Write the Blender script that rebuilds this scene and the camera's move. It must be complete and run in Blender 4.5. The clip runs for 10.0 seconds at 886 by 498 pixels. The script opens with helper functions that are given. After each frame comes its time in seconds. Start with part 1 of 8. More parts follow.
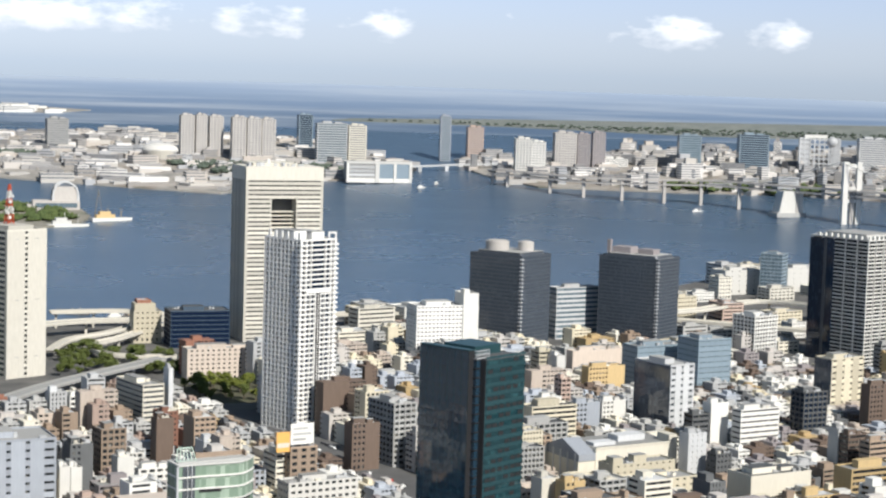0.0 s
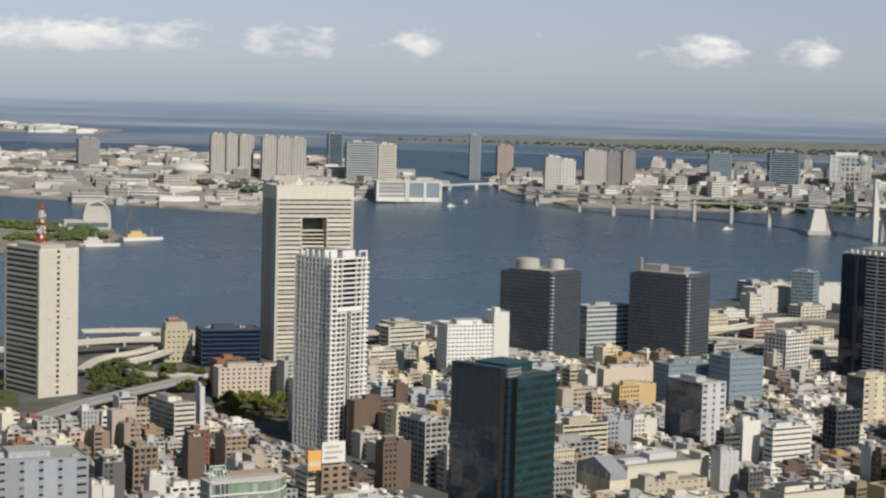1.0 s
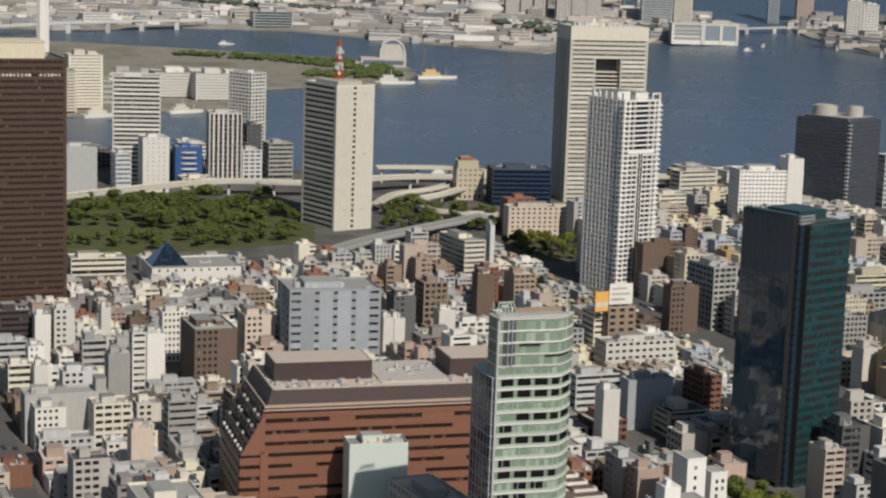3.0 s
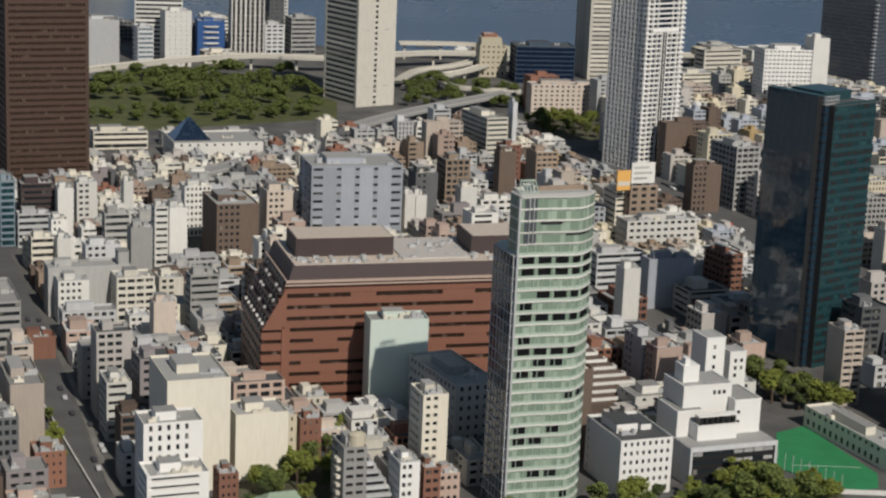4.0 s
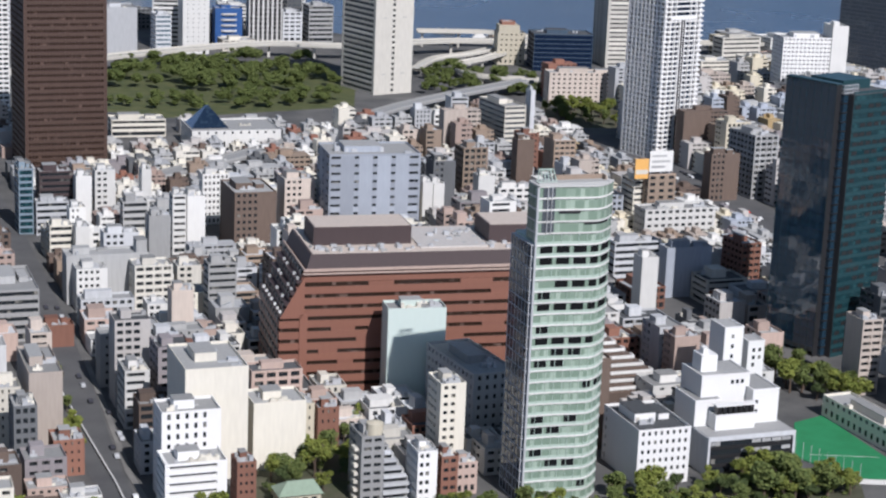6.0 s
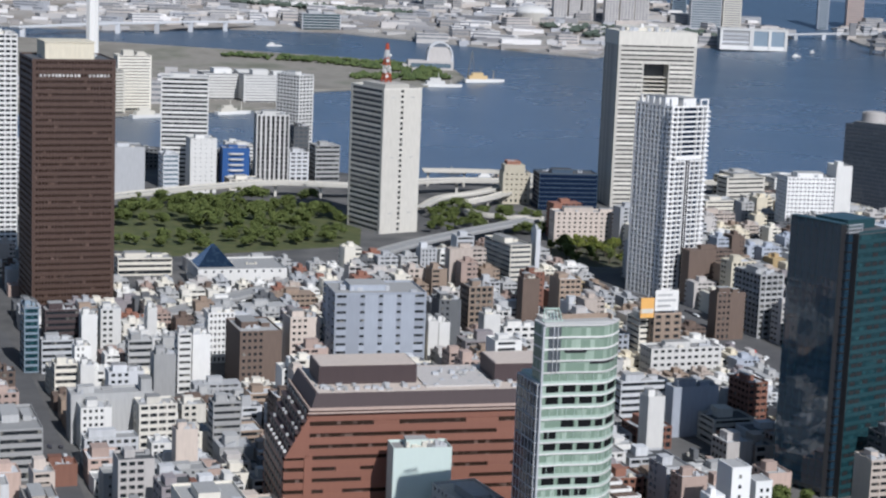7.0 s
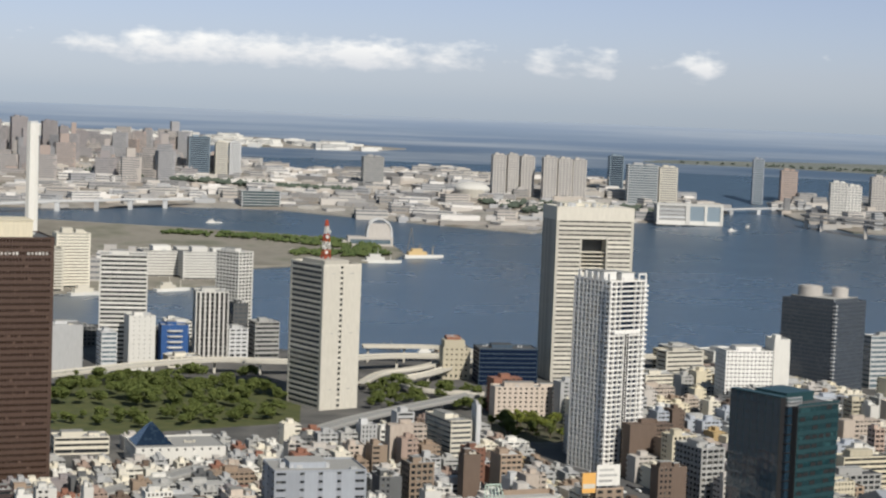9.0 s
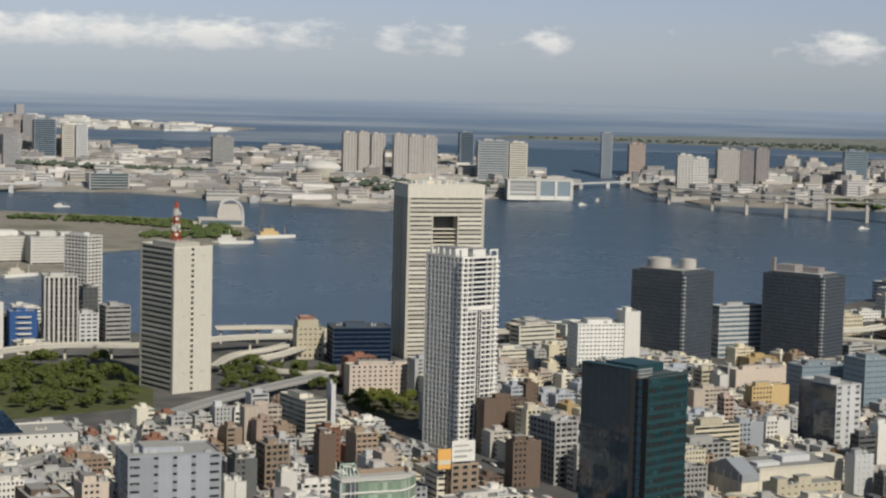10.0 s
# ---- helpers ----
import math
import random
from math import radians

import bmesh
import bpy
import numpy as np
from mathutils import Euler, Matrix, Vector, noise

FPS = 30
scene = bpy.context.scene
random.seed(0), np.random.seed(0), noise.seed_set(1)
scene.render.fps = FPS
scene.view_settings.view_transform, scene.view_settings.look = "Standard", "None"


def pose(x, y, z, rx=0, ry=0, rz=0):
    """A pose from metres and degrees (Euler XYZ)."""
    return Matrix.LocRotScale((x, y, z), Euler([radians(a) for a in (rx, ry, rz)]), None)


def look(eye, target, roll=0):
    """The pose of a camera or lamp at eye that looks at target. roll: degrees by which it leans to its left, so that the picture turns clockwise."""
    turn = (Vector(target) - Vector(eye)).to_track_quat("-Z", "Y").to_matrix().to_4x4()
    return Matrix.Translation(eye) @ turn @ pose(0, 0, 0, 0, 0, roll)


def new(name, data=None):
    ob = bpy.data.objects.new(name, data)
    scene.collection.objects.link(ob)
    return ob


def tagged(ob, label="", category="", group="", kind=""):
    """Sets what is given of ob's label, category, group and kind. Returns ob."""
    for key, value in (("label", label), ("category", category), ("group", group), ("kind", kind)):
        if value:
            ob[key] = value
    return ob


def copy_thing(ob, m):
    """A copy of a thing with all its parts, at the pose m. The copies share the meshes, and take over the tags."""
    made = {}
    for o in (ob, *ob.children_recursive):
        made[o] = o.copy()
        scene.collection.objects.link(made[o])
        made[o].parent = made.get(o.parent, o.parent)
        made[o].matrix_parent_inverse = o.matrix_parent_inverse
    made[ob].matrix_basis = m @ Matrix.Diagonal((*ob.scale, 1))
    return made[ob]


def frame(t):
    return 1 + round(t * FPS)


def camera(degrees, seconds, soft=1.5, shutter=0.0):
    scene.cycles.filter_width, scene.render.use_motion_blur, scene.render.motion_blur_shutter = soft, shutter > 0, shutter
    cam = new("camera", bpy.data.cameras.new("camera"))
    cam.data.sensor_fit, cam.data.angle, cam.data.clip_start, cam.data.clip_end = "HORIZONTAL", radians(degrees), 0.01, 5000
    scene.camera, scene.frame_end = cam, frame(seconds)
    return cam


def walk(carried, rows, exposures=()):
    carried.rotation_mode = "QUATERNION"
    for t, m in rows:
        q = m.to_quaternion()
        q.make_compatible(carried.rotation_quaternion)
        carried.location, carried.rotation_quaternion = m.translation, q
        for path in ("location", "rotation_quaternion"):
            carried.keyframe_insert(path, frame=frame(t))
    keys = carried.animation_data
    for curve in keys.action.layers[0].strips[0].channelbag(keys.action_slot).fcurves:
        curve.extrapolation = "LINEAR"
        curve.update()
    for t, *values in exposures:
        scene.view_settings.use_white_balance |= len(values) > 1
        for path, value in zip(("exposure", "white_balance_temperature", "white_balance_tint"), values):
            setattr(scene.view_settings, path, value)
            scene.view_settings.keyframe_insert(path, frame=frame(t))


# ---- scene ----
# camera on a tower's high deck, turning by hand
cam = camera(26.72, 10.0, 2.35)
TURNS = [(0, 1.47, 0.2, 239.33, 84.573, -1.779, -10.957),
         (0.5, 0.8, 0.17, 238.87, 85.289, -2.127, -12.096),
         (1, 0.69, 0.13, 238.89, 85.13, -1.57, -10.066),
         (1.5, 0.43, 0.01, 238.94, 84.014, -1.526, -5.603),
         (2, 0.57, -0.2, 238.72, 82.998, -2.704, -3.073),
         (2.5, 0.28, -0.38, 238.41, 81.953, -2.298, -2.305),
         (2.7, 0.21, -0.52, 238.33, 81.085, -1.9, -1.49),
         (3.8, 0.21, -0.57, 238.36, 77.369, -2.168, -0.552),
         (4, 0.17, -0.64, 238.4, 76.208, -2.382, -0.281),
         (4.5, 0.17, -0.63, 238.46, 72.391, -3.574, 0.46),
         (5, 0.09, -0.51, 238.64, 71.876, -3.734, 0.365),
         (5.5, -0, -0.34, 238.85, 74.111, -2.446, 0.087),
         (5.7, -0.08, -0.26, 238.92, 74.78, -2.365, 0.185),
         (6.8, -0.14, -0.18, 238.99, 79.188, -2.307, 0.357),
         (7, -0.15, -0.06, 239.06, 80.038, -2.352, 0.426),
         (7.5, -0, 0, 239, 81.554, -2.154, 0.32),
         (8, 0.17, 0.14, 239.04, 82.724, -2.648, -1.468),
         (8.5, -0.05, 0.3, 239.17, 84.393, -2.368, -2.983),
         (9, 0.03, 0.35, 239.05, 85.499, -2.218, -1.445),
         (9.5, 0.53, 0.49, 239.19, 85.242, -0.977, -0.342),
         (10, 0.91, 0.64, 239.45, 84.965, -1.444, -6.042)]
EXPOSURES = [(0, 0.66, 6050, 9), (0.5, 0.47, 6180, 9), (1, 0.13, 6480, 9), (1.5, 0.06, 6580, 10), (2, 0.06, 6560, 10), (2.5, 0.03, 6540, 10), (4, -0.12, 6300, 10), (4.5, -0.09, 6180, 10), (5, 0.13, 5720, 14), (5.5, 0.36, 5620, 16), (7, 0.26, 5500, 13),
             (7.5, 0.29, 5560, 12), (8, 0.31, 5950, 10), (8.5, 0.36, 6200, 10), (9, 0.21, 6300, 9), (9.5, 0.02, 6400, 9), (10, -0.03, 6450, 8)]
walk(cam, [(t, pose(x, y, z, rx, ry, rz)) for t, x, y, z, rx, ry, rz in TURNS], EXPOSURES)

# ---- light ----
SUN_AZ, SUN_EL = 153.0, 40.0      # degrees clockwise from +y, above the horizon
world = bpy.data.worlds.new("sky")
scene.world = world
world.use_nodes = True
wn, wl_ = world.node_tree.nodes, world.node_tree.links
wn.clear()
w_out = wn.new("ShaderNodeOutputWorld")
w_bg = wn.new("ShaderNodeBackground")
w_sky = wn.new("ShaderNodeTexSky")
w_sky.sky_type = "NISHITA"
w_sky.sun_disc = False
w_sky.sun_elevation, w_sky.sun_rotation = radians(SUN_EL), radians(SUN_AZ)
w_sky.altitude, w_sky.air_density, w_sky.dust_density, w_sky.ozone_density = 200, 1.0, 0.4, 3.0
w_bg.inputs["Strength"].default_value = 0.085


def sky_math(op, p, q=0.0):
    k = wn.new("ShaderNodeMath")
    k.operation = op
    for i, v in enumerate((p, q)):
        if isinstance(v, (int, float)):
            k.inputs[i].default_value = v
        else:
            wl_.new(v, k.inputs[i])
    return k.outputs[0]


def sky_ramp(fac, stops):
    k = wn.new("ShaderNodeValToRGB")
    els = k.color_ramp.elements
    while len(els) < len(stops):
        els.new(0.5)
    for el, (p, v) in zip(els, stops):
        el.position, el.color = p, (v, v, v, 1)
    wl_.new(fac, k.inputs[0])
    return k.outputs[0]


# low fair-weather clouds in a band over the bay
w_tc, w_xyz = wn.new("ShaderNodeTexCoord"), wn.new("ShaderNodeSeparateXYZ")
wl_.new(w_tc.outputs["Generated"], w_xyz.inputs[0])
w_az = sky_math("MULTIPLY", sky_math("ARCTAN2", w_xyz.outputs[0], w_xyz.outputs[1]), 57.2958)
w_el = sky_math("MULTIPLY", sky_math("ARCSINE", w_xyz.outputs[2]), 57.2958)
w_vec = wn.new("ShaderNodeCombineXYZ")
wl_.new(w_az, w_vec.inputs[0])
wl_.new(sky_math("MULTIPLY", w_el, 2.3), w_vec.inputs[1])
w_noise = wn.new("ShaderNodeTexNoise")
w_noise.inputs["Scale"].default_value, w_noise.inputs["Detail"].default_value, w_noise.inputs["Roughness"].default_value = 1.1, 6.0, 0.55
wl_.new(w_vec.outputs[0], w_noise.inputs["Vector"])
AMOUNT = [(-13, 0.0), (-9, 0.65), (-7, 0.9), (-4, 0.85), (-2.2, 0.8), (-0.8, 0.95), (1.0, 0.6), (2.2, 0.75), (3.2, 0.2), (4.6, 0.8), (5.4, 0.5), (6.4, 0.75), (7.4, 0.05),
          (8.5, 0.5), (9.4, 0.95), (10.4, 0.1), (12.8, 0.3), (14.5, 0.0), (17, 0.5), (18.3, 0.9), (19.8, 0.25), (21.4, 0.85), (22.6, 0.2), (25, 0.3), (30, 0.5)]
w_amt = sky_ramp(sky_math("DIVIDE", sky_math("ADD", w_az, 15.0), 50.0), [((p + 15) / 50, v) for p, v in AMOUNT])
w_prof = sky_ramp(sky_math("DIVIDE", w_el, 4.0), [(0.15, 0.0), (0.25, 0.8), (0.33, 1.0), (0.43, 0.75), (0.56, 0.0)])
w_den = sky_math("ADD", sky_math("MULTIPLY", sky_math("MULTIPLY", w_amt, w_prof), 0.74), sky_math("SUBTRACT", w_noise.outputs["Fac"], 0.80))
w_mask = sky_ramp(sky_math("MULTIPLY", w_den, 3.0), [(0.0, 0.0), (0.4, 0.28), (1.0, 0.85)])
w_shape = sky_ramp(sky_math("DIVIDE", w_el, 4.0), [(0.24, 0.30), (0.42, 1.0)])
w_tint = wn.new("ShaderNodeMix")
w_tint.data_type, w_tint.blend_type = "RGBA", "MULTIPLY"
w_tint.inputs[0].default_value = 1.0
w_grad = wn.new("ShaderNodeValToRGB")
HAZE = [(0.0, (0.68, 0.775, 1.12)), (0.06, (0.725, 0.745, 1.02)), (0.17, (0.795, 0.735, 0.93)), (0.3, (0.78, 0.74, 0.86)), (1.0, (0.82, 0.72, 0.55))]
while len(w_grad.color_ramp.elements) < len(HAZE):
    w_grad.color_ramp.elements.new(0.5)
for el_, (p_, c_) in zip(w_grad.color_ramp.elements, HAZE):
    el_.position, el_.color = p_, (*c_, 1)
wl_.new(sky_math("DIVIDE", w_el, 20.0), w_grad.inputs[0])
wl_.new(w_grad.outputs[0], w_tint.inputs[7])
wl_.new(w_sky.outputs[0], w_tint.inputs[6])
w_cloud = wn.new("ShaderNodeMix")
w_cloud.data_type = "RGBA"
w_cloud.inputs[6].default_value, w_cloud.inputs[7].default_value = (6.4, 6.5, 6.9, 1), (11.0, 10.6, 10.0, 1)
wl_.new(w_shape, w_cloud.inputs[0])
w_mix = wn.new("ShaderNodeMix")
w_mix.data_type = "RGBA"
wl_.new(w_mask, w_mix.inputs[0])
wl_.new(w_tint.outputs[2], w_mix.inputs[6])
wl_.new(w_cloud.outputs[2], w_mix.inputs[7])
wl_.new(w_mix.outputs[2], w_bg.inputs["Color"])
wl_.new(w_bg.outputs[0], w_out.inputs["Surface"])
sun = new("sun", bpy.data.lights.new("sun", "SUN"))
sun.data.energy, sun.data.angle, sun.data.color = 4.0, radians(0.5), (1.0, 0.91, 0.78)
a_, e_ = radians(SUN_AZ), radians(SUN_EL)
sun.matrix_world = look((math.sin(a_) * math.cos(e_) * 500, math.cos(a_) * math.cos(e_) * 500, math.sin(e_) * 500 + 300), (0, 0, 300))


# ---- materials ----
def mat_new(name, rough=0.8, metal=0.0):
    m = bpy.data.materials.new(name)
    m.use_nodes = True
    b = m.node_tree.nodes["Principled BSDF"]
    b.inputs["Roughness"].default_value, b.inputs["Metallic"].default_value = rough, metal
    return m, m.node_tree.nodes, m.node_tree.links, b


def node_math(n, l, op, a, b):
    q = n.new("ShaderNodeMath")
    q.operation = op
    for i, v in enumerate((a, b)):
        if isinstance(v, (int, float)):
            q.inputs[i].default_value = v
        else:
            l.new(v, q.inputs[i])
    return q.outputs[0]


def node_noise(n, l, scale, detail=3.0, vec=None, rough=0.55):
    q = n.new("ShaderNodeTexNoise")
    q.inputs["Scale"].default_value, q.inputs["Detail"].default_value, q.inputs["Roughness"].default_value = scale, detail, rough
    if vec is not None:
        l.new(vec, q.inputs["Vector"])
    return q.outputs["Fac"]


def node_mix(n, l, fac, a, b, mode="MIX"):
    q = n.new("ShaderNodeMix")
    q.data_type, q.blend_type = "RGBA", mode
    for sock, v in ((q.inputs[0], fac), (q.inputs[6], a), (q.inputs[7], b)):
        if isinstance(v, (int, float)):
            sock.default_value = v
        elif isinstance(v, tuple):
            sock.default_value = (*v, 1.0)
        else:
            l.new(v, sock)
    return q.outputs[2]


def node_ramp(n, l, fac, stops, mode="LINEAR"):
    q = n.new("ShaderNodeValToRGB")
    q.color_ramp.interpolation = mode
    els = q.color_ramp.elements
    while len(els) < len(stops):
        els.new(0.5)
    for el, (p, c) in zip(els, stops):
        el.position, el.color = p, (*c, 1.0)
    l.new(fac, q.inputs[0])
    return q.outputs[0]


def bump(n, l, b, height, strength, dist):
    q = n.new("ShaderNodeBump")
    q.inputs["Strength"].default_value, q.inputs["Distance"].default_value = strength, dist
    l.new(height, q.inputs["Height"])
    l.new(q.outputs[0], b.inputs["Normal"])


def wall_mat(name, col, rough=0.8, var=0.22, stain=0.5):
    """Painted, tiled or rendered wall: fine grain, rain streaks and a shift from one building to the next."""
    m, n, l, b = mat_new(name, rough)
    tc, oi = n.new("ShaderNodeTexCoord"), n.new("ShaderNodeObjectInfo")
    mp = n.new("ShaderNodeMapping")
    mp.inputs["Scale"].default_value = (0.8, 0.8, 0.12)
    l.new(tc.outputs["Object"], mp.inputs["Vector"])
    streak = node_noise(n, l, 1.0, 4.0, mp.outputs[0])
    grain = node_noise(n, l, 6.0, 2.0, tc.outputs["Object"])
    dark = tuple(c * (1 - stain) for c in col)
    base = node_mix(n, l, node_math(n, l, "MULTIPLY", streak, 0.7), col, dark)
    base = node_mix(n, l, node_math(n, l, "MULTIPLY", grain, 0.25), base, tuple(c * 0.8 for c in col))
    hs = n.new("ShaderNodeHueSaturation")
    hs.inputs["Saturation"].default_value = 1.0
    l.new(node_math(n, l, "ADD", node_math(n, l, "MULTIPLY", oi.outputs["Random"], 2 * var), 1 - var), hs.inputs["Value"])
    l.new(base, hs.inputs["Color"])
    l.new(hs.outputs[0], b.inputs["Base Color"])
    bump(n, l, b, grain, 0.2, 0.02)
    return m


def glass_mat(name, dark, pale, share=0.2, pane=(1.6, 1.6, 3.4), rough=0.12, spec=0.5):
    """Windows seen from outside: dark rooms, here and there a drawn blind."""
    m, n, l, b = mat_new(name, rough)
    tc, oi = n.new("ShaderNodeTexCoord"), n.new("ShaderNodeObjectInfo")
    mp = n.new("ShaderNodeMapping")
    mp.inputs["Scale"].default_value = tuple(1 / p for p in pane)
    l.new(tc.outputs["Object"], mp.inputs["Vector"])
    fl = n.new("ShaderNodeVectorMath")
    fl.operation = "FLOOR"
    l.new(mp.outputs[0], fl.inputs[0])
    wnz = n.new("ShaderNodeTexWhiteNoise")
    wnz.noise_dimensions = "4D"
    l.new(fl.outputs[0], wnz.inputs["Vector"])
    l.new(oi.outputs["Random"], wnz.inputs["W"])
    pick = node_math(n, l, "LESS_THAN", wnz.outputs["Value"], share)
    tone = node_math(n, l, "MULTIPLY", wnz.outputs["Value"], 0.9 / max(share, 0.05))
    col = node_mix(n, l, node_math(n, l, "MULTIPLY", pick, tone), dark, pale)
    l.new(col, b.inputs["Base Color"])
    b.inputs["Specular IOR Level"].default_value = spec
    return m


WHITE = wall_mat("white_paint", (0.70, 0.69, 0.655), 0.8, 0.15, 0.34)
IVORY = wall_mat("ivory_tile", (0.72, 0.68, 0.58), 0.8, 0.16, 0.36)
SNOW = wall_mat("fresh_white_paint", (0.80, 0.79, 0.765), 0.75, 0.05, 0.16)
TAUPE = wall_mat("taupe_concrete", (0.54, 0.51, 0.48), 0.85, 0.1)
MAUVE = wall_mat("mauve_concrete", (0.33, 0.30, 0.305), 0.85, 0.15)
CREAM = wall_mat("cream_render", (0.66, 0.60, 0.46))
BEIGE = wall_mat("beige_stone", (0.67, 0.64, 0.565))
GREY = wall_mat("grey_concrete", (0.42, 0.42, 0.41))
PALEGREY = wall_mat("pale_grey_panel", (0.58, 0.59, 0.60))
BLUEGREY = wall_mat("blue_grey_panel", (0.38, 0.41, 0.46))
DARKGREY = wall_mat("dark_grey_tile", (0.13, 0.135, 0.14))
TAN = wall_mat("tan_tile", (0.36, 0.275, 0.205))
BROWN = wall_mat("brown_tile", (0.145, 0.105, 0.082))
BRICK = wall_mat("red_brown_tile", (0.26, 0.125, 0.085))
OCHRE = wall_mat("ochre_render", (0.58, 0.43, 0.22))
PINK = wall_mat("pinkish_tile", (0.50, 0.38, 0.32))
MINT = wall_mat("mint_white_panel", (0.66, 0.76, 0.70), stain=0.12)
DKBROWN = wall_mat("dark_brown_metal", (0.085, 0.050, 0.036), 0.5, 0.06)
REDSTONE = wall_mat("red_granite", (0.235, 0.105, 0.070), 0.55, 0.05, 0.25)
REDROOF = wall_mat("maroon_granite", (0.062, 0.042, 0.042), 0.6, 0.05, 0.25)
ROOFGREY = wall_mat("roof_membrane", (0.36, 0.36, 0.35), 0.9, 0.25, 0.45)
ROOFDARK = wall_mat("dark_roof", (0.10, 0.105, 0.11), 0.8)
SMOKEFRAME = wall_mat("smoked_panel", (0.082, 0.097, 0.12), 0.35, 0.05)
TEALFRAME = wall_mat("teal_metal", (0.020, 0.060, 0.070), 0.4, 0.05)
NAVYPANEL = wall_mat("navy_panel", (0.006, 0.015, 0.042), 0.6, 0.05)
NAVYLINE = wall_mat("navy_ledge", (0.06, 0.095, 0.14), 0.5, 0.05)
NAVYPANEL.node_tree.nodes["Principled BSDF"].inputs["Specular IOR Level"].default_value = 0.1
PALETAN = wall_mat("pale_tan_tile", (0.58, 0.50, 0.43))
BLACKFRAME = wall_mat("black_metal", (0.070, 0.080, 0.092), 0.4, 0.05)
PALEGREEN = wall_mat("pale_green_panel", (0.40, 0.49, 0.42), 0.45, 0.05, 0.12)
INK = wall_mat("black_panel", (0.028, 0.028, 0.030), 0.35, 0.05)
# matt black that stands for the shade inside slots and open bays
SHADEBLACK = wall_mat("dark_void", (0.012, 0.013, 0.014), 0.95, 0.02)
SHADEBLACK.node_tree.nodes["Principled BSDF"].inputs["Specular IOR Level"].default_value = 0.05
ROYAL = wall_mat("blue_panel", (0.03, 0.10, 0.30), 0.5, 0.05)
SLATEBLUE = wall_mat("slate_blue_panel", (0.25, 0.32, 0.38), 0.5, 0.08)
REDPAINT = wall_mat("red_paint", (0.5, 0.09, 0.04), 0.6, 0.05)
SIGNORANGE = wall_mat("orange_sign", (0.75, 0.42, 0.12), 0.5, 0.02, 0.1)
STEEL = wall_mat("galvanised_steel", (0.50, 0.51, 0.52), 0.45, 0.1)
GREENROOF = wall_mat("copper_green_roof", (0.36, 0.46, 0.34), 0.7)
TILE_ROOF = wall_mat("grey_roof_tile", (0.115, 0.118, 0.122), 0.6, 0.1)

WINDOW = glass_mat("window_glass", (0.020, 0.024, 0.028), (0.26, 0.25, 0.22), 0.13)
WINDOWB = glass_mat("bronze_glass", (0.030, 0.019, 0.014), (0.16, 0.11, 0.09), 0.12)
GLASSTEAL = glass_mat("teal_glass", (0.012, 0.036, 0.044), (0.026, 0.075, 0.085), 0.3, rough=0.06)
GLASSNAVY = glass_mat("navy_glass", (0.010, 0.020, 0.040), (0.03, 0.05, 0.08), 0.3, rough=0.06)
GLASSSMOKE = glass_mat("smoke_blue_glass", (0.066, 0.080, 0.102), (0.11, 0.13, 0.155), 0.3, rough=0.08, spec=0.7)
GLASSDARK = glass_mat("smoked_glass", (0.075, 0.085, 0.096), (0.12, 0.135, 0.15), 0.3, rough=0.08)
GLASSGREEN = glass_mat("green_glass", (0.19, 0.26, 0.20), (0.38, 0.46, 0.38), 0.5, rough=0.12)
# far windows made pale: haze put into the glass colour
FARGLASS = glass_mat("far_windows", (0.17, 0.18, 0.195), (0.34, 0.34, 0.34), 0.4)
GLASSSLATE = glass_mat("slate_glass", (0.10, 0.14, 0.17), (0.22, 0.27, 0.30), 0.3, rough=0.1)


m_, n_, l_, b_ = mat_new("wing_glass", 0.06)
tc_ = n_.new("ShaderNodeTexCoord")
b_.inputs["IOR"].default_value = 2.1
l_.new(node_mix(n_, l_, node_noise(n_, l_, 0.12, 4.0, tc_.outputs["Object"]), (0.010, 0.024, 0.044), (0.024, 0.052, 0.078)), b_.inputs["Base Color"])
bump(n_, l_, b_, node_noise(n_, l_, 0.10, 2.0, tc_.outputs["Object"]), 0.10, 1.0)
GLASSWING = m_


def island_mat(name, cols, rough=0.85):
    """Colours that change from piece to piece in a joined mesh."""
    m, n, l, b = mat_new(name, rough)
    g, tc = n.new("ShaderNodeNewGeometry"), n.new("ShaderNodeTexCoord")
    k = len(cols)
    base = node_ramp(n, l, g.outputs["Random Per Island"], [(i / k, c) for i, c in enumerate(cols)], "CONSTANT")
    grime = node_noise(n, l, 0.25, 4.0, tc.outputs["Object"])
    l.new(node_mix(n, l, node_math(n, l, "MULTIPLY", grime, 0.35), base, (0.18, 0.17, 0.16)), b.inputs["Base Color"])
    return m


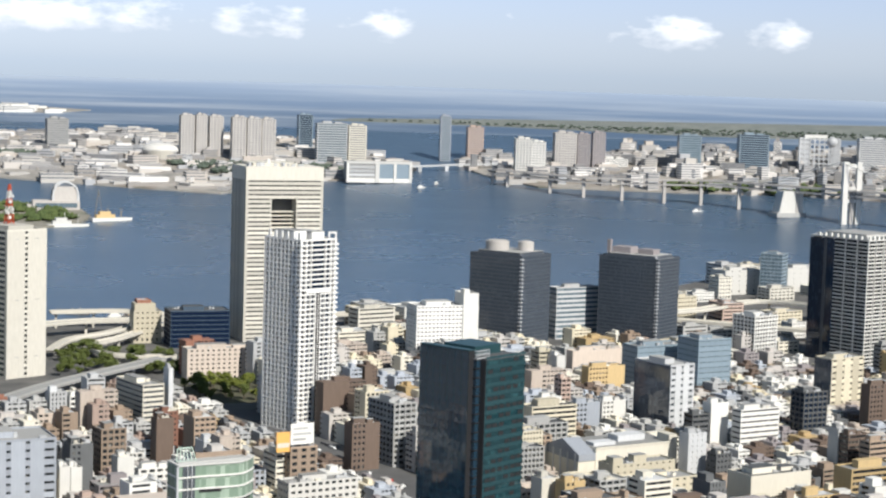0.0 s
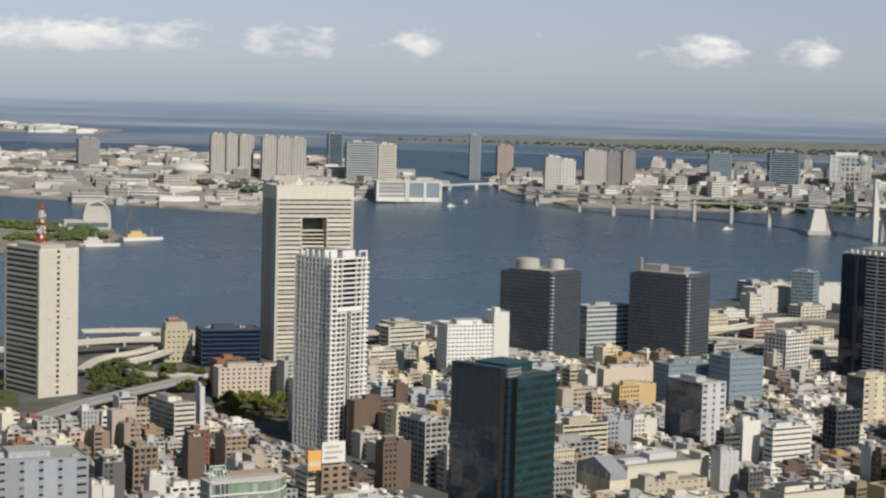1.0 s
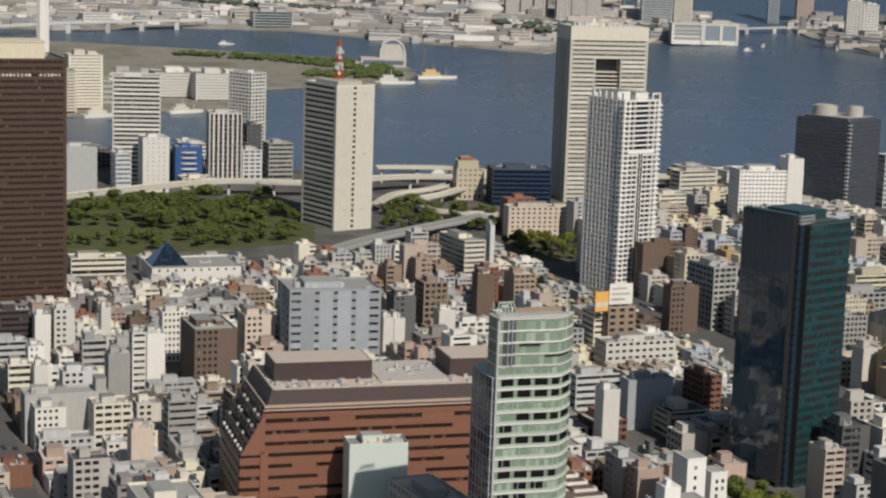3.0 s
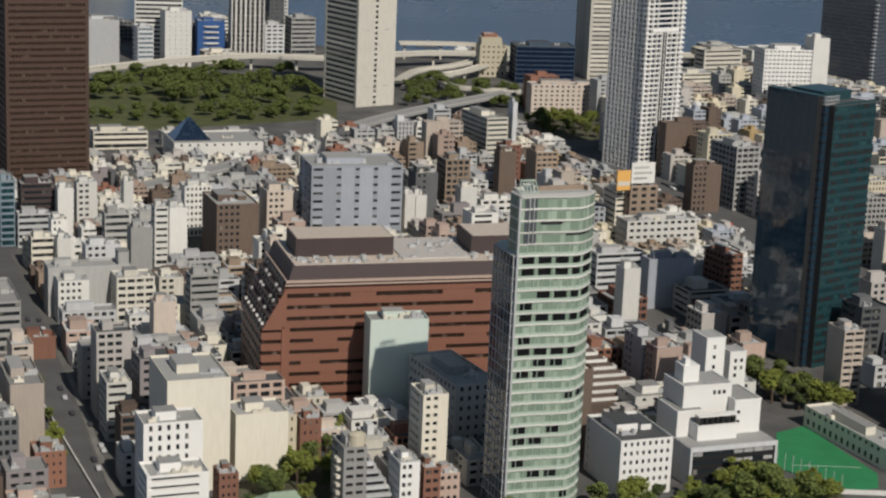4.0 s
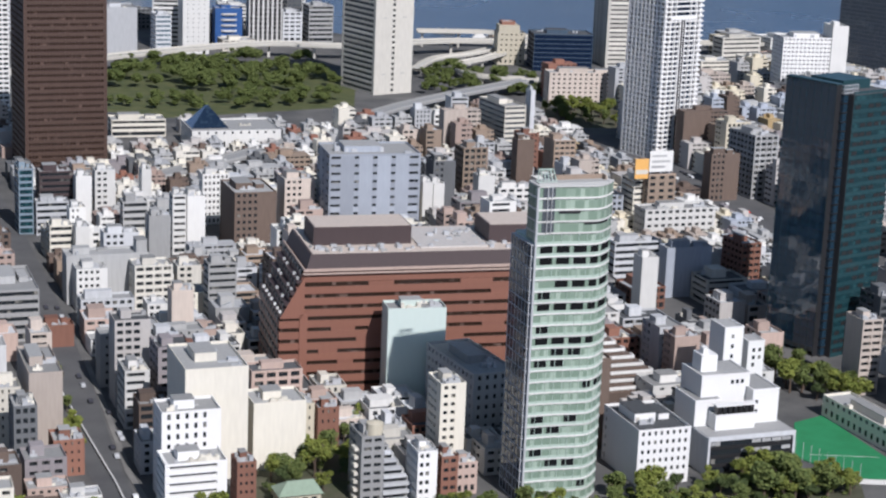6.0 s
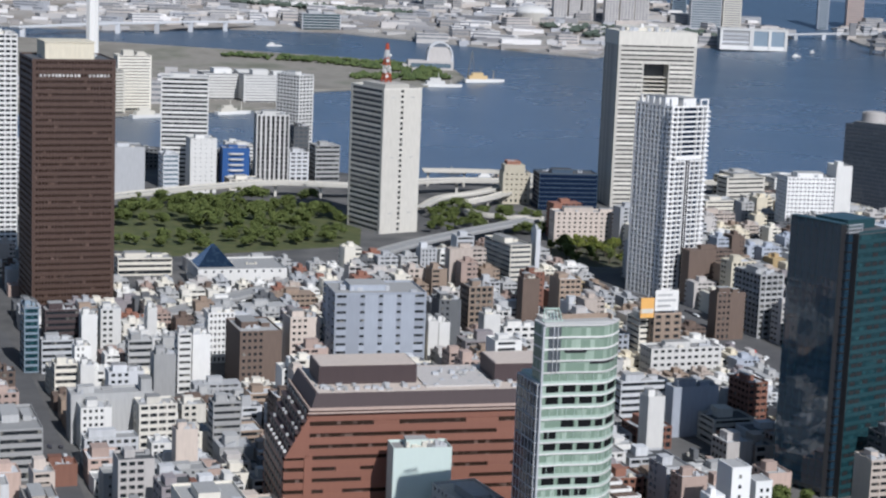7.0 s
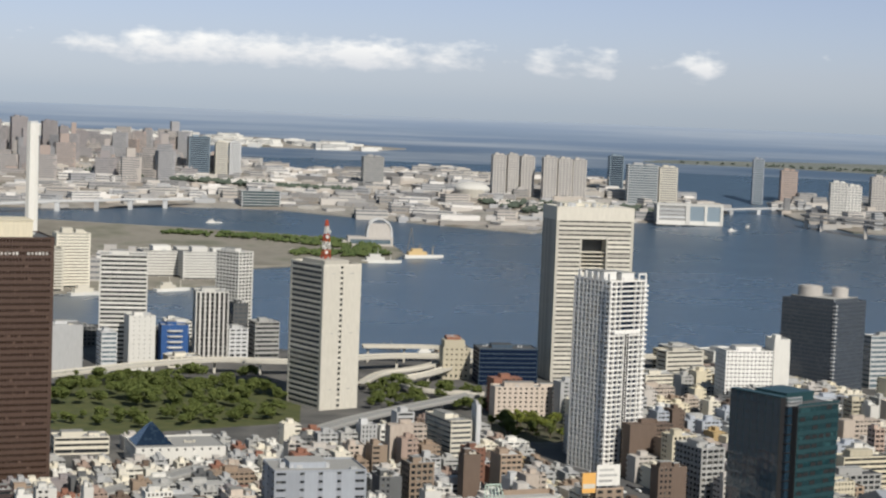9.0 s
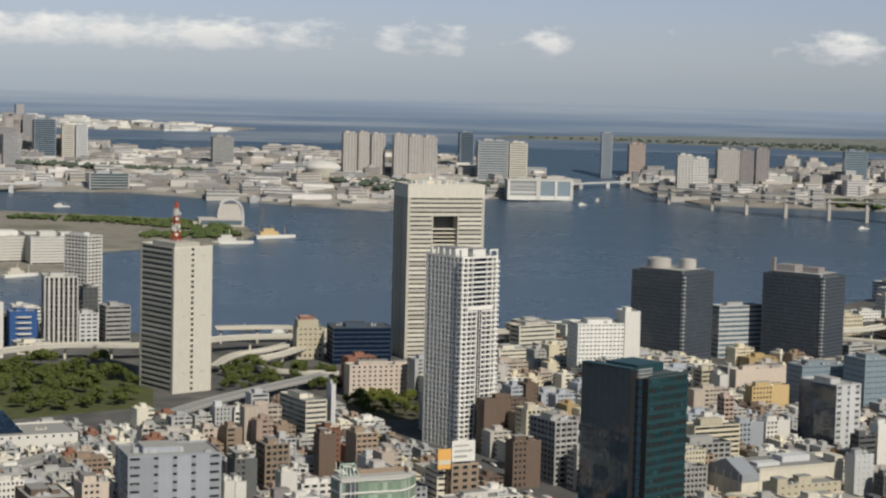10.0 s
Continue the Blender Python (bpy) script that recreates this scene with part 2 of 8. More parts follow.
# wall tones across the bay carry the wash of haze in their colours
FARMIX = island_mat("mixed_far_walls", [(0.57, 0.54, 0.51), (0.35, 0.345, 0.345), (0.50, 0.455, 0.41), (0.42, 0.43, 0.45), (0.76, 0.74, 0.72), (0.21, 0.21, 0.215), (0.52, 0.495, 0.46), (0.31, 0.29, 0.27), (0.70, 0.68, 0.66), (0.44, 0.425, 0.41)])
FARTALL = island_mat("mixed_far_towers", [(0.40, 0.365, 0.35), (0.30, 0.28, 0.29), (0.46, 0.42, 0.39), (0.33, 0.33, 0.35), (0.38, 0.31, 0.28)])
LEAFS = []
for nm_, c1, c2 in (("leaf_green", (0.062, 0.094, 0.030), (0.18, 0.205, 0.062)), ("leaf_dark", (0.038, 0.062, 0.026), (0.105, 0.13, 0.045)), ("leaf_bright", (0.095, 0.135, 0.028), (0.25, 0.26, 0.06))):
    m_, n_, l_, b_ = mat_new(nm_, 0.85)
    b_.inputs["Specular IOR Level"].default_value = 0.15
    g_, tc_ = n_.new("ShaderNodeNewGeometry"), n_.new("ShaderNodeTexCoord")
    f_ = node_math(n_, l_, "ADD", node_math(n_, l_, "MULTIPLY", g_.outputs["Random Per Island"], 0.6), node_math(n_, l_, "MULTIPLY", node_noise(n_, l_, 1.5, 3.0, tc_.outputs["Object"]), 0.4))
    l_.new(node_mix(n_, l_, f_, c1, c2), b_.inputs["Base Color"])
    LEAFS.append(m_)
BARK = wall_mat("bark", (0.12, 0.085, 0.06), 0.9)


# leaves across the bay, with haze put into their grey-green
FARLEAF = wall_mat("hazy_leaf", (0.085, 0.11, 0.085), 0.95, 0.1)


def ground_mat(name, stops, scale, rough=0.95, fine=1.2):
    m, n, l, b = mat_new(name, rough)
    tc = n.new("ShaderNodeTexCoord")
    f1 = node_noise(n, l, scale, 5.0, tc.outputs["Object"])
    f2 = node_noise(n, l, fine, 3.0, tc.outputs["Object"])
    c = node_ramp(n, l, f1, stops)
    l.new(node_mix(n, l, node_math(n, l, "MULTIPLY", f2, 0.5), c, tuple(v * 0.6 for v in stops[0][1])), b.inputs["Base Color"])
    bump(n, l, b, f2, 0.3, 0.05)
    return m


CITYGROUND = ground_mat("city_ground", [(0.35, (0.075, 0.075, 0.075)), (0.65, (0.17, 0.165, 0.155))], 0.03)
ASPHALT = ground_mat("asphalt", [(0.3, (0.085, 0.085, 0.088)), (0.7, (0.13, 0.13, 0.13))], 0.06)
PAVING = ground_mat("paving", [(0.3, (0.17, 0.165, 0.155)), (0.7, (0.27, 0.26, 0.24))], 0.08)
SAND = ground_mat("bare_earth", [(0.3, (0.11, 0.09, 0.068)), (0.7, (0.20, 0.17, 0.13))], 0.05)
LAWN = ground_mat("lawn", [(0.3, (0.05, 0.07, 0.02)), (0.7, (0.13, 0.13, 0.045))], 0.08)
# green-brown park earth, with the shade under trees put into its colour
PARKEARTH = ground_mat("park_earth", [(0.3, (0.055, 0.06, 0.032)), (0.5, (0.10, 0.095, 0.06)), (0.7, (0.06, 0.08, 0.03))], 0.09)
COURTGREEN = ground_mat("court_turf", [(0.3, (0.02, 0.20, 0.07)), (0.7, (0.03, 0.26, 0.10))], 0.1)
FARLAND = ground_mat("reclaimed_land", [(0.3, (0.20, 0.195, 0.18)), (0.45, (0.36, 0.34, 0.31)), (0.58, (0.27, 0.235, 0.20)), (0.7, (0.12, 0.13, 0.10))], 0.011, fine=0.05)
FARFIELD = ground_mat("island_field", [(0.3, (0.19, 0.175, 0.145)), (0.5, (0.29, 0.27, 0.23)), (0.7, (0.14, 0.15, 0.10))], 0.012, fine=0.08)
# far wooded ground, its green paled and greyed to paint in haze
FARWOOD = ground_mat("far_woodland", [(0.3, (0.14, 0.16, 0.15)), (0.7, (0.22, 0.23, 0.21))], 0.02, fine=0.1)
m_, n_, l_, b_ = mat_new("bay_water", 0.22)
tc_ = n_.new("ShaderNodeTexCoord")
big_ = node_noise(n_, l_, 0.004, 5.0, tc_.outputs["Object"])
l_.new(node_mix(n_, l_, big_, (0.046, 0.077, 0.124), (0.066, 0.101, 0.150)), b_.inputs["Base Color"])
l_.new(node_math(n_, l_, "ADD", node_math(n_, l_, "MULTIPLY", big_, 0.16), 0.20), b_.inputs["Roughness"])
bump(n_, l_, b_, node_noise(n_, l_, 0.12, 6.0, tc_.outputs["Object"], 0.7), 0.5, 2.0)
WATER = m_


# ---- builders ----
def mesh_boxes(name, boxes):
    """One mesh of boxes (x0, y0, z0, x1, y1, z1)."""
    a = np.array(boxes, float).reshape(-1, 6)
    k = len(a)
    v = np.empty((k, 8, 3))
    for i, (sx, sy, sz) in enumerate(((0, 0, 0), (1, 0, 0), (1, 1, 0), (0, 1, 0), (0, 0, 1), (1, 0, 1), (1, 1, 1), (0, 1, 1))):
        v[:, i, 0], v[:, i, 1], v[:, i, 2] = a[:, 3 * sx], a[:, 1 + 3 * sy], a[:, 2 + 3 * sz]
    f = np.array(((0, 3, 2, 1), (4, 5, 6, 7), (0, 1, 5, 4), (1, 2, 6, 5), (2, 3, 7, 6), (3, 0, 4, 7)))
    faces = (f[None] + 8 * np.arange(k)[:, None, None]).reshape(-1, 4)
    me = bpy.data.meshes.new(name)
    me.from_pydata(v.reshape(-1, 3).tolist(), [], faces.tolist())
    me.update()
    return me


def mesh_turned(name, boxes, turns):
    """As mesh_boxes, each box turned about z by (cos, sin, ox, oy) after it is made."""
    me = mesh_boxes(name, boxes)
    co = np.empty(len(me.vertices) * 3)
    me.vertices.foreach_get("co", co)
    co = co.reshape(-1, 8, 3)
    t = np.array(turns)
    x, y = co[:, :, 0].copy(), co[:, :, 1].copy()
    co[:, :, 0] = x * t[:, None, 0] - y * t[:, None, 1] + t[:, None, 2]
    co[:, :, 1] = x * t[:, None, 1] + y * t[:, None, 0] + t[:, None, 3]
    me.vertices.foreach_set("co", co.ravel())
    me.update()
    return me


def part(name, me, material, parent, loc=(0, 0, 0), label="", rz=0.0):
    """Links a mesh as one object under a thing or part."""
    if isinstance(me, bmesh.types.BMesh):
        bm, me = me, bpy.data.meshes.new(name)
        bm.to_mesh(me)
        bm.free()
    if not me.materials:
        me.materials.append(material)
    ob = new(name, me)
    ob.parent = parent
    ob.location = loc
    ob.rotation_euler = (0, 0, rz)
    if label:
        ob["label"] = label
    return ob


def root(name, x, y, rz, label, category, group="", z=0.0, s=1.0):
    ob = new(name)
    ob.location, ob.rotation_euler, ob.scale = (x, y, z), (0, 0, radians(rz)), (s, s, s)
    return tagged(ob, label, category, group)


def cyl(bm, x, y, z0, z1, r0, r1=None, seg=12):
    r1 = r0 if r1 is None else r1
    m = Matrix.Translation((x, y, (z0 + z1) / 2))
    bmesh.ops.create_cone(bm, cap_ends=True, segments=seg, radius1=r0, radius2=max(r1, 0.001), depth=z1 - z0, matrix=m)


FOOT = []
D0, SQ = 2600.0, 550.0


def draw_in(x, y, z=0.0):
    """The far bay curves up and draws in beyond D0, so that tens of kilometres fit in the picture's reach. Gives the place and the scale."""
    d = math.hypot(x, y)
    if d <= D0:
        return x, y, z, 1.0
    s = (D0 + SQ * math.log(1 + (d - D0) / SQ)) / d
    return x * s, y * s, 239 + (z - 239) * s, s


def tower(name, label, x, y, th, wr, wl, h, floors, wall, glass, sp=0.45, inset=0.35, pier=0.0, pier_w=0.6, roof=ROOFGREY, parapet=1.2,
          pent=((0.3, 0.3, 0.7, 0.7, 4.0),), category="tower building", far=False, base=0.0, group="", corner=1.0, side_pier=None, units=4):
    """A building: storeys of wall band and recessed window band, piers, roof, parapet and roof houses.
    (x, y) its near corner, th the way of its right face; wr, wl the lengths of its right and left faces."""
    z, s = 0.0, 1.0
    if far:
        x, y, z, s = draw_in(x, y, 0)
    else:
        FOOT.append((x, y, th, wr, wl))
    rt = root(name, x, y, th, label, category, group, z, s)
    fh = (h - base) / floors
    if base > 0:
        part("podium", mesh_boxes("podium", [(0, 0, -1, wr, wl, base)]), wall, rt)
    spm = mesh_boxes("wall_band", [(0, 0, 0, wr, wl, fh * sp)])
    wbm = mesh_boxes("window_band", [(inset, inset, fh * sp, wr - inset, wl - inset, fh)])
    for k in range(floors):
        part("wall_band", spm, wall, rt, (0, 0, base + k * fh))
        part("window_band", wbm, glass, rt, (0, 0, base + k * fh))
    if pier > 0:
        pr = mesh_boxes("pier", [(0, 0.02, 0, pier_w, inset + 0.1, h - base)])
        pl = mesh_boxes("pier", [(0.02, 0, 0, inset + 0.1, pier_w, h - base)])
        n1 = max(1, round(wr / pier))
        for i in range(1, n1):
            part("pier", pr, wall, rt, (i * wr / n1 - pier_w / 2, -0.06, base))
        sp_ = side_pier or pier
        n2 = max(1, round(wl / sp_))
        for i in range(1, n2):
            part("pier", pl, wall, rt, (-0.06, i * wl / n2 - pier_w / 2, base))
    if corner > 0:
        c = corner
        for cx, cy in ((0, 0), (wr - c, 0), (0, wl - c), (wr - c, wl - c)):
            part("corner_pier", mesh_boxes("corner_pier", [(cx - 0.03, cy - 0.03, base, cx + c + 0.03, cy + c + 0.03, h)]), wall, rt)
    part("roof", mesh_boxes("roof", [(0.3, 0.3, h, wr - 0.3, wl - 0.3, h + 0.25)]), roof, rt)
    part("parapet", mesh_boxes("parapet", [(0, 0, h, wr, 0.3, h + parapet), (0, wl - 0.3, h, wr, wl, h + parapet), (0, 0.3, h, 0.3, wl - 0.3, h + parapet), (wr - 0.3, 0.3, h, wr, wl - 0.3, h + parapet)]), wall, rt)
    for a, b, c, d, ph in pent:
        rh = part("roof_house", mesh_boxes("roof_house", [(a * wr, b * wl, h + 0.25, c * wr, d * wl, h + ph)]), wall, rt)
        part("cap", mesh_boxes("cap", [(a * wr - 0.2, b * wl - 0.2, h + ph, c * wr + 0.2, d * wl + 0.2, h + ph + 0.3)]), ROOFGREY, rh)
        part("door", mesh_boxes("door", [(a * wr + 1.0, b * wl - 0.06, h + 0.25, a * wr + 1.9, b * wl + 0.05, h + 2.3)]), STEEL, rh)
    rg = random.Random(int(abs(x * 7 + y * 13)))
    for i in range(units):
        ux, uy = rg.uniform(0.08, 0.85) * wr, rg.uniform(0.08, 0.85) * wl
        part("roof_unit", mesh_boxes("roof_unit", [(ux, uy, h + 0.25, ux + rg.uniform(1.2, 3.5), uy + rg.uniform(1.2, 3), h + rg.uniform(1.2, 3.0))]), STEEL, rt)
    return rt


# ---- setting ----
SHORE = [(-40, 2600), (-18, 1880), (-10, 1917), (-9, 1922), (-6, 1850), (-3.9, 1786), (-2.7, 1745), (4.65, 1727), (8.07, 1816), (12.06, 1847), (15.03, 1970), (18.46, 2182), (19.3, 2260), (24.6, 2522), (30, 2600), (40, 3200)]


def shore(az):
    if az < SHORE[0][0] or az > SHORE[-1][0]:
        return 29000.0
    return float(np.interp(az, [s[0] for s in SHORE], [s[1] for s in SHORE]))


def polar_sheet(name, azs, rings, z, material, edge=0.0):
    """A sheet over azimuths and, for each, rings of true distance, curved up like all the far bay."""
    v, f = [], []
    k = len(rings(azs[0]))
    for a in azs:
        for d in rings(a):
            v.append(draw_in(math.sin(radians(a)) * d, math.cos(radians(a)) * d, z)[:3])
        if edge:
            d = rings(a)[-1]
            v.append(draw_in(math.sin(radians(a)) * d, math.cos(radians(a)) * d, z - edge)[:3])
    kk = k + (1 if edge else 0)
    for i in range(len(azs) - 1):
        for j in range(kk - 1):
            p = i * kk + j
            f.append((p, p + 1, p + kk + 1, p + kk))
    me = bpy.data.meshes.new(name)
    me.from_pydata(v, [], f)
    me.materials.append(material)
    me.update()
    return new(name, me)


FARRINGS = [2600 * (29000 / 2600) ** (i / 30) for i in range(31)]
tagged(polar_sheet("water", [i * 3 for i in range(121)], lambda a: [0.01, 800, 1600, 2200] + [r for r in FARRINGS if r < 7700], -2.0, WATER), "dark blue bay water with faint wind streaks", "water", kind="structure")
# far sea: haze painted into the colour, paler with distance
m_, n_, l_, b_ = mat_new("far_sea", 0.5)
g_, tc_ = n_.new("ShaderNodeNewGeometry"), n_.new("ShaderNodeTexCoord")
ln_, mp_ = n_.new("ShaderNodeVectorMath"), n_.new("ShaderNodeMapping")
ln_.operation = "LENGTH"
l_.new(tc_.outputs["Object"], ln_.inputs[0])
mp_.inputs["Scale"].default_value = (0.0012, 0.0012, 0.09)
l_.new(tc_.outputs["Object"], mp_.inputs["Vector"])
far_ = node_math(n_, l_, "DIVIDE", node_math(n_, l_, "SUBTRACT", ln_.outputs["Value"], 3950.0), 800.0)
hazed_ = node_ramp(n_, l_, far_, [(0.0, (0.085, 0.128, 0.20)), (0.3, (0.165, 0.225, 0.33)), (0.7, (0.27, 0.34, 0.46)), (1.0, (0.38, 0.45, 0.565))])
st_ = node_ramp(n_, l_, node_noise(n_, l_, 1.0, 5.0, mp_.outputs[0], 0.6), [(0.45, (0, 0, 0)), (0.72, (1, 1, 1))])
l_.new(node_mix(n_, l_, node_math(n_, l_, "MULTIPLY", st_, 0.45), hazed_, (0.58, 0.61, 0.64)), b_.inputs["Base Color"])
tagged(polar_sheet("backdrop_sea", [i * 3 for i in range(121)], lambda a: [r for r in FARRINGS if r > 7300], -2.0, m_), "far blue sea with haze painted in and light streaks", "sea", kind="structure")
azs_ = sorted(set([-180 + i * 5 for i in range(73)] + [s[0] for s in SHORE] + [-40.01, 40.01]))
tagged(polar_sheet("ground", azs_, lambda a: [0.01] + [shore(a) * (i / 24) ** 2 for i in range(1, 25)], 0.0, CITYGROUND, 4.0), "grey city ground with asphalt and concrete", "ground", kind="structure")


def far_land(name, pts, z, label, material=FARLAND):
    """A low island: its outline filled, with a quay wall down to the water."""
    ring = []
    for (x0, y0), (x1, y1) in zip(pts, pts[1:] + pts[:1]):
        for i in range(12):
            t = i / 12
            ring.append((x0 + (x1 - x0) * t, y0 + (y1 - y0) * t))
    bm = bmesh.new()
    vs = [bm.verts.new((x, y, 0)) for x, y in ring]
    bm.faces.new(vs)
    bmesh.ops.triangulate(bm, faces=bm.faces[:])
    for _ in range(2):
        bmesh.ops.subdivide_edges(bm, edges=[e for e in bm.edges if e.calc_length() > 250], cuts=2, use_grid_fill=True)
        bmesh.ops.triangulate(bm, faces=bm.faces[:])
    edges = [e for e in bm.edges if e.is_boundary]
    r = bmesh.ops.extrude_edge_only(bm, edges=edges)
    low = {g for g in r["geom"] if isinstance(g, bmesh.types.BMVert)}
    for v in bm.verts:
        v.co = draw_in(v.co.x, v.co.y, -4.0 if v in low else z)[:3]
    bmesh.ops.recalc_face_normals(bm, faces=bm.faces[:])
    me = bpy.data.meshes.new(name)
    bm.to_mesh(me)
    bm.free()
    me.materials.append(material)
    return tagged(new(name, me), label, "land", kind="structure")


HARUMI = [(-1500, 2050), (-392, 2174), (-275, 2281), (-212, 2338), (-190, 2597), (-66, 2705), (-1, 2771), (21, 2913), (-2, 3132), (-198, 3229), (-400, 3303), (-609, 3365), (-1500, 3500)]
TOYOSU = [(-1900, 3650), (-674, 3725), (-476, 3917), (-243, 3949), (-4, 3720), (262, 3497), (502, 3960), (555, 3970), (604, 3910), (744, 4158), (830, 4649), (741, 6201), (186, 6624), (-289, 6125), (-470, 6500), (-947, 7900), (-2600, 8200)]
ODAIBA = [(1015, 5037), (945, 4450), (939, 4316), (966, 3869), (1253, 3782), (1502, 3769), (1700, 3560), (3200, 3500), (4200, 6600), (2850, 6267), (1757, 5908), (1194, 5120)]
far_land("backdrop_island", HARUMI, 1.5, "flat island with brown earth and low trees", FARFIELD)
far_land("backdrop_island", TOYOSU, 1.5, "grey reclaimed land crowded with low buildings")
far_land("backdrop_island", ODAIBA, 1.5, "grey reclaimed land with high buildings")
far_land("backdrop_island", [(-2600, 9600), (-807, 8726), (-100, 8700), (60, 9300), (-700, 10500), (-2600, 11500)], 2.0, "far flat harbour land")
far_land("backdrop_island", [(1799, 8401), (2600, 7600), (4200, 7600), (5200, 10500), (2265, 9600), (1300, 9000), (1150, 8600)], 2.0, "far green landfill spit, greyed for haze", FARWOOD)

# ---- more builders ----
def block(name, label, x, y, th, wr, wl, h, floors, wall, glass=WINDOW, sp=0.5, inset=0.3, pier=3.0, pw=1.2, category="building", group="", far=False, blank=(0, 0),
          roof=ROOFGREY, houses=((0.25, 0.35, 0.6, 0.75, 3.0),), units=2, foot=True, seed=0):
    """A lesser building: walls with recessed windows, roof, roof house, units. blank: share of the right and of the left face without windows."""
    z, s = 0.0, 1.0
    if far:
        x, y, z, s = draw_in(x, y, 0)
    elif foot:
        FOOT.append((x, y, th, wr, wl))
    rt = root(name, x, y, th, label, category, group, z, s)
    fh = h / floors
    part("body", shell(wr, wl, h, floors, sp, inset, pier, pw, blank), wall, rt).data.materials.append(glass)
    rt.children[-1].data.materials.append(roof)
    for a, b, c, d, ph in houses:
        rh = part("roof_house", mesh_boxes("roof_house", [(a * wr, b * wl, h - 0.2, c * wr, d * wl, h + ph)]), wall, rt)
        if foot and not far:
            part("cap", mesh_boxes("cap", [(a * wr - 0.15, b * wl - 0.15, h + ph, c * wr + 0.15, d * wl + 0.15, h + ph + 0.2)]), roof, rh)
    rg = random.Random(seed + int(abs(x * 7 + y * 13)))
    for i in range(units):
        ux, uy, us = rg.uniform(0.06, 0.8) * wr, rg.uniform(0.06, 0.8) * wl, rg.uniform(0.9, 2.2)
        pts, cx = [(0.0, 0.0)], 0.0
        for j in range(rg.randrange(3, 7)):
            st, hz = rg.uniform(0.5, 1.0) * us, rg.choice((0.25, 0.8, 1.3, 2.0)) * rg.uniform(0.7, 1.2)
            if cx + st > wr * 0.8:
                break
            pts += [(cx, hz), (cx + st, hz)]
            cx += st
        if cx == 0:
            continue
        bm = poly_prism(pts + [(cx, 0.0)], 0, us * 0.9)
        bmesh.ops.rotate(bm, verts=bm.verts, cent=(0, 0, 0), matrix=Matrix.Rotation(radians(90), 3, "X"))
        part("roof_unit", bm, STEEL if rg.random() < 0.6 else (IVORY if rg.random() < 0.5 else GREY), rt, (min(ux, max(0.3, wr - cx - 0.4)), uy + us, h - 0.2))
    return rt


def shell(wr, wl, h, floors, sp, inset, pier, pw, blank):
    """One closed skin: two window faces with recessed panes, two plain ones, and a parapet round the top."""
    fh = h / floors
    zs = [-0.5]
    for k in range(floors):
        zs += [k * fh + fh * (sp if k else sp * 0.6), (k + 1) * fh - 0.12]
    zs.append(h + 0.8)
    vid, verts, faces, mats = {}, [], [], []

    def v(p):
        key = (round(p[0], 3), round(p[1], 3), round(p[2], 3))
        if key not in vid:
            vid[key] = len(verts)
            verts.append(key)
        return vid[key]

    def quad(a, b, c, d, m=0):
        faces.append((v(a), v(b), v(c), v(d)))
        mats.append(m)

    def face(L, at, depth, share, from_end):
        n = max(1, round(L / pier))
        us, wins = [0.0], []
        for i in range(n):
            a, b = i * (L - pw) / n + pw, (i + 1) * (L - pw) / n
            if b - a < 0.3:
                continue
            us += [a, b]
            mid = (a + b) / 2 / L
            solid = mid > 1 - share if from_end else mid < share
            if n == 1 and 0 < share < 0.9:
                cut = L * (1 - share) if from_end else L * share
                us.insert(-1, cut)
                wins += [True, False] if from_end else [False, True]
                continue
            wins.append(not solid)
        us.append(L)
        ok, j = [], 0
        for i in range(len(us) - 1):
            if n == 1 and len(us) == 5:
                ok.append((False, wins[0], wins[1], False)[i])
            elif i % 2 == 1:
                ok.append(wins[j])
                j += 1
            else:
                ok.append(False)
        for i in range(len(us) - 1):
            for k in range(len(zs) - 1):
                u0, u1, z0, z1 = us[i], us[i + 1], zs[k], zs[k + 1]
                if ok[i] and k % 2 == 1 and k < len(zs) - 2:
                    o, q = (at(u0, z0, 0), at(u1, z0, 0), at(u1, z1, 0), at(u0, z1, 0)), (at(u0, z0, depth), at(u1, z0, depth), at(u1, z1, depth), at(u0, z1, depth))
                    for e in range(4):
                        quad(o[e], o[(e + 1) % 4], q[(e + 1) % 4], q[e])
                    quad(*q, 1)
                else:
                    quad(at(u0, z0, 0), at(u1, z0, 0), at(u1, z1, 0), at(u0, z1, 0))

    face(wr, lambda u, z, d: (u, d, z), inset, blank[0], True)
    face(wl, lambda u, z, d: (d, wl - u, z), inset, blank[1], True)
    b0, t0 = zs[0], zs[-1]
    quad((wr, 0, b0), (wr, wl, b0), (wr, wl, t0), (wr, 0, t0))
    quad((wr, wl, b0), (0, wl, b0), (0, wl, t0), (wr, wl, t0))
    e = 0.25
    ring, inn = ((0, 0), (wr, 0), (wr, wl), (0, wl)), ((e, e), (wr - e, e), (wr - e, wl - e), (e, wl - e))
    for i in range(4):
        j = (i + 1) % 4
        quad((*ring[i], t0), (*ring[j], t0), (*inn[j], t0), (*inn[i], t0))
        quad((*inn[i], t0), (*inn[j], t0), (*inn[j], h - 0.2), (*inn[i], h - 0.2))
    quad(*[(*p, h - 0.2) for p in inn], 2)
    me = bpy.data.meshes.new("body")
    me.from_pydata(verts, [], faces)
    me.polygons.foreach_set("material_index", mats)
    me.update()
    return me


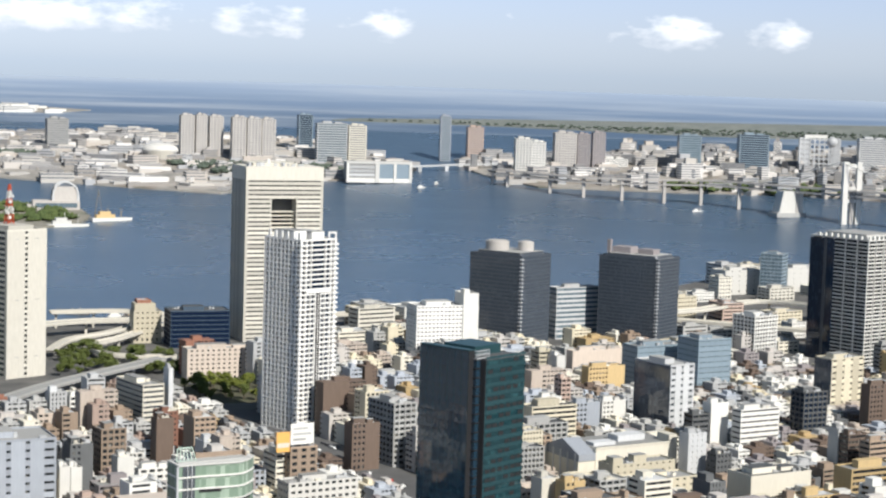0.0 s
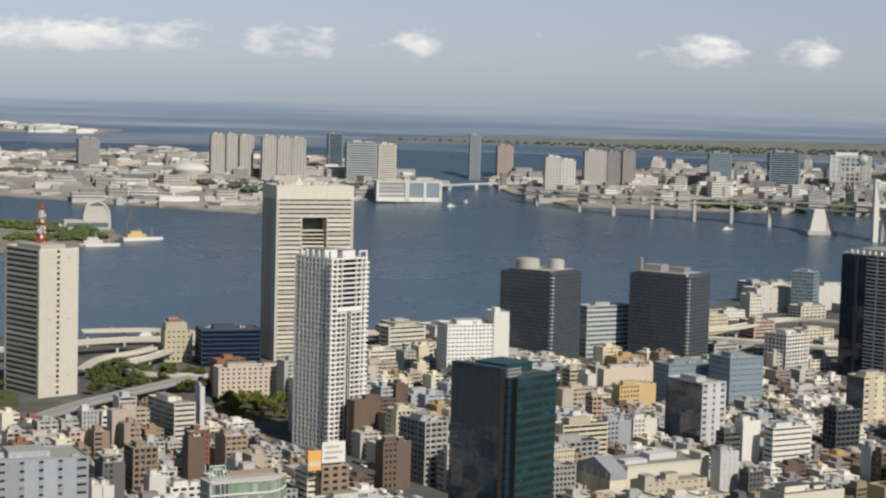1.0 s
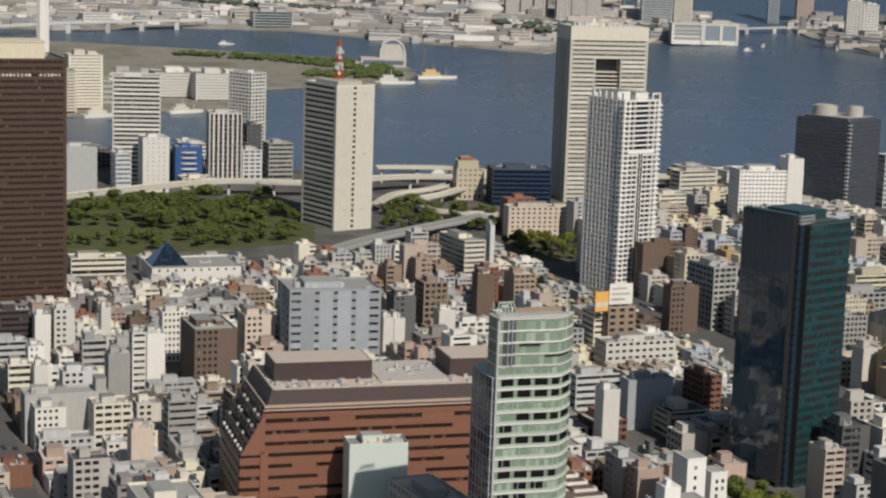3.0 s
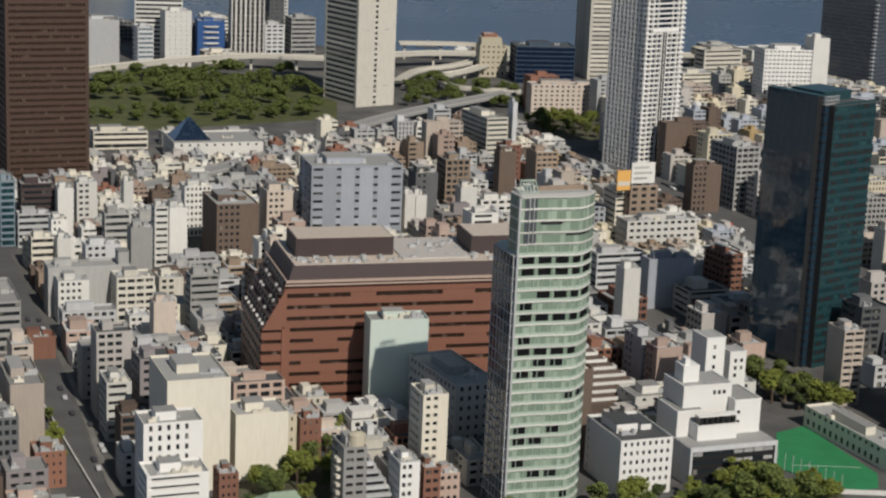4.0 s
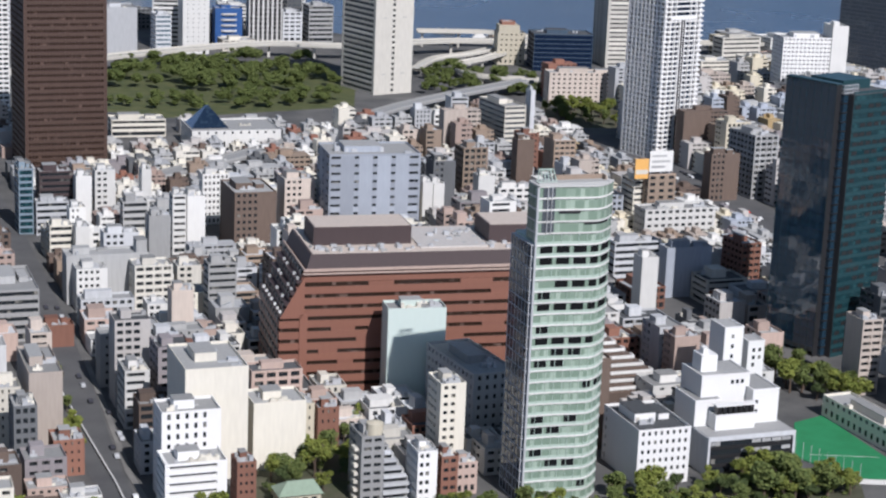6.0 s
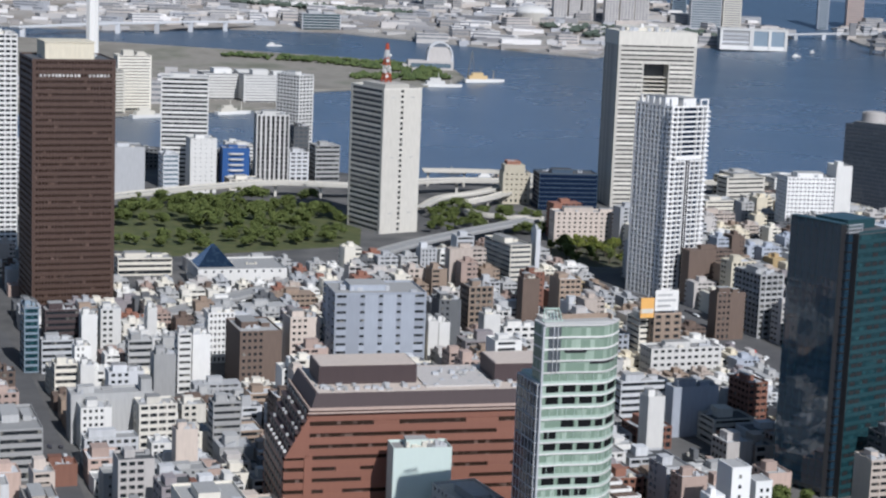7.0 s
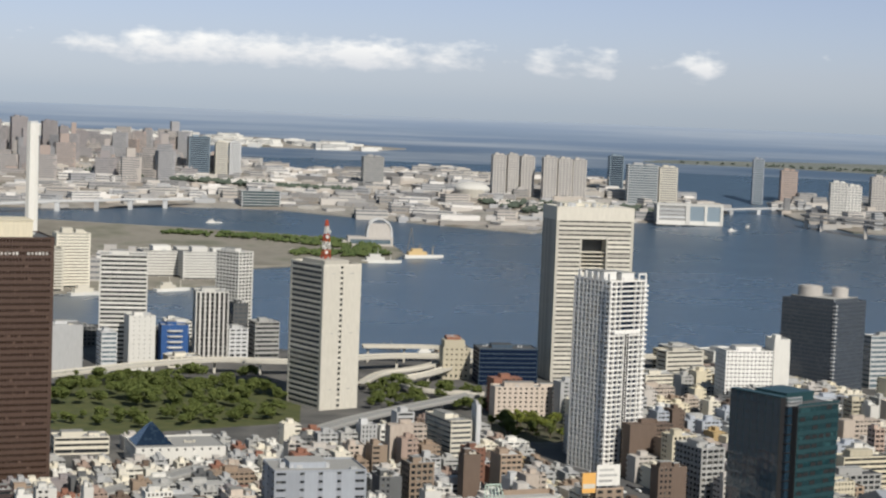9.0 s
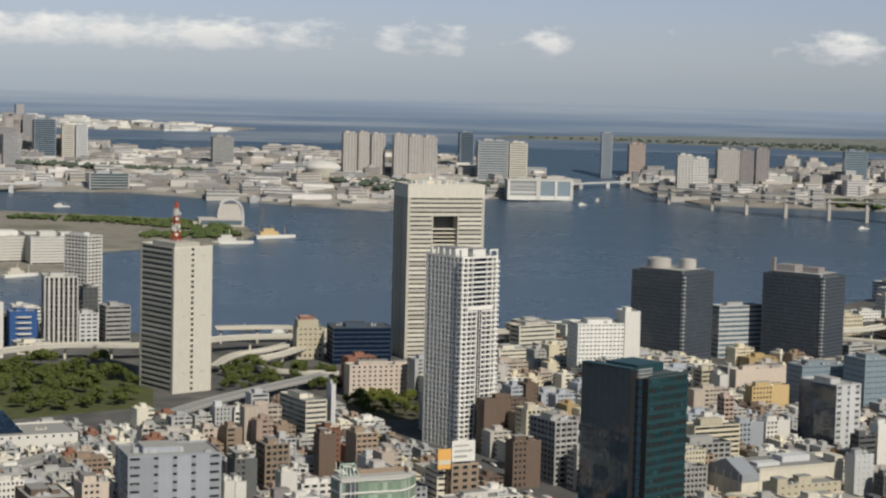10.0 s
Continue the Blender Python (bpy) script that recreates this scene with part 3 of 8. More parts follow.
def poly_prism(pts, z0, z1):
    bm = bmesh.new()
    lo = [bm.verts.new((x, y, z0)) for x, y in pts]
    hi = [bm.verts.new((x, y, z1)) for x, y in pts]
    bm.faces.new(lo[::-1])
    bm.faces.new(hi)
    k = len(pts)
    for i in range(k):
        bm.faces.new((lo[i], lo[(i + 1) % k], hi[(i + 1) % k], hi[i]))
    return bm


def beam(bm, p, q, w):
    """A square bar from p to q."""
    p, q = Vector(p), Vector(q)
    d = q - p
    m = Matrix.Translation((p + q) / 2) @ d.to_track_quat("Z", "Y").to_matrix().to_4x4() @ Matrix.Diagonal((w, w, d.length, 1))
    bmesh.ops.create_cube(bm, size=1.0, matrix=m)


# ---- towers ----
def brown_tower():
    h, wr, wl = 149.7, 48.8, 47.3
    rt = tower("office_tower", "tall dark brown office tower with bronze windows", -243, 1083, 22, wr, wl, h, 40, DKBROWN, WINDOWB, 0.55, 0.25, 1.9, 0.35, roof=ROOFDARK,
               pent=(), corner=1.6, side_pier=2.2)
    part("roof_house", mesh_boxes("roof_house", [(9, 10, h, 38, 38, h + 10), (8.6, 9.6, h + 10, 38.4, 38.4, h + 10.6)]), CREAM, rt, label="cream roof house")
    # bright top-floor windows: their light put in as white panels
    me = mesh_boxes("top_window", [(0, 0, 0, 1.3, 0.2, 1.5)])
    for i in range(19):
        if i not in (11, 12):
            part("top_window", me, WHITE, rt, (4.5 + i * 2.2, 0.05, h - 9.2), "white panel for a bright top window")


def lattice_tower():
    x, y, th, wr, wl, h = -50, 1416, 35, 34.7, 47.8, 110.9
    FOOT.append((x, y, th, wr, wl))
    rt = root("office_tower", x, y, th, "pale beige office tower with a red and white roof mast", "tower building")
    fl = 27
    fh = h / fl
    # end wall with a single column of windows
    for nm, bx in (("end_wall", (0, 0, 0, 15.6, 1.2, h)), ("end_wall", (18.2, 0, 0, wr, 1.2, h)), ("corner_pier", (0, 1.2, 0, 1.2, 3.0, h)), ("corner_pier", (0, wl - 2, 0, 1.2, wl, h)), ("back_wall", (1.2, wl - 1, 0, wr, wl, h)), ("back_wall", (wr - 1, 1.2, 0, wr, wl - 1, h))):
        part(nm, mesh_boxes(nm, [bx]), BEIGE, rt)
    lintel = mesh_boxes("lintel", [(15.6, 0.06, 0, 18.2, 1.2, fh * 0.5)])
    pane = mesh_boxes("window", [(15.6, 0.5, fh * 0.5, 18.2, 0.9, fh)])
    sp = mesh_boxes("wall_band", [(0.1, 3.0, 0, 1.3, wl - 2, fh * 0.42)])
    wb = mesh_boxes("window_band", [(0.6, 3.0, fh * 0.42, 1.2, wl - 2, fh)])
    for k in range(fl):
        part("lintel", lintel, BEIGE, rt, (0, 0, k * fh))
        part("window", pane, WINDOW, rt, (0, 0, k * fh))
        part("wall_band", sp, BEIGE, rt, (0, 0, k * fh))
        part("window_band", wb, GLASSDARK, rt, (0, 0, k * fh))
    slot = mesh_boxes("slot", [(0, -0.12, 0, 3.6, 0.1, 0.5)])
    for zz in (h * 0.14, h * 0.53, h - 6):
        for xx in (7.0, 24.5):
            part("slot", slot, GREY, rt, (xx, 0, zz))
    part("roof", mesh_boxes("roof", [(0.5, 0.5, h - 0.2, wr - 0.5, wl - 0.5, h + 0.1)]), ROOFGREY, rt)
    part("parapet", mesh_boxes("parapet", [(0, 0, h, wr, 0.4, h + 1.5), (0, 0.4, h, 0.4, wl, h + 1.5), (wr - 0.4, 0.4, h, wr, wl, h + 1.5), (0.4, wl - 0.4, h, wr - 0.4, wl, h + 1.5)]), BEIGE, rt)
    part("roof_house", mesh_boxes("roof_house", [(6, 8, h, 28, 40, h + 3.6)]), BEIGE, rt)
    # mast in red and white stages, with dishes
    mast = [0, 7, 13, 19, 25, 30]
    for i, (z0, z1) in enumerate(zip(mast, mast[1:])):
        bm = bmesh.new()
        r0, r1 = 2.7 - 0.42 * i, 2.7 - 0.42 * (i + 1)
        for sx, sy in ((1, 1), (-1, 1), (-1, -1), (1, -1)):
            beam(bm, (sx * r0, sy * r0, z0), (sx * r1, sy * r1, z1), 0.55)
        for (ax, ay), (bx_, by_) in (((1, 1), (-1, 1)), ((-1, 1), (-1, -1)), ((-1, -1), (1, -1)), ((1, -1), (1, 1))):
            beam(bm, (ax * r0, ay * r0, z0), (bx_ * r1, by_ * r1, z1), 0.4)
            beam(bm, (bx_ * r0, by_ * r0, z0), (ax * r1, ay * r1, z1), 0.4)
            beam(bm, (ax * r1, ay * r1, z1), (bx_ * r1, by_ * r1, z1), 0.5)
        part("mast_stage", bm, REDPAINT if i % 2 == 0 else WHITE, rt, (17, 24, h + 3.6), "red lattice stage" if i % 2 == 0 else "white lattice stage")
    for i, (zz, an) in enumerate(((5, 240), (11, 300), (17, 250), (21, 320), (9, 200))):
        bm = bmesh.new()
        bmesh.ops.create_cone(bm, cap_ends=True, segments=14, radius1=1.5, radius2=1.1, depth=0.7, matrix=Matrix.Translation((17 + 3 * math.cos(radians(an)), 24 + 3 * math.sin(radians(an)), h + 3.6 + zz)) @ Euler((radians(90), 0, radians(an + 90))).to_matrix().to_4x4())
        part("dish", bm, WHITE, rt)


def gate_tower():
    x, y, th, wr, wl, h = 143, 1608, 12, 70.6, 42.6, 153
    FOOT.append((x, y, th, wr, wl))
    rt = root("office_tower", x, y, th, "beige office tower with a square opening near the top", "tower building")
    fl, top = 36, 12.0
    fh = (h - top) / fl
    o0, o1 = 23.5, 46.0
    zo0, zo1 = h - 54, h - 26.0
    for k in range(fl):
        z0 = k * fh
        cut = zo0 - 0.1 < z0 + fh * 0.5 < zo1
        spans = [(2.5, o0), (o1, wr - 2.5)] if cut else [(2.5, wr - 2.5)]
        for a, b in spans:
            part("wall_band", mesh_boxes("wall_band", [(a, 0, z0, b, 2, z0 + fh * 0.66)]), BEIGE, rt)
            part("window_band", mesh_boxes("window_band", [(a, 0.5, z0 + fh * 0.66, b, 2, z0 + fh)]), WINDOW, rt)
    for nm, bx in (("corner_pier", (0, 0, 0, 2.5, 2, h)), ("corner_pier", (wr - 2.5, 0, 0, wr, 2, h)), ("jamb", (o0 - 1.2, -0.05, zo0, o0, 14, zo1)), ("jamb", (o1, -0.05, zo0, o1 + 1.2, 14, zo1)),
                   ("back_wall", (0, wl - 1, 0, wr, wl, h)), ("back_wall", (wr - 1, 2, 0, wr, wl - 1, h)), ("crown", (0, -0.04, h - top, wr, wl, h))):
        part(nm, mesh_boxes(nm, [bx]), BEIGE, rt)
    # shaded side: fine vertical ribs, the shade put into the grey wall behind
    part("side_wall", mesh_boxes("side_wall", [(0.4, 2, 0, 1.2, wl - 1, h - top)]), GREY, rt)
    rib = mesh_boxes("rib", [(-0.02, 0, 0, 0.4, 0.8, h - top)])
    for i in range(13):
        part("rib", rib, BEIGE, rt, (0, 3 + i * 3.0, 0))
    # the opening's shade is put into colour: dark back, two upper louvres grey
    shelf = mesh_boxes("louvre", [(o0, 4, 0, o1, 12, 1.0)])
    for i in range(5):
        part("louvre", shelf, IVORY if i < 3 else GREY, rt, (0, 0, zo0 + 0.3 + i * 3.4))
    part("opening_back", mesh_boxes("opening_back", [(o0, 13, zo0, o1, 14, zo1)]), DARKGREY, rt)
    part("opening_roof", mesh_boxes("opening_roof", [(o0 - 1, 0.2, zo1, o1 + 1, 14, zo1 + 0.5), (o0 - 1, 0.2, zo0 - 0.5, o1 + 1, 14, zo0)]), GREY, rt)
    part("roof_house", mesh_boxes("roof_house", [(10, 12, h, 50, 48, h + 2.5)]), IVORY, rt)
    rg = random.Random(5)
    for i in range(14):
        ux, uy = rg.uniform(3, 54), rg.uniform(3, 12)
        part("roof_unit", mesh_boxes("roof_unit", [(ux, uy, h, ux + rg.uniform(1.5, 4), uy + 2, h + rg.uniform(1.2, 3.4))]), STEEL, rt)
    bm = bmesh.new()
    cyl(bm, 26, 20, h + 2.5, h + 6, 2.2, 1.0)
    part("roof_dome", bm, WHITE, rt)


def white_tower():
    x, y, th, wr, wl, h = 144, 1203, 34, 31.0, 37.0, 126.4
    rt = tower("apartment_tower", "white apartment tower with rows of balconies", x, y, th, wr, wl, h, 39, SNOW, GLASSNAVY, 0.30, 1.5, 0, pent=((0.1, 0.3, 0.45, 0.8, 6.0), (0.55, 0.25, 0.9, 0.8, 5.0)), corner=1.6)
    fh = h / 39
    # piers of the shaded side, and the white stacks of the sunny one
    pl = mesh_boxes("pier", [(-0.08, 0, 0, 1.6, 1.5, h)])
    for i in range(8):
        part("pier", pl, SNOW, rt, (0, 4.0 + i * 3.9, 0))
    for xx, w, z1 in ((4.8, 0.8, h), (13.2, 0.8, h * 0.73), (17.4, 0.8, h * 0.73), (9.3, 0.4, h), (21.8, 0.4, h), (26.2, 0.8, h)):
        part("pier", mesh_boxes("pier", [(xx, -0.12, 0, xx + w, 1.6, z1)]), SNOW, rt)
    # balconies that stand out at the corners
    near_c = mesh_boxes("corner_balcony", [(-1.0, -1.0, 0, 4.7, 0.0, 1.15), (-1.0, 0.0, 0, 0.0, 3.0, 1.15)])
    far_c = mesh_boxes("corner_balcony", [(27.0, -1.0, 0, 32.0, 0.0, 1.15), (31.0, 0.0, 0, 32.0, 5.0, 1.15)])
    for k in range(1, 39):
        part("corner_balcony", near_c, SNOW, rt, (0, 0, k * fh))
        part("corner_balcony", far_c, SNOW, rt, (0, 0, k * fh))
    # slot between the stacks, its shade a black sheet, with a bright beam over it
    part("slot", mesh_boxes("slot", [(14.0, -0.05, 3, 17.4, 0.9, h * 0.73)]), SHADEBLACK, rt)
    part("slot_rib", mesh_boxes("slot_rib", [(15.4, -0.3, 3, 15.9, -0.08, h * 0.73)]), SNOW, rt)
    part("slot_beam", mesh_boxes("slot_beam", [(4.8, -0.5, h * 0.73, 27.0, 0.4, h * 0.73 + 1.8)]), SNOW, rt)
    # raised fins round the roof
    fin = mesh_boxes("roof_fin", [(0, 0, 0, 1.1, 2.0, 5.6)])
    for i in range(6):
        part("roof_fin", fin, SNOW, rt, (0.1, 1.5 + i * 6.0, h))
    part("roof_frame", mesh_boxes("roof_frame", [(24, 0.2, h, 25, 1.2, h + 4.5), (30, 0.2, h, 31, 1.2, h + 4.5), (24, 0.2, h + 4.5, 31, 1.2, h + 5.5)]), SNOW, rt)


def teal_tower():
    x, y, th, h = 170.5, 775, 38, 115.8
    FOOT.append((x, y, th, 34, 34))
    rt = root("office_tower", x, y, th, "dark teal glass office tower in two wings", "tower building")
    fl = 29
    fh = h / fl
    # recessed core between the wings, its shade put into black slabs and wing ends
    core = mesh_boxes("core_storey", [(3.2, 3.2, 0.5, 32, 32, fh)])
    slab = mesh_boxes("core_slab", [(3.0, 3.0, 0, 32, 32, 0.5)])
    rw = mesh_boxes("glass_band", [(6.2, 0.15, fh * 0.45, 33.0, 4, fh)])
    rs = mesh_boxes("wall_band", [(6, 0, 0, 33.2, 4, fh * 0.45)])
    lw = mesh_boxes("glass_band", [(0.15, 5.2, fh * 0.2, 4, 33.0, fh)])
    ls = mesh_boxes("wall_band", [(0, 5, 0, 4, 33.2, fh * 0.2)])
    dark = mesh_boxes("open_window", [(0, -0.05, fh * 0.48, 3.4, 0.3, fh * 0.9)])
    rg = random.Random(11)
    for k in range(fl):
        part("core_storey", core, GLASSWING, rt, (0, 0, k * fh))
        part("core_slab", slab, INK, rt, (0, 0, k * fh))
        part("glass_band", rw, GLASSTEAL, rt, (0, 0, k * fh))
        part("wall_band", rs, TEALFRAME, rt, (0, 0, k * fh))
        part("glass_band", lw, GLASSWING, rt, (0, 0, k * fh + 4))
        part("wall_band", ls, GLASSWING, rt, (0, 0, k * fh + 4))
        for xx in (7.5, 11.5, 16, 20.5, 25, 29):
            if rg.random() < 0.62:
                part("open_window", dark, INK, rt, (xx, 0.1, k * fh))
    mul = mesh_boxes("mullion", [(0.06, 0, 0, 0.2, 0.12, h + 4)])
    for i in range(8):
        part("mullion", mul, TEALFRAME, rt, (0, 5 + i * 4.0, 0))
    part("wing_end", mesh_boxes("wing_end", [(0.1, 4.9, 0, 4, 5.2, h + 4), (5.8, 0.1, 0, 6.2, 4, h)]), INK, rt)
    part("roof", mesh_boxes("roof", [(3, 3, h, 32, 32, h + 0.4), (6, 0, h, 33.2, 3, h + 0.4)]), ROOFDARK, rt)
    part("roof_screen", mesh_boxes("roof_screen", [(0, 5, h + 4, 4, 33.2, h + 4.5), (6, 0, h + 0.4, 33.2, 0.3, h + 1.4), (10, 10, h, 28, 28, h + 4.5)]), TEALFRAME, rt)
    bm = bmesh.new()
    for zz in (0.6, 2.2, 3.8):
        beam(bm, (3.5, 3.5, h + zz), (12, 3.5, h + zz), 0.35)
        beam(bm, (3.5, 3.5, h + zz), (3.5, 12, h + zz), 0.35)
    for t_ in range(6):
        beam(bm, (3.5 + t_ * 1.7, 3.5, h), (3.5 + t_ * 1.7, 3.5, h + 4), 0.3)
    part("roof_frame", bm, STEEL, rt)


def green_tower():
    x, y, th, h = 34, 594, 20, 110.5
    FOOT.append((x - 3, y - 3, th, 34, 26))
    rt = root("office_tower", x, y, th, "slim pale green glass tower with a gently curved front", "tower building")
    fl, N = 28, 20
    fh = h / fl

    def front(off, x0=0.0, back=18.0):
        """The outline of a storey: a front that bows a little and falls away at its far end."""
        pts = []
        for i in range(N + 1):
            u = i / N
            px = x0 + (29.5 - x0) * u
            pts.append((px, -0.7 * math.sin(u * math.pi) + 0.5 * math.sin(u * math.pi * 2.1) + 6.0 * (max(0, u - 0.7) / 0.3) ** 1.6 - off))
        return pts + [(27.5, back + off), (x0, back + off)]

    def prism(name, pts, z0, z1):
        me, bm = bpy.data.meshes.new(name), poly_prism(pts, z0, z1)
        bm.to_mesh(me)
        bm.free()
        return me

    fr = front(0.0)

    def along(name, i0, i1, off, z0, z1, thick=0.25):
        """A strip on the front from one outline point to another."""
        run = fr[i0:i1 + 1]
        return prism(name, [(px, py - off) for px, py in run] + [(px, py - off + thick) for px, py in run[::-1]], z0, z1)

    ledge, glass, sill = prism("ledge", front(0.4), 0, 0.5), prism("glass_storey", fr, 0.5, fh), prism("sill_panel", front(0.10), 0.5, fh * 0.34)
    head_ledge, head_glass = prism("ledge", front(0.4, 0.0, 9.0), 0, 0.5), prism("glass_storey", front(0.0, 0.0, 9.0), 0.5, fh)
    fin = mesh_boxes("fin", [(-0.09, -0.24, 0.5, 0.09, 0.2, fh)])
    # open bays are black sheets on the front, their shade put into colour
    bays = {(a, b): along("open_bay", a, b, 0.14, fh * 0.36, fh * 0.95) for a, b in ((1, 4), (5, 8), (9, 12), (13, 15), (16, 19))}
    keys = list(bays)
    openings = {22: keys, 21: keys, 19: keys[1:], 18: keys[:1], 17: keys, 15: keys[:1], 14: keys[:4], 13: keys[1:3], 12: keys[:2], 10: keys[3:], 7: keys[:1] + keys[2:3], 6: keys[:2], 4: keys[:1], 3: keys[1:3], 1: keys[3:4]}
    for k in range(fl):
        part("ledge", ledge if k < fl - 4 else head_ledge, WHITE, rt, (0, 0, k * fh))
        part("glass_storey", glass if k < fl - 5 else head_glass, GLASSGREEN, rt, (0, 0, k * fh))
        if k < fl - 4:
            part("sill_panel", sill, PALEGREEN, rt, (0, 0, k * fh))
            for i in range(0, N, 2) if len(openings.get(k, ())) < 4 else ():
                part("fin", fin, PALEGREEN, rt, (fr[i][0], fr[i][1], k * fh))
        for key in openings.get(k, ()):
            part("open_bay", bays[key], SHADEBLACK, rt, (0, 0, k * fh))
    # head: panes in dark frames at one end, two dark vents
    pane = along("dark_pane", 1, 4, 0.12, 0.6, fh - 0.25)
    bar = mesh_boxes("pane_bar", [(2.9, -0.75, 0.5, 3.1, 0.3, fh), (4.4, -0.75, 0.5, 4.6, 0.3, fh)])
    for k in range(fl - 4, fl):
        part("dark_pane", pane, GLASSDARK, rt, (0, 0, k * fh))
        part("pane_bar", bar, PALEGREY, rt, (0, 0, k * fh))
    part("vent", along("vent", 5, 10, 0.3, 0, 0.9), INK, rt, (0, 0, (fl - 2) * fh - 1.0))
    part("vent", along("vent", 11, 18, 0.3, 0, 0.7), INK, rt, (0, 0, (fl - 3) * fh - 0.8))
    part("head_ledge", head_ledge, WHITE, rt, (0, 0, h))
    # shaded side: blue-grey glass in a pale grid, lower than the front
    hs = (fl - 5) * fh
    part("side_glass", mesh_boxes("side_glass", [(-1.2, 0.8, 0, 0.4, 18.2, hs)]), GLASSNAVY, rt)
    barm = mesh_boxes("grid_bar", [(-1.4, 0.7, 0, 0.3, 18.3, 0.3)])
    for k in range(fl - 4):
        part("grid_bar", barm, PALEGREY, rt, (0, 0, k * fh))
    post = mesh_boxes("grid_post", [(-1.4, 0, 0, -1.1, 0.25, hs)])
    for i in range(7):
        part("grid_post", post, PALEGREY, rt, (0, 0.7 + i * 2.9, 0))
    part("corner_post", mesh_boxes("corner_post", [(-0.6, -0.3, 0, 0.1, 0.5, h)]), STEEL, rt)
    part("roof", mesh_boxes("roof", [(1, 2.5, h + 0.4, 26.5, 8.6, h + 0.8)]), ROOFGREY, rt)
    part("roof_wall", mesh_boxes("roof_wall", [(9, 7, h + 0.8, 26, 7.4, h + 2.4), (25.6, 4.4, h + 0.8, 26, 7, h + 2.4)]), TAN, rt)
    bm = bmesh.new()
    for i in range(6):
        beam(bm, (1 + i * 1.4, 4, h), (2.6 + i * 1.0, 7, h + 4.5), 0.3)
    beam(bm, (1, 4, h + 0.8), (8, 4, h + 0.8), 0.4)
    beam(bm, (2.6, 7, h + 4.5), (7.6, 7, h + 4.5), 0.4)
    part("roof_frame", bm, PALEGREEN, rt)
    rg = random.Random(3)
    for i in range(6):
        ux, uy = rg.uniform(2, 22), rg.uniform(10.5, 15)
        part("roof_unit", mesh_boxes("roof_unit", [(ux, uy, hs, ux + rg.uniform(1.5, 4), uy + 2, hs + rg.uniform(1.4, 3.5))]), STEEL, rt)


def red_block():
    x, y, th = -58.7, 698.7, 15
    wr, wl = 125.0, 48.0
    FOOT.append((x, y, th, wr, wl))
    rt = root("office_building", x, y, th, "long red granite office block with stepped terraces", "office building")
    fl, fh = 11, 4.55
    low = 7
    rg = random.Random(8)
    for k in range(fl):
        step = max(0, k - low + 1)
        x0 = step * 2.2
        dy = 0.0 if k < fl - 1 else 1.0
        part("wall_band", mesh_boxes("wall_band", [(x0, dy, k * fh, wr, wl, k * fh + fh * 0.62)]), REDSTONE, rt)
        part("window_band", mesh_boxes("window_band", [(x0 + 0.6, dy + 0.7, k * fh + fh * 0.62, wr, wl - 0.6, k * fh + fh)]), WINDOWB, rt)
        # stretches of wall between the windows
        xx = 9.5 if k < low else x0
        while xx < wr - 8:
            run = rg.uniform(4, 16)
            if rg.random() < 0.18:
                part("window_wall", mesh_boxes("window_wall", [(xx, dy + 0.06, k * fh + fh * 0.62, min(xx + run, wr), dy + 0.9, k * fh + fh)]), REDSTONE, rt)
            xx += run
        if step:
            part("terrace", mesh_boxes("terrace", [(x0 - 2.2, 0.2, k * fh - 0.1, x0, wl - 1, k * fh + 0.9)]), REDROOF, rt)
            me = mesh_boxes("planter", [(0, 0, 0, 1.1, 1.4, 1.0)])
            for i in range(7):
                if rg.random() < 0.6:
                    part("planter", me, WHITE if rg.random() < 0.6 else GREY, rt, (x0 - 1.9, 3 + i * 6 + rg.uniform(-1.5, 1.5), k * fh + 0.9))
        # bays on the shaded end: black panels put the shade of recesses on the wall
        me = mesh_boxes("end_bay", [(-0.12, 0, k * fh + fh * 0.3, 0.4, 2.6, k * fh + fh * 0.95)])
        for i in range(8):
            part("end_bay", me, BLACKFRAME, rt, (x0, 3.5 + i * 5.4, 0))
    part("buttress", mesh_boxes("buttress", [(8.0, -0.35, 0, 11.2, 0.5, low * fh + 1)]), REDSTONE, rt)
    bm = poly_prism([(0, 0), (9.6, 0), (9.6, 9.6 * 1.75)], 0, 0.9)
    bmesh.ops.rotate(bm, verts=bm.verts, cent=(0, 0, 0), matrix=Matrix.Rotation(radians(90), 3, "X"))
    part("gusset", bm, REDSTONE, rt, (0.2, 0.55, low * fh - 0.5))
    top = fl * fh
    part("light_ledge", mesh_boxes("light_ledge", [(9.0, -0.5, top - 1.2, wr, 0.7, top - 0.7)]), PINK, rt)
    part("cornice", mesh_boxes("cornice", [(9.4, -0.3, top, wr, 0.6, top + 1.0), (9.4, 0.6, top, 10, wl, top + 1.0)]), PINK, rt)
    # leaning maroon attic
    bm = bmesh.new()
    a0, a1 = (10.5, 1.2, wr, wl - 1.5), (12.5, 2.4, wr, wl - 3)
    lo = [bm.verts.new((px, py, top)) for px, py in ((a0[0], a0[1]), (a0[2], a0[1]), (a0[2], a0[3]), (a0[0], a0[3]))]
    hi = [bm.verts.new((px, py, top + 6.2)) for px, py in ((a1[0], a1[1]), (a1[2], a1[1]), (a1[2], a1[3]), (a1[0], a1[3]))]
    bm.faces.new(hi)
    for i in range(4):
        bm.faces.new((lo[i], lo[(i + 1) % 4], hi[(i + 1) % 4], hi[i]))
    part("attic", bm, REDROOF, rt)
    r = top + 6.2
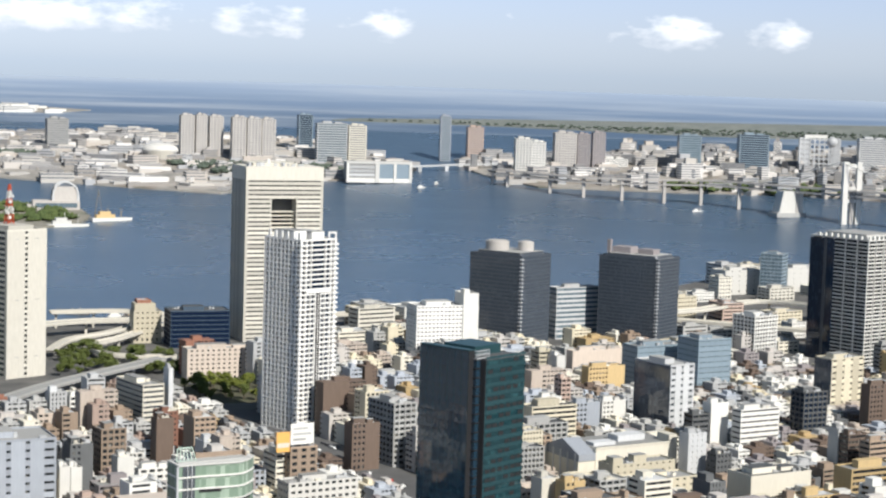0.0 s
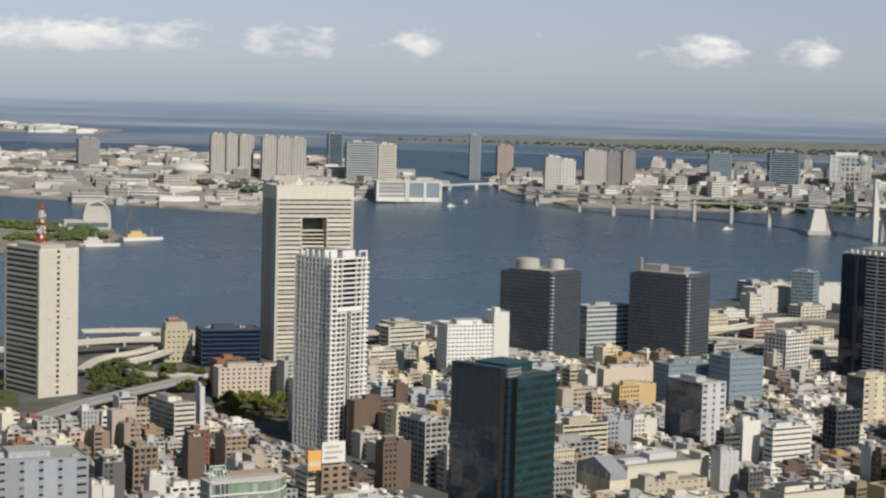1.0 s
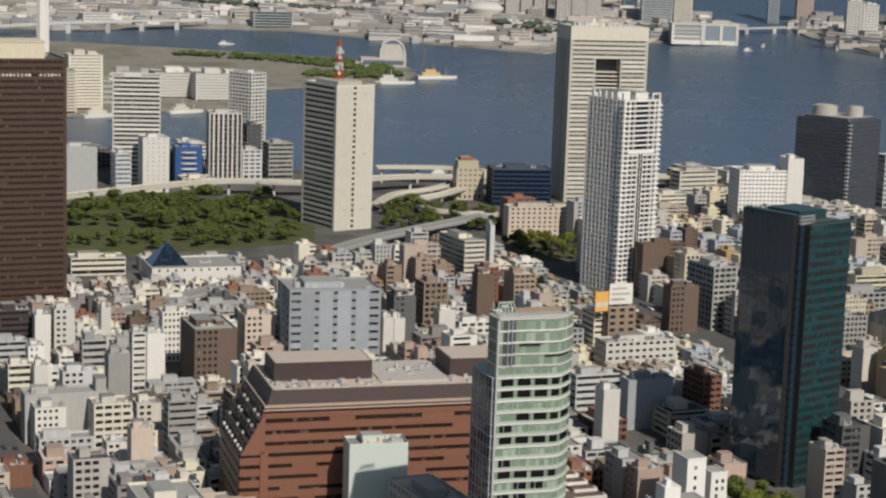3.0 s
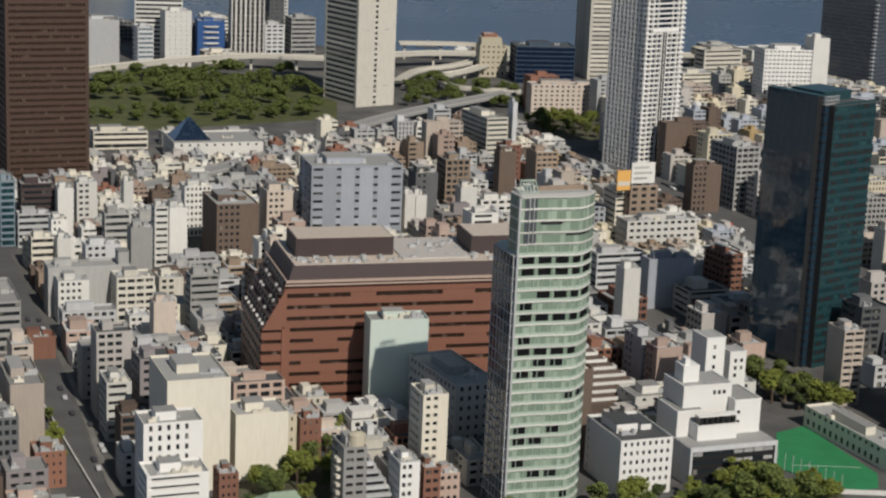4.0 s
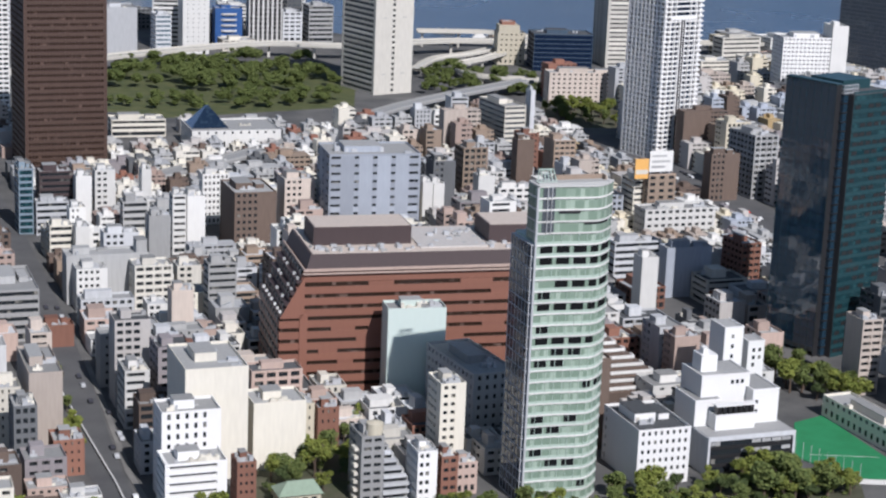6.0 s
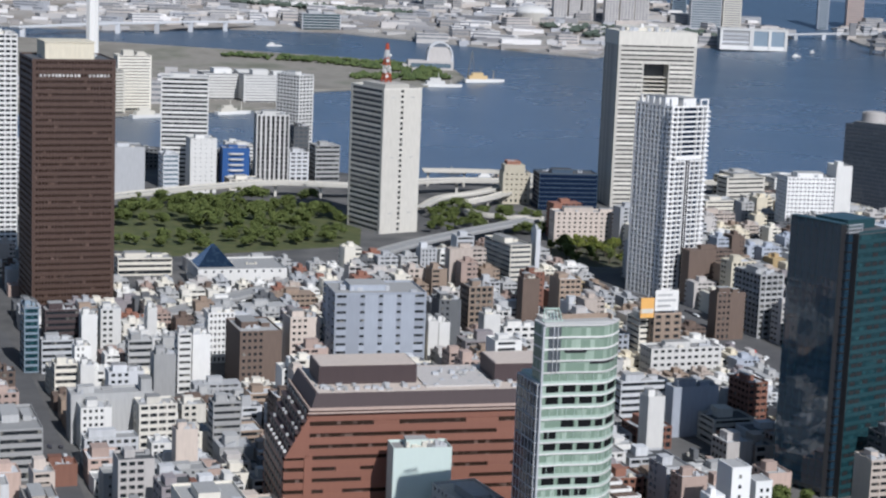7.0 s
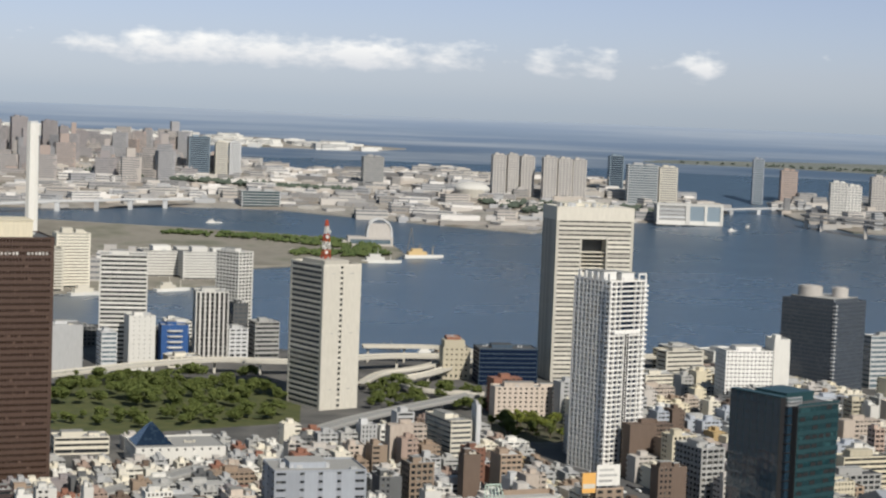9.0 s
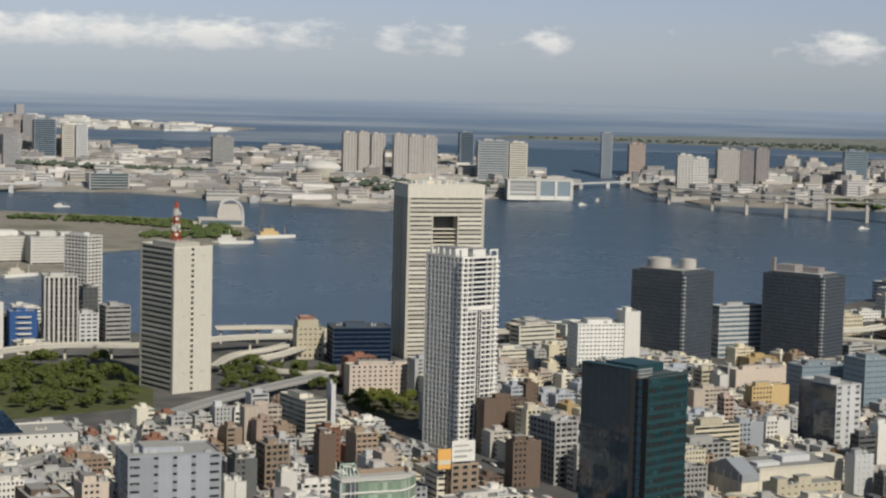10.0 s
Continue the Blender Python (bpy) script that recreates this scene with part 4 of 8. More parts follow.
    part("roof", mesh_boxes("roof", [(13.4, 3.2, r - 0.3, wr - 1, wl - 3.8, r + 0.1)]), PALETAN, rt)
    for bx in ((16, 16, r, 56, 36, r + 7.5), (88, 14, r, 122, 36, r + 7.5)):
        part("roof_house", mesh_boxes("roof_house", [bx]), REDROOF, rt)
        part("roof_house_deck", mesh_boxes("roof_house_deck", [(bx[0] + 0.6, bx[1] + 0.6, bx[5], bx[3] - 0.6, bx[4] - 0.6, bx[5] + 0.2)]), PALETAN, rt)
    part("gravel_deck", mesh_boxes("gravel_deck", [(58, 8, r + 0.1, 86, 40, r + 0.7)]), TAUPE, rt)
    for i in range(90):
        ux, uy = rg.uniform(14, 118), rg.uniform(4, 13)
        if 62 < ux < 86:
            uy = rg.uniform(7, 36)
        part("roof_unit", mesh_boxes("roof_unit", [(ux, uy, r, ux + rg.uniform(0.8, 2.6), uy + rg.uniform(0.8, 2.2), r + rg.uniform(0.5, 3.0 if uy > 22 else 1.6))]), STEEL if rg.random() < 0.7 else ROOFGREY, rt)


def twin_tower(x, y, th, wr, wl, h, drums):
    rt = tower("office_tower", "dark smoked-glass office tower with %s on its roof" % ("white round tanks" if drums else "brown plant boxes"), x, y, th, wr, wl, h, 24, SMOKEFRAME, GLASSSMOKE, 0.32, 0.12, 2.9, 0.25,
               roof=ROOFGREY, pent=((0.1, 0.1, 0.9, 0.9, 3.0),), corner=1.0, group="dark twin towers", units=6)
    # pale ladder of balconies up the near corner
    rung = mesh_boxes("corner_balcony", [(-0.5, -0.5, 0, 2.2, 2.2, 1.1)])
    for k in range(24):
        part("corner_balcony", rung, PALEGREY, rt, (0, 0, k * h / 24 + 0.8))
    if drums:
        for cx, cy in ((wr * 0.35, wl * 0.68), (wr * 0.62, wl * 0.28)):
            bm = bmesh.new()
            cyl(bm, cx, cy, h + 3, h + 11, 10.5 if cy > wl / 2 else 7.0, None, 28)
            cyl(bm, cx, cy, h + 11, h + 11.8, 8.5 if cy > wl / 2 else 5.0, None, 28)
            part("roof_tank", bm, TAUPE, rt)
    else:
        for bx in ((0.2, 0.55, 0.55, 0.85, 9), (0.3, 0.2, 0.6, 0.45, 8), (0.65, 0.3, 0.85, 0.7, 6), (0.12, 0.86, 0.2, 0.92, 15)):
            part("plant_box", mesh_boxes("plant_box", [(bx[0] * wr, bx[1] * wl, h + 3, bx[2] * wr, bx[3] * wl, h + bx[4])]), MAUVE, rt)


brown_tower()
lattice_tower()
gate_tower()
white_tower()
teal_tower()
green_tower()
red_block()
twin_tower(379, 1563, 43, 46.1, 55.1, 81.5, True)
twin_tower(509, 1585, 44, 40.3, 60.8, 77.8, False)
rt_ = tower("apartment_tower", "grey apartment tower with white balcony rails", 661, 1480, 29, 55.9, 62.2, 106.9, 33, WHITE, WINDOW, 0.30, 1.7, 11.2, 0.35, pent=((0.15, 0.15, 0.85, 0.85, 4.5),), corner=0.7, side_pier=12)
part("glass_flank", mesh_boxes("glass_flank", [(-0.4, 36, 0, 0.3, 62.2, 106)]), GLASSNAVY, rt_)
part("glass_slot", mesh_boxes("glass_slot", [(-0.6, 44, 0, 0.3, 47, 106)]), BLACKFRAME, rt_)
fin_ = mesh_boxes("roof_fin", [(0, 0, 0, 2.5, 2.5, 4)])
for i_ in range(9):
    part("roof_fin", fin_, WHITE, rt_, (2 + i_ * 5.8, 0.5, 106.9))
    part("roof_fin", fin_, WHITE, rt_, (0.5, 2 + i_ * 6.4, 106.9))

# ---- buildings of the middle distance ----
def mid(lb, x, y, th, wr, wl, h, fl, wa, gl, sp, inset, pier, pw, roof=ROOFGREY):
    """An office building of the middle distance; the high ones as towers."""
    if h > 30 and y < 1500 or h > 60:
        return tower("office_building", lb, x, y, th, wr, wl, h, fl, wa, gl, sp, inset, pier, max(pw, 0.3), category="office building", units=6, pent=((0.2, 0.3, 0.6, 0.75, 3.5),), roof=roof)
    return block("office_building", lb, x, y, th, wr, wl, h, fl, wa, gl, sp, inset, pier or 200, pw or 0.5, category="office building", units=4, roof=roof)


mid("white hotel slab with close rows of windows", 267, 1450, 10, 53, 24.4, 52, 16, SNOW, WINDOW, 0.70, 0.35, 3.3, 1.2)
mid("blue-grey panelled office block with small windows", -54, 928, 15, 47.8, 31.9, 50, 12, BLUEGREY, WINDOW, 0.68, 0.3, 9.5, 7.2)
mid("white slab with long window bands", -250, 1612, 9, 41, 30, 96, 25, WHITE, WINDOW, 0.5, 0.4, 0, 0)
mid("white apartment slab near the shore", -140, 1730, 50, 19, 30, 92, 28, WHITE, WINDOW, 0.5, 0.6, 4.5, 0.7)
mid("slate glass office slab between towers", 429, 1632, 20, 47, 14, 46.6, 11, PALEGREY, GLASSSLATE, 0.45, 0.2, 0, 0)
mid("grey glass tower by the shore", 771, 1955, 54, 25, 25, 48, 12, SLATEBLUE, GLASSSLATE, 0.3, 0.15, 4, 0.4)
mid("white gridded apartment block", 557, 1466, 30, 30, 24, 42.8, 13, WHITE, WINDOW, 0.45, 0.9, 4, 1.0)
# two blocks whose left face gets a panel darker than the front
rt_ = mid("beige office block with a dark side", 540, 1262, 25, 34.8, 16.4, 39.4, 9, CREAM, WINDOW, 0.7, 0.3, 9, 6.5)
part("dark_flank", mesh_boxes("dark_flank", [(-0.35, -0.05, 0, 0.3, 16.45, 39.6)]), GLASSSMOKE, rt_, label="dark panel over the left face")
rt_ = mid("grey office block with a dark glass side", 395, 1192, 25, 22, 36, 46, 11, PALEGREY, GLASSDARK, 0.6, 0.3, 7.5, 5.0)
part("dark_flank", mesh_boxes("dark_flank", [(-0.35, -0.05, 0, 0.3, 36.05, 46.2)]), GLASSSMOKE, rt_, label="dark panel over the left face")
mid("slate blue panelled office block", 467, 1345, 20, 32, 26, 41, 10, SLATEBLUE, GLASSSLATE, 0.82, 0.08, 8, 0.3)
mid("slate blue panelled office block", 427, 1372, 20, 48, 20, 31.7, 8, SLATEBLUE, GLASSSLATE, 0.82, 0.08, 8, 0.3)
mid("grey low hall with a pale roof", -287, 1574, 18, 30, 30, 38, 5, PALEGREY, WINDOW, 0.85, 0.2, 15, 12)
mid("pale office block with green glass", -236, 1540, 20, 13, 22, 38, 10, PALEGREY, GLASSSLATE, 0.5, 0.25, 0, 0)
mid("white block with narrow windows", -220, 1585, 20, 23, 20, 47, 12, WHITE, WINDOW, 0.75, 0.25, 6, 4)
mid("blue block with white curved balconies", -199, 1640, 15, 24, 20, 33, 6, ROYAL, WINDOW, 0.6, 0.4, 8, 6)
mid("grey tower block with pale vertical ribs", -172, 1665, 12, 29.6, 26, 61, 15, WHITE, INK, 0.04, 0.7, 4.2, 1.5)
mid("grey office block with window bands", -120, 1689, 20, 22.9, 22, 32.6, 8, GREY, WINDOW, 0.5, 0.35, 0, 0)
mid("dark grey slab by the shore", -142, 1710, 20, 14, 16, 47, 12, DARKGREY, GLASSDARK, 0.5, 0.2, 5, 1)
mid("navy glass office block with pale storey lines", 79, 1573, 8, 51, 30, 31, 8, NAVYLINE, NAVYPANEL, 0.14, 0.3, 200, 0.3, ROOFDARK)
mid("tan block with tall window bays", 16, 1070, 20, 15.3, 15.7, 28.7, 8, TAN, WINDOW, 0.35, 0.5, 3.5, 1.0)
mid("dark block with a blank side", -6, 1052, 20, 17, 17, 22, 6, DARKGREY, WINDOW, 0.5, 0.3, 4, 1.5)
mid("red-brown apartment block with windows", 52, 1133, 20, 12, 12, 27, 8, BRICK, WINDOW, 0.6, 0.3, 3, 1.5)
mid("white low office block with a round roof house", 113, 971, 20, 42, 14, 18.5, 5, WHITE, WINDOW, 0.55, 0.3, 4, 1.6)
mid("grey apartment block with balconies", 190, 1096, 25, 17, 28, 37.9, 11, GREY, WINDOW, 0.45, 0.9, 4, 0.8)
mid("red-brown apartment block with balconies", 150, 876, 25, 11, 17.5, 25.2, 8, BRICK, WINDOW, 0.45, 0.9, 3.6, 0.7)
mid("tan and white shop block below a rooftop sign", 116, 993, 20, 16.4, 20.7, 33, 9, TAN, WINDOW, 0.5, 0.3, 5, 2.5)
mid("white low warehouse on the shore", 713, 1976, 20, 52, 26, 27, 5, WHITE, WINDOW, 0.85, 0.2, 12, 9)
mid("white low warehouse on the shore", 800, 2010, 20, 60, 26, 27, 5, WHITE, WINDOW, 0.85, 0.2, 12, 9)
mid("cream office block with small windows", 300, 955, 20, 42, 17, 21, 6, CREAM, WINDOW, 0.7, 0.3, 5, 3)

rt_ = root("balcony_stack", -199, 1640, 15, "white curved balconies on a blue facade", "balconies")
for k_ in range(6):
    part("balcony", poly_prism([(5, 0), (7, -2.2), (12, -2.6), (17, -2.2), (19, 0)], 0, 1.3), WHITE, rt_, (0, -0.05, 3.5 + k_ * 4.9))
# white stair head of the hotel, the rooftop sign, the museum's pyramid
rt_ = root("rooftop_sign", 116, 993, 20, "orange and white rooftop sign boards on a steel frame", "sign", z=33.9)
part("sign_board", mesh_boxes("sign_board", [(-8.6, -0.2, -2.0, -0.6, 0.2, 9.0)]), SIGNORANGE, rt_, label="orange sign board")
part("sign_board", mesh_boxes("sign_board", [(0.0, 0.2, 1.5, 14.0, 0.5, 13.0)]), WHITE, rt_, label="white sign board")
for zz_, w_2 in ((9.6, 9.0), (6.6, 11.0), (3.6, 8.0)):
    part("sign_bar", mesh_boxes("sign_bar", [(1.4, 0.14, zz_, 1.4 + w_2, 0.2, zz_ + 1.2)]), GREY, rt_)
part("sign_bar", mesh_boxes("sign_bar", [(-8.2, -0.26, 0.5, -1.0, -0.2, 3.0)]), IVORY, rt_)
part("sign_post", mesh_boxes("sign_post", [(1, 0.5, 0, 1.3, 0.8, 9), (7, 0.5, 0, 7.3, 0.8, 9), (14, 0.5, 0, 14.3, 0.8, 9), (-0.1, 2, 0, 0.2, 2.3, 9), (-0.1, 9, 0, 0.2, 9.3, 9)]), STEEL, rt_)
rt_ = block("hotel_annex", "white stair tower of a hotel", 306, 1456, 10, 13, 20, 62, 15, WHITE, WINDOW, 0.9, 0.2, 6, 5, category="building", foot=False)
rt_ = block("museum", "white low hall with a dark blue glass pyramid roof", -156, 1170, 18, 58, 42, 13, 2, WHITE, WINDOW, 0.75, 0.4, 6, 4, houses=(), category="museum")
bm_ = bmesh.new()
bmesh.ops.create_cone(bm_, cap_ends=True, segments=4, radius1=17, radius2=1.2, depth=13, matrix=Matrix.Translation((14, 24, 19.5)) @ Matrix.Rotation(radians(45), 4, "Z"))
part("pyramid_roof", bm_, GLASSNAVY, rt_, label="dark blue glass pyramid")

# ---- foreground buildings along the park ----
def near(nm, lb, x, y, th, wr, wl, h, fl, wa, gl, sp, inset, pier, pw, bl, roof=ROOFGREY):
    """A building along the park."""
    return block(nm, lb, x, y, th, wr, wl, h, fl, wa, gl, sp, inset, pier or 200, pw or 0.6, category="building", blank=bl, units=5, roof=roof)


near("apartment_building", "white apartment block with long balcony bands", -83, 563, 20, 20.4, 13.8, 20.5, 7, SNOW, GLASSNAVY, 0.55, 1.6, 0, 0, (0.16, 0))
near("office_building", "white office block with vertical slots", -87, 582, 20, 20, 14, 31.4, 9, SNOW, WINDOW, 0.4, 0.4, 3.2, 1.9, (0.2, 0.0))
near("office_building", "tall cream block with a blank front wall", -82, 602, 20, 22, 30, 40, 11, IVORY, WINDOW, 0.8, 0.2, 8, 6.8, (0.97, 0.4))
near("office_building", "cream windowless block with roof units", -60, 616, 20, 19, 16, 24, 6, IVORY, WINDOW, 0.95, 0.2, 19, 10, (0.98, 0.9))
near("office_building", "mint-white panelled slab with a blank wall", -16, 690, 13, 23, 12, 39, 9, MINT, WINDOW, 0.9, 0.1, 10, 6, (0.99, 0.99))
near("office_building", "grey office block with square windows and a black roof", 17, 651, 25, 18, 42, 26.5, 7, GREY, WINDOW, 0.5, 0.5, 3.6, 1.9, (0, 0))
rt_ = near("office_building", "cream block with small square windows", 25.5, 724.5, 20, 10.6, 24, 26, 7, CREAM, WINDOW, 0.55, 0.3, 3.0, 1.7, (0, 0))
part("stair_house", mesh_boxes("stair_house", [(1.0, 4, 26, 10.1, 14, 35)]), SNOW, rt_, label="white stair house")
near("apartment_building", "slim cream apartment block with stacked balconies", 5, 625, 20, 9.5, 14, 30.9, 10, IVORY, WINDOW, 0.5, 0.7, 3.3, 1.2, (0.45, 0.2))
near("apartment_building", "grey apartment block with stepped balconies", -21, 588, 20, 8, 14, 23.5, 8, GREY, WINDOW, 0.5, 0.7, 3.4, 1.0, (0, 0.5))
near("apartment_building", "white slim apartment block", -2, 588, 20, 7, 12, 19, 6, SNOW, WINDOW, 0.45, 0.6, 2.6, 0.8, (0.3, 0))
near("apartment_building", "red-brown slim apartment block", 6, 592, 20, 6, 10, 16, 5, BRICK, WINDOW, 0.5, 0.5, 2.6, 0.8, (0.2, 0))
near("shop_building", "pinkish shop block by trees", 11, 600, 20, 8, 8, 11, 3, PINK, WINDOW, 0.6, 0.3, 2.6, 1.0, (0.2, 0))
near("shop_building", "low grey house by a tree-lined lane", 118, 706, 20, 11, 10, 9, 3, PALEGREY, WINDOW, 0.5, 0.3, 3, 1.2, (0, 0.4))
near("shop_building", "low white house by a tree-lined lane", 131, 713, 20, 9, 10, 12, 4, WHITE, WINDOW, 0.5, 0.4, 3, 1.2, (0.3, 0.4))
near("shop_building", "pale tan house by a tree-lined lane", 127, 735, 20, 11, 11, 14, 4, PALETAN, WINDOW, 0.5, 0.4, 3, 1.2, (0, 0.4))
near("office_building", "white low block with blank walls", 88, 690, 20, 22, 16, 12, 3, WHITE, WINDOW, 0.7, 0.3, 5, 3, (0.4, 0.4))
near("apartment_building", "tan slim apartment block with stacked balconies", 176, 727, 20, 9.5, 13, 31.5, 11, PALETAN, WINDOW, 0.45, 0.9, 4.7, 0.7, (0, 0.95))
near("office_building", "dark grey office block by a street", -140, 600, 20, 8, 14, 25, 7, DARKGREY, WINDOW, 0.45, 0.3, 3, 0.8, (0, 0.5))
near("apartment_building", "small red brick block with windows", -127, 602, 20, 10.6, 12, 12.5, 4, BRICK, WINDOW, 0.6, 0.3, 3, 1.6, (0.1, 0.5))
near("apartment_building", "white block with balcony bands", -111, 652, 20, 9.2, 16, 22, 7, WHITE, WINDOW, 0.5, 0.8, 0, 0, (0.2, 0))
near("apartment_building", "white slim block with small windows", -158, 802, 20, 13.8, 14, 19, 6, WHITE, WINDOW, 0.5, 0.5, 3, 1.2, (0.2, 0.3))
near("apartment_building", "beige block with balconies", -133, 808, 20, 17.2, 14, 20, 6, BEIGE, WINDOW, 0.45, 0.8, 4, 0.8, (0, 0.4))
near("apartment_building", "red-brown slim block beside the white balconies", -61, 574, 20, 6.5, 9, 18, 6, BRICK, WINDOW, 0.55, 0.4, 2.5, 1.0, (0.2, 0.3))
near("shop_building", "ochre and brick low block", -39, 640, 20, 8, 8, 15, 4, BRICK, WINDOW, 0.6, 0.3, 3, 1.5, (0.2, 0.3))
near("shop_building", "cream low block beside brick", -48, 640, 20, 8, 8, 16, 4, CREAM, WINDOW, 0.6, 0.3, 3, 1.5, (0.2, 0.3))
near("shop_building", "white low long block by the sports court", 178, 650, 23, 13, 55, 8, 2, IVORY, WINDOW, 0.6, 0.3, 4, 2.0, (0.1, 0.1))
near("shop_building", "pinkish low block by the park", -128, 566, 20, 14, 10, 9, 3, PINK, WINDOW, 0.6, 0.3, 3, 1.4, (0.1, 0.1))
near("shop_building", "white low block with roof units", -116, 562, 20, 13, 9, 8, 2, WHITE, WINDOW, 0.6, 0.3, 3, 1.4, (0.1, 0.1))

# terraced roof with white ribs beside the green tower
FOOT.append((66, 700, 20, 34, 30))
rt_ = root("terraced_building", 66, 697, 20, "brown building with a sloping roof of white terraces", "building")
part("body", poly_prism([(0, 0), (34, 0), (34, 26), (0, 26)], 0, 6), BROWN, rt_)
for k_ in range(8):
    e_2 = 33 - k_ * 3.0
    part("terrace_wall", mesh_boxes("terrace_wall", [(0, k_ * 2.7, 6 + k_ * 2.3, e_2, 28, 8.3 + k_ * 2.3)]), BROWN, rt_)
    part("white_rail", mesh_boxes("white_rail", [(0, k_ * 2.7 - 0.4, 7.2 + k_ * 2.3, e_2 + 0.4, k_ * 2.7 + 0.1, 8.5 + k_ * 2.3), (e_2 - 0.2, k_ * 2.7, 7.2 + k_ * 2.3, e_2 + 0.6, k_ * 2.7 + 3.2, 8.5 + k_ * 2.3)]), WHITE, rt_)

# small house with a green hipped roof
rt_ = root("house", -47, 578, 20, "small house with a pale green hipped roof", "house")
FOOT.append((-48, 577, 20, 16, 12))
part("wall", mesh_boxes("wall", [(0, 0, 0, 14, 9, 6.0)]), CREAM, rt_)
bm_ = bmesh.new()
lo_ = [bm_.verts.new(c_) for c_ in ((-0.8, -0.8, 6), (14.8, -0.8, 6), (14.8, 9.8, 6), (-0.8, 9.8, 6))]
hi_ = [bm_.verts.new(c_) for c_ in ((3.5, 4.5, 9.4), (12.5, 4.5, 9.4))]
for f_ in ((lo_[0], lo_[1], hi_[1], hi_[0]), (lo_[1], lo_[2], hi_[1]), (lo_[2], lo_[3], hi_[0], hi_[1]), (lo_[3], lo_[0], hi_[0]), lo_[::-1]):
    bm_.faces.new(f_)
part("roof", bm_, GREENROOF, rt_)
win_ = mesh_boxes("window", [(0, -0.06, 0, 1.8, 0.2, 1.4)])
for i_ in range(4):
    part("window", win_, WINDOW, rt_, (1.2 + i_ * 3.2, 0, 3.5))

# ---- single blocks of the city ----
def named(kind, label, x, y, wr, wl, h, wall, th=20, glass=WINDOW, sp=0.5, inset=0.4, pier=3.2, pw=1.3, blank=(0.0, 0.0), roof=ROOFGREY, houses=((0.15, 0.35, 0.55, 0.8, 3.2), (0.65, 0.4, 0.85, 0.7, 2.0))):
    """A block of the city with a look of its own."""
    return block(kind, label, x, y, th, wr, wl, h, max(2, round(h / 3.4)), wall, glass, sp, inset, pier, pw, category="building", blank=blank, roof=roof, houses=houses, units=3, seed=int(h * 7 + wr * 3))


# between the side street and the red block
named("office_building", "slim teal glass office block with pale stripes", -214.3, 938.4, 7.4, 17.9, 34, SLATEBLUE, pier=200, pw=0.5, glass=GLASSTEAL, sp=0.3)
named("office_building", "dark maroon block with long dark windows", -210.5, 970.2, 18.1, 15.0, 26, REDROOF, pier=200, pw=0.5)
named("office_building", "white block with a tall dark entrance slot", -189.6, 962.9, 8.3, 9, 26, WHITE, blank=(0.97, 0.95), sp=0.85)
named("office_building", "white block with a few square windows", -182.5, 978.9, 10.9, 9, 26, WHITE, blank=(0.5, 0.9))
named("apartment_building", "narrow white block with blank walls", -158.6, 986.7, 5.2, 9, 26, WHITE, blank=(0.97, 0.95), sp=0.85)
named("office_building", "wide pale block with a bright roof", -205.2, 937.8, 16.7, 9, 17, PALEGREY, pier=200, pw=0.5)
named("shop_building", "small white block with roof gear", -183.7, 915.8, 8.2, 9, 20, WHITE, blank=(0.5, 0.9))
named("shop_building", "small white block beside a lane", -173.7, 880.5, 6.8, 9, 19, WHITE, blank=(0.97, 0.95), sp=0.85)
named("shop_building", "ivory block with a low roof house", -187.2, 884.6, 11.2, 11.4, 18, IVORY, pier=200, pw=0.5)
named("office_building", "grey concrete block with a flat roof", -158.2, 924.7, 12.7, 9.5, 22, GREY, pier=200, pw=0.5)
named("office_building", "grey windowless block beside white towers", -137.3, 875.9, 10.5, 9.9, 27, GREY, blank=(0.97, 0.95), sp=0.85)
named("apartment_building", "white apartment tower with dark balcony bands", -130.8, 909.9, 6.9, 9, 30, WHITE, pier=200, pw=0.5, sp=0.55, inset=0.9)
named("apartment_building", "white apartment tower with dotted windows", -123.9, 913.1, 9.2, 14.0, 29, WHITE, sp=0.66, pier=4.2, pw=3.0)
named("office_building", "pale block with a bluish roof house", -157.3, 865.4, 17.1, 11.0, 20, PALEGREY, blank=(0.5, 0.9))
named("office_building", "wide grey concrete block with blank walls", -164.7, 813.2, 37.4, 13.3, 22, GREY, blank=(0.97, 0.95), sp=0.85, houses=((0.86, 0.2, 0.99, 0.8, 6.0), (0.1, 0.4, 0.3, 0.7, 3.0)))
named("office_building", "brown office block with few windows", -100.5, 916.5, 21.7, 32.2, 31, BROWN, blank=(0.5, 0.9))
named("office_building", "tan tiled block in two shades", -77.7, 944.2, 16.1, 15.9, 33, PALETAN, blank=(0.5, 0.9))
named("office_building", "white office block with rows of small windows", -124.3, 975.8, 14.8, 9, 27, WHITE, pier=2.4, pw=1.1)
named("office_building", "grey office block with pale storey bands", -98.3, 794.8, 12.7, 10.1, 26, GREY, pier=200, pw=0.5, sp=0.55, inset=0.6)
named("apartment_building", "tan block with dark side balconies", -108.8, 755.7, 9.4, 9, 24, PALETAN, blank=(0.97, 0.95), sp=0.85)
named("office_building", "grey office block with small square windows", -128.7, 698.9, 41.4, 10.4, 21, GREY, sp=0.62, pier=3.4, pw=2.2, blank=(0.0, 0.95))
named("shop_building", "low block with a brick red roof", -162.0, 746.7, 13.6, 9, 9, BRICK, blank=(0.97, 0.95), sp=0.85, roof=BRICK)
named("office_building", "grey long block with roof louvres", -182.2, 751.5, 18.2, 40, 22, GREY, pier=200, pw=0.5)
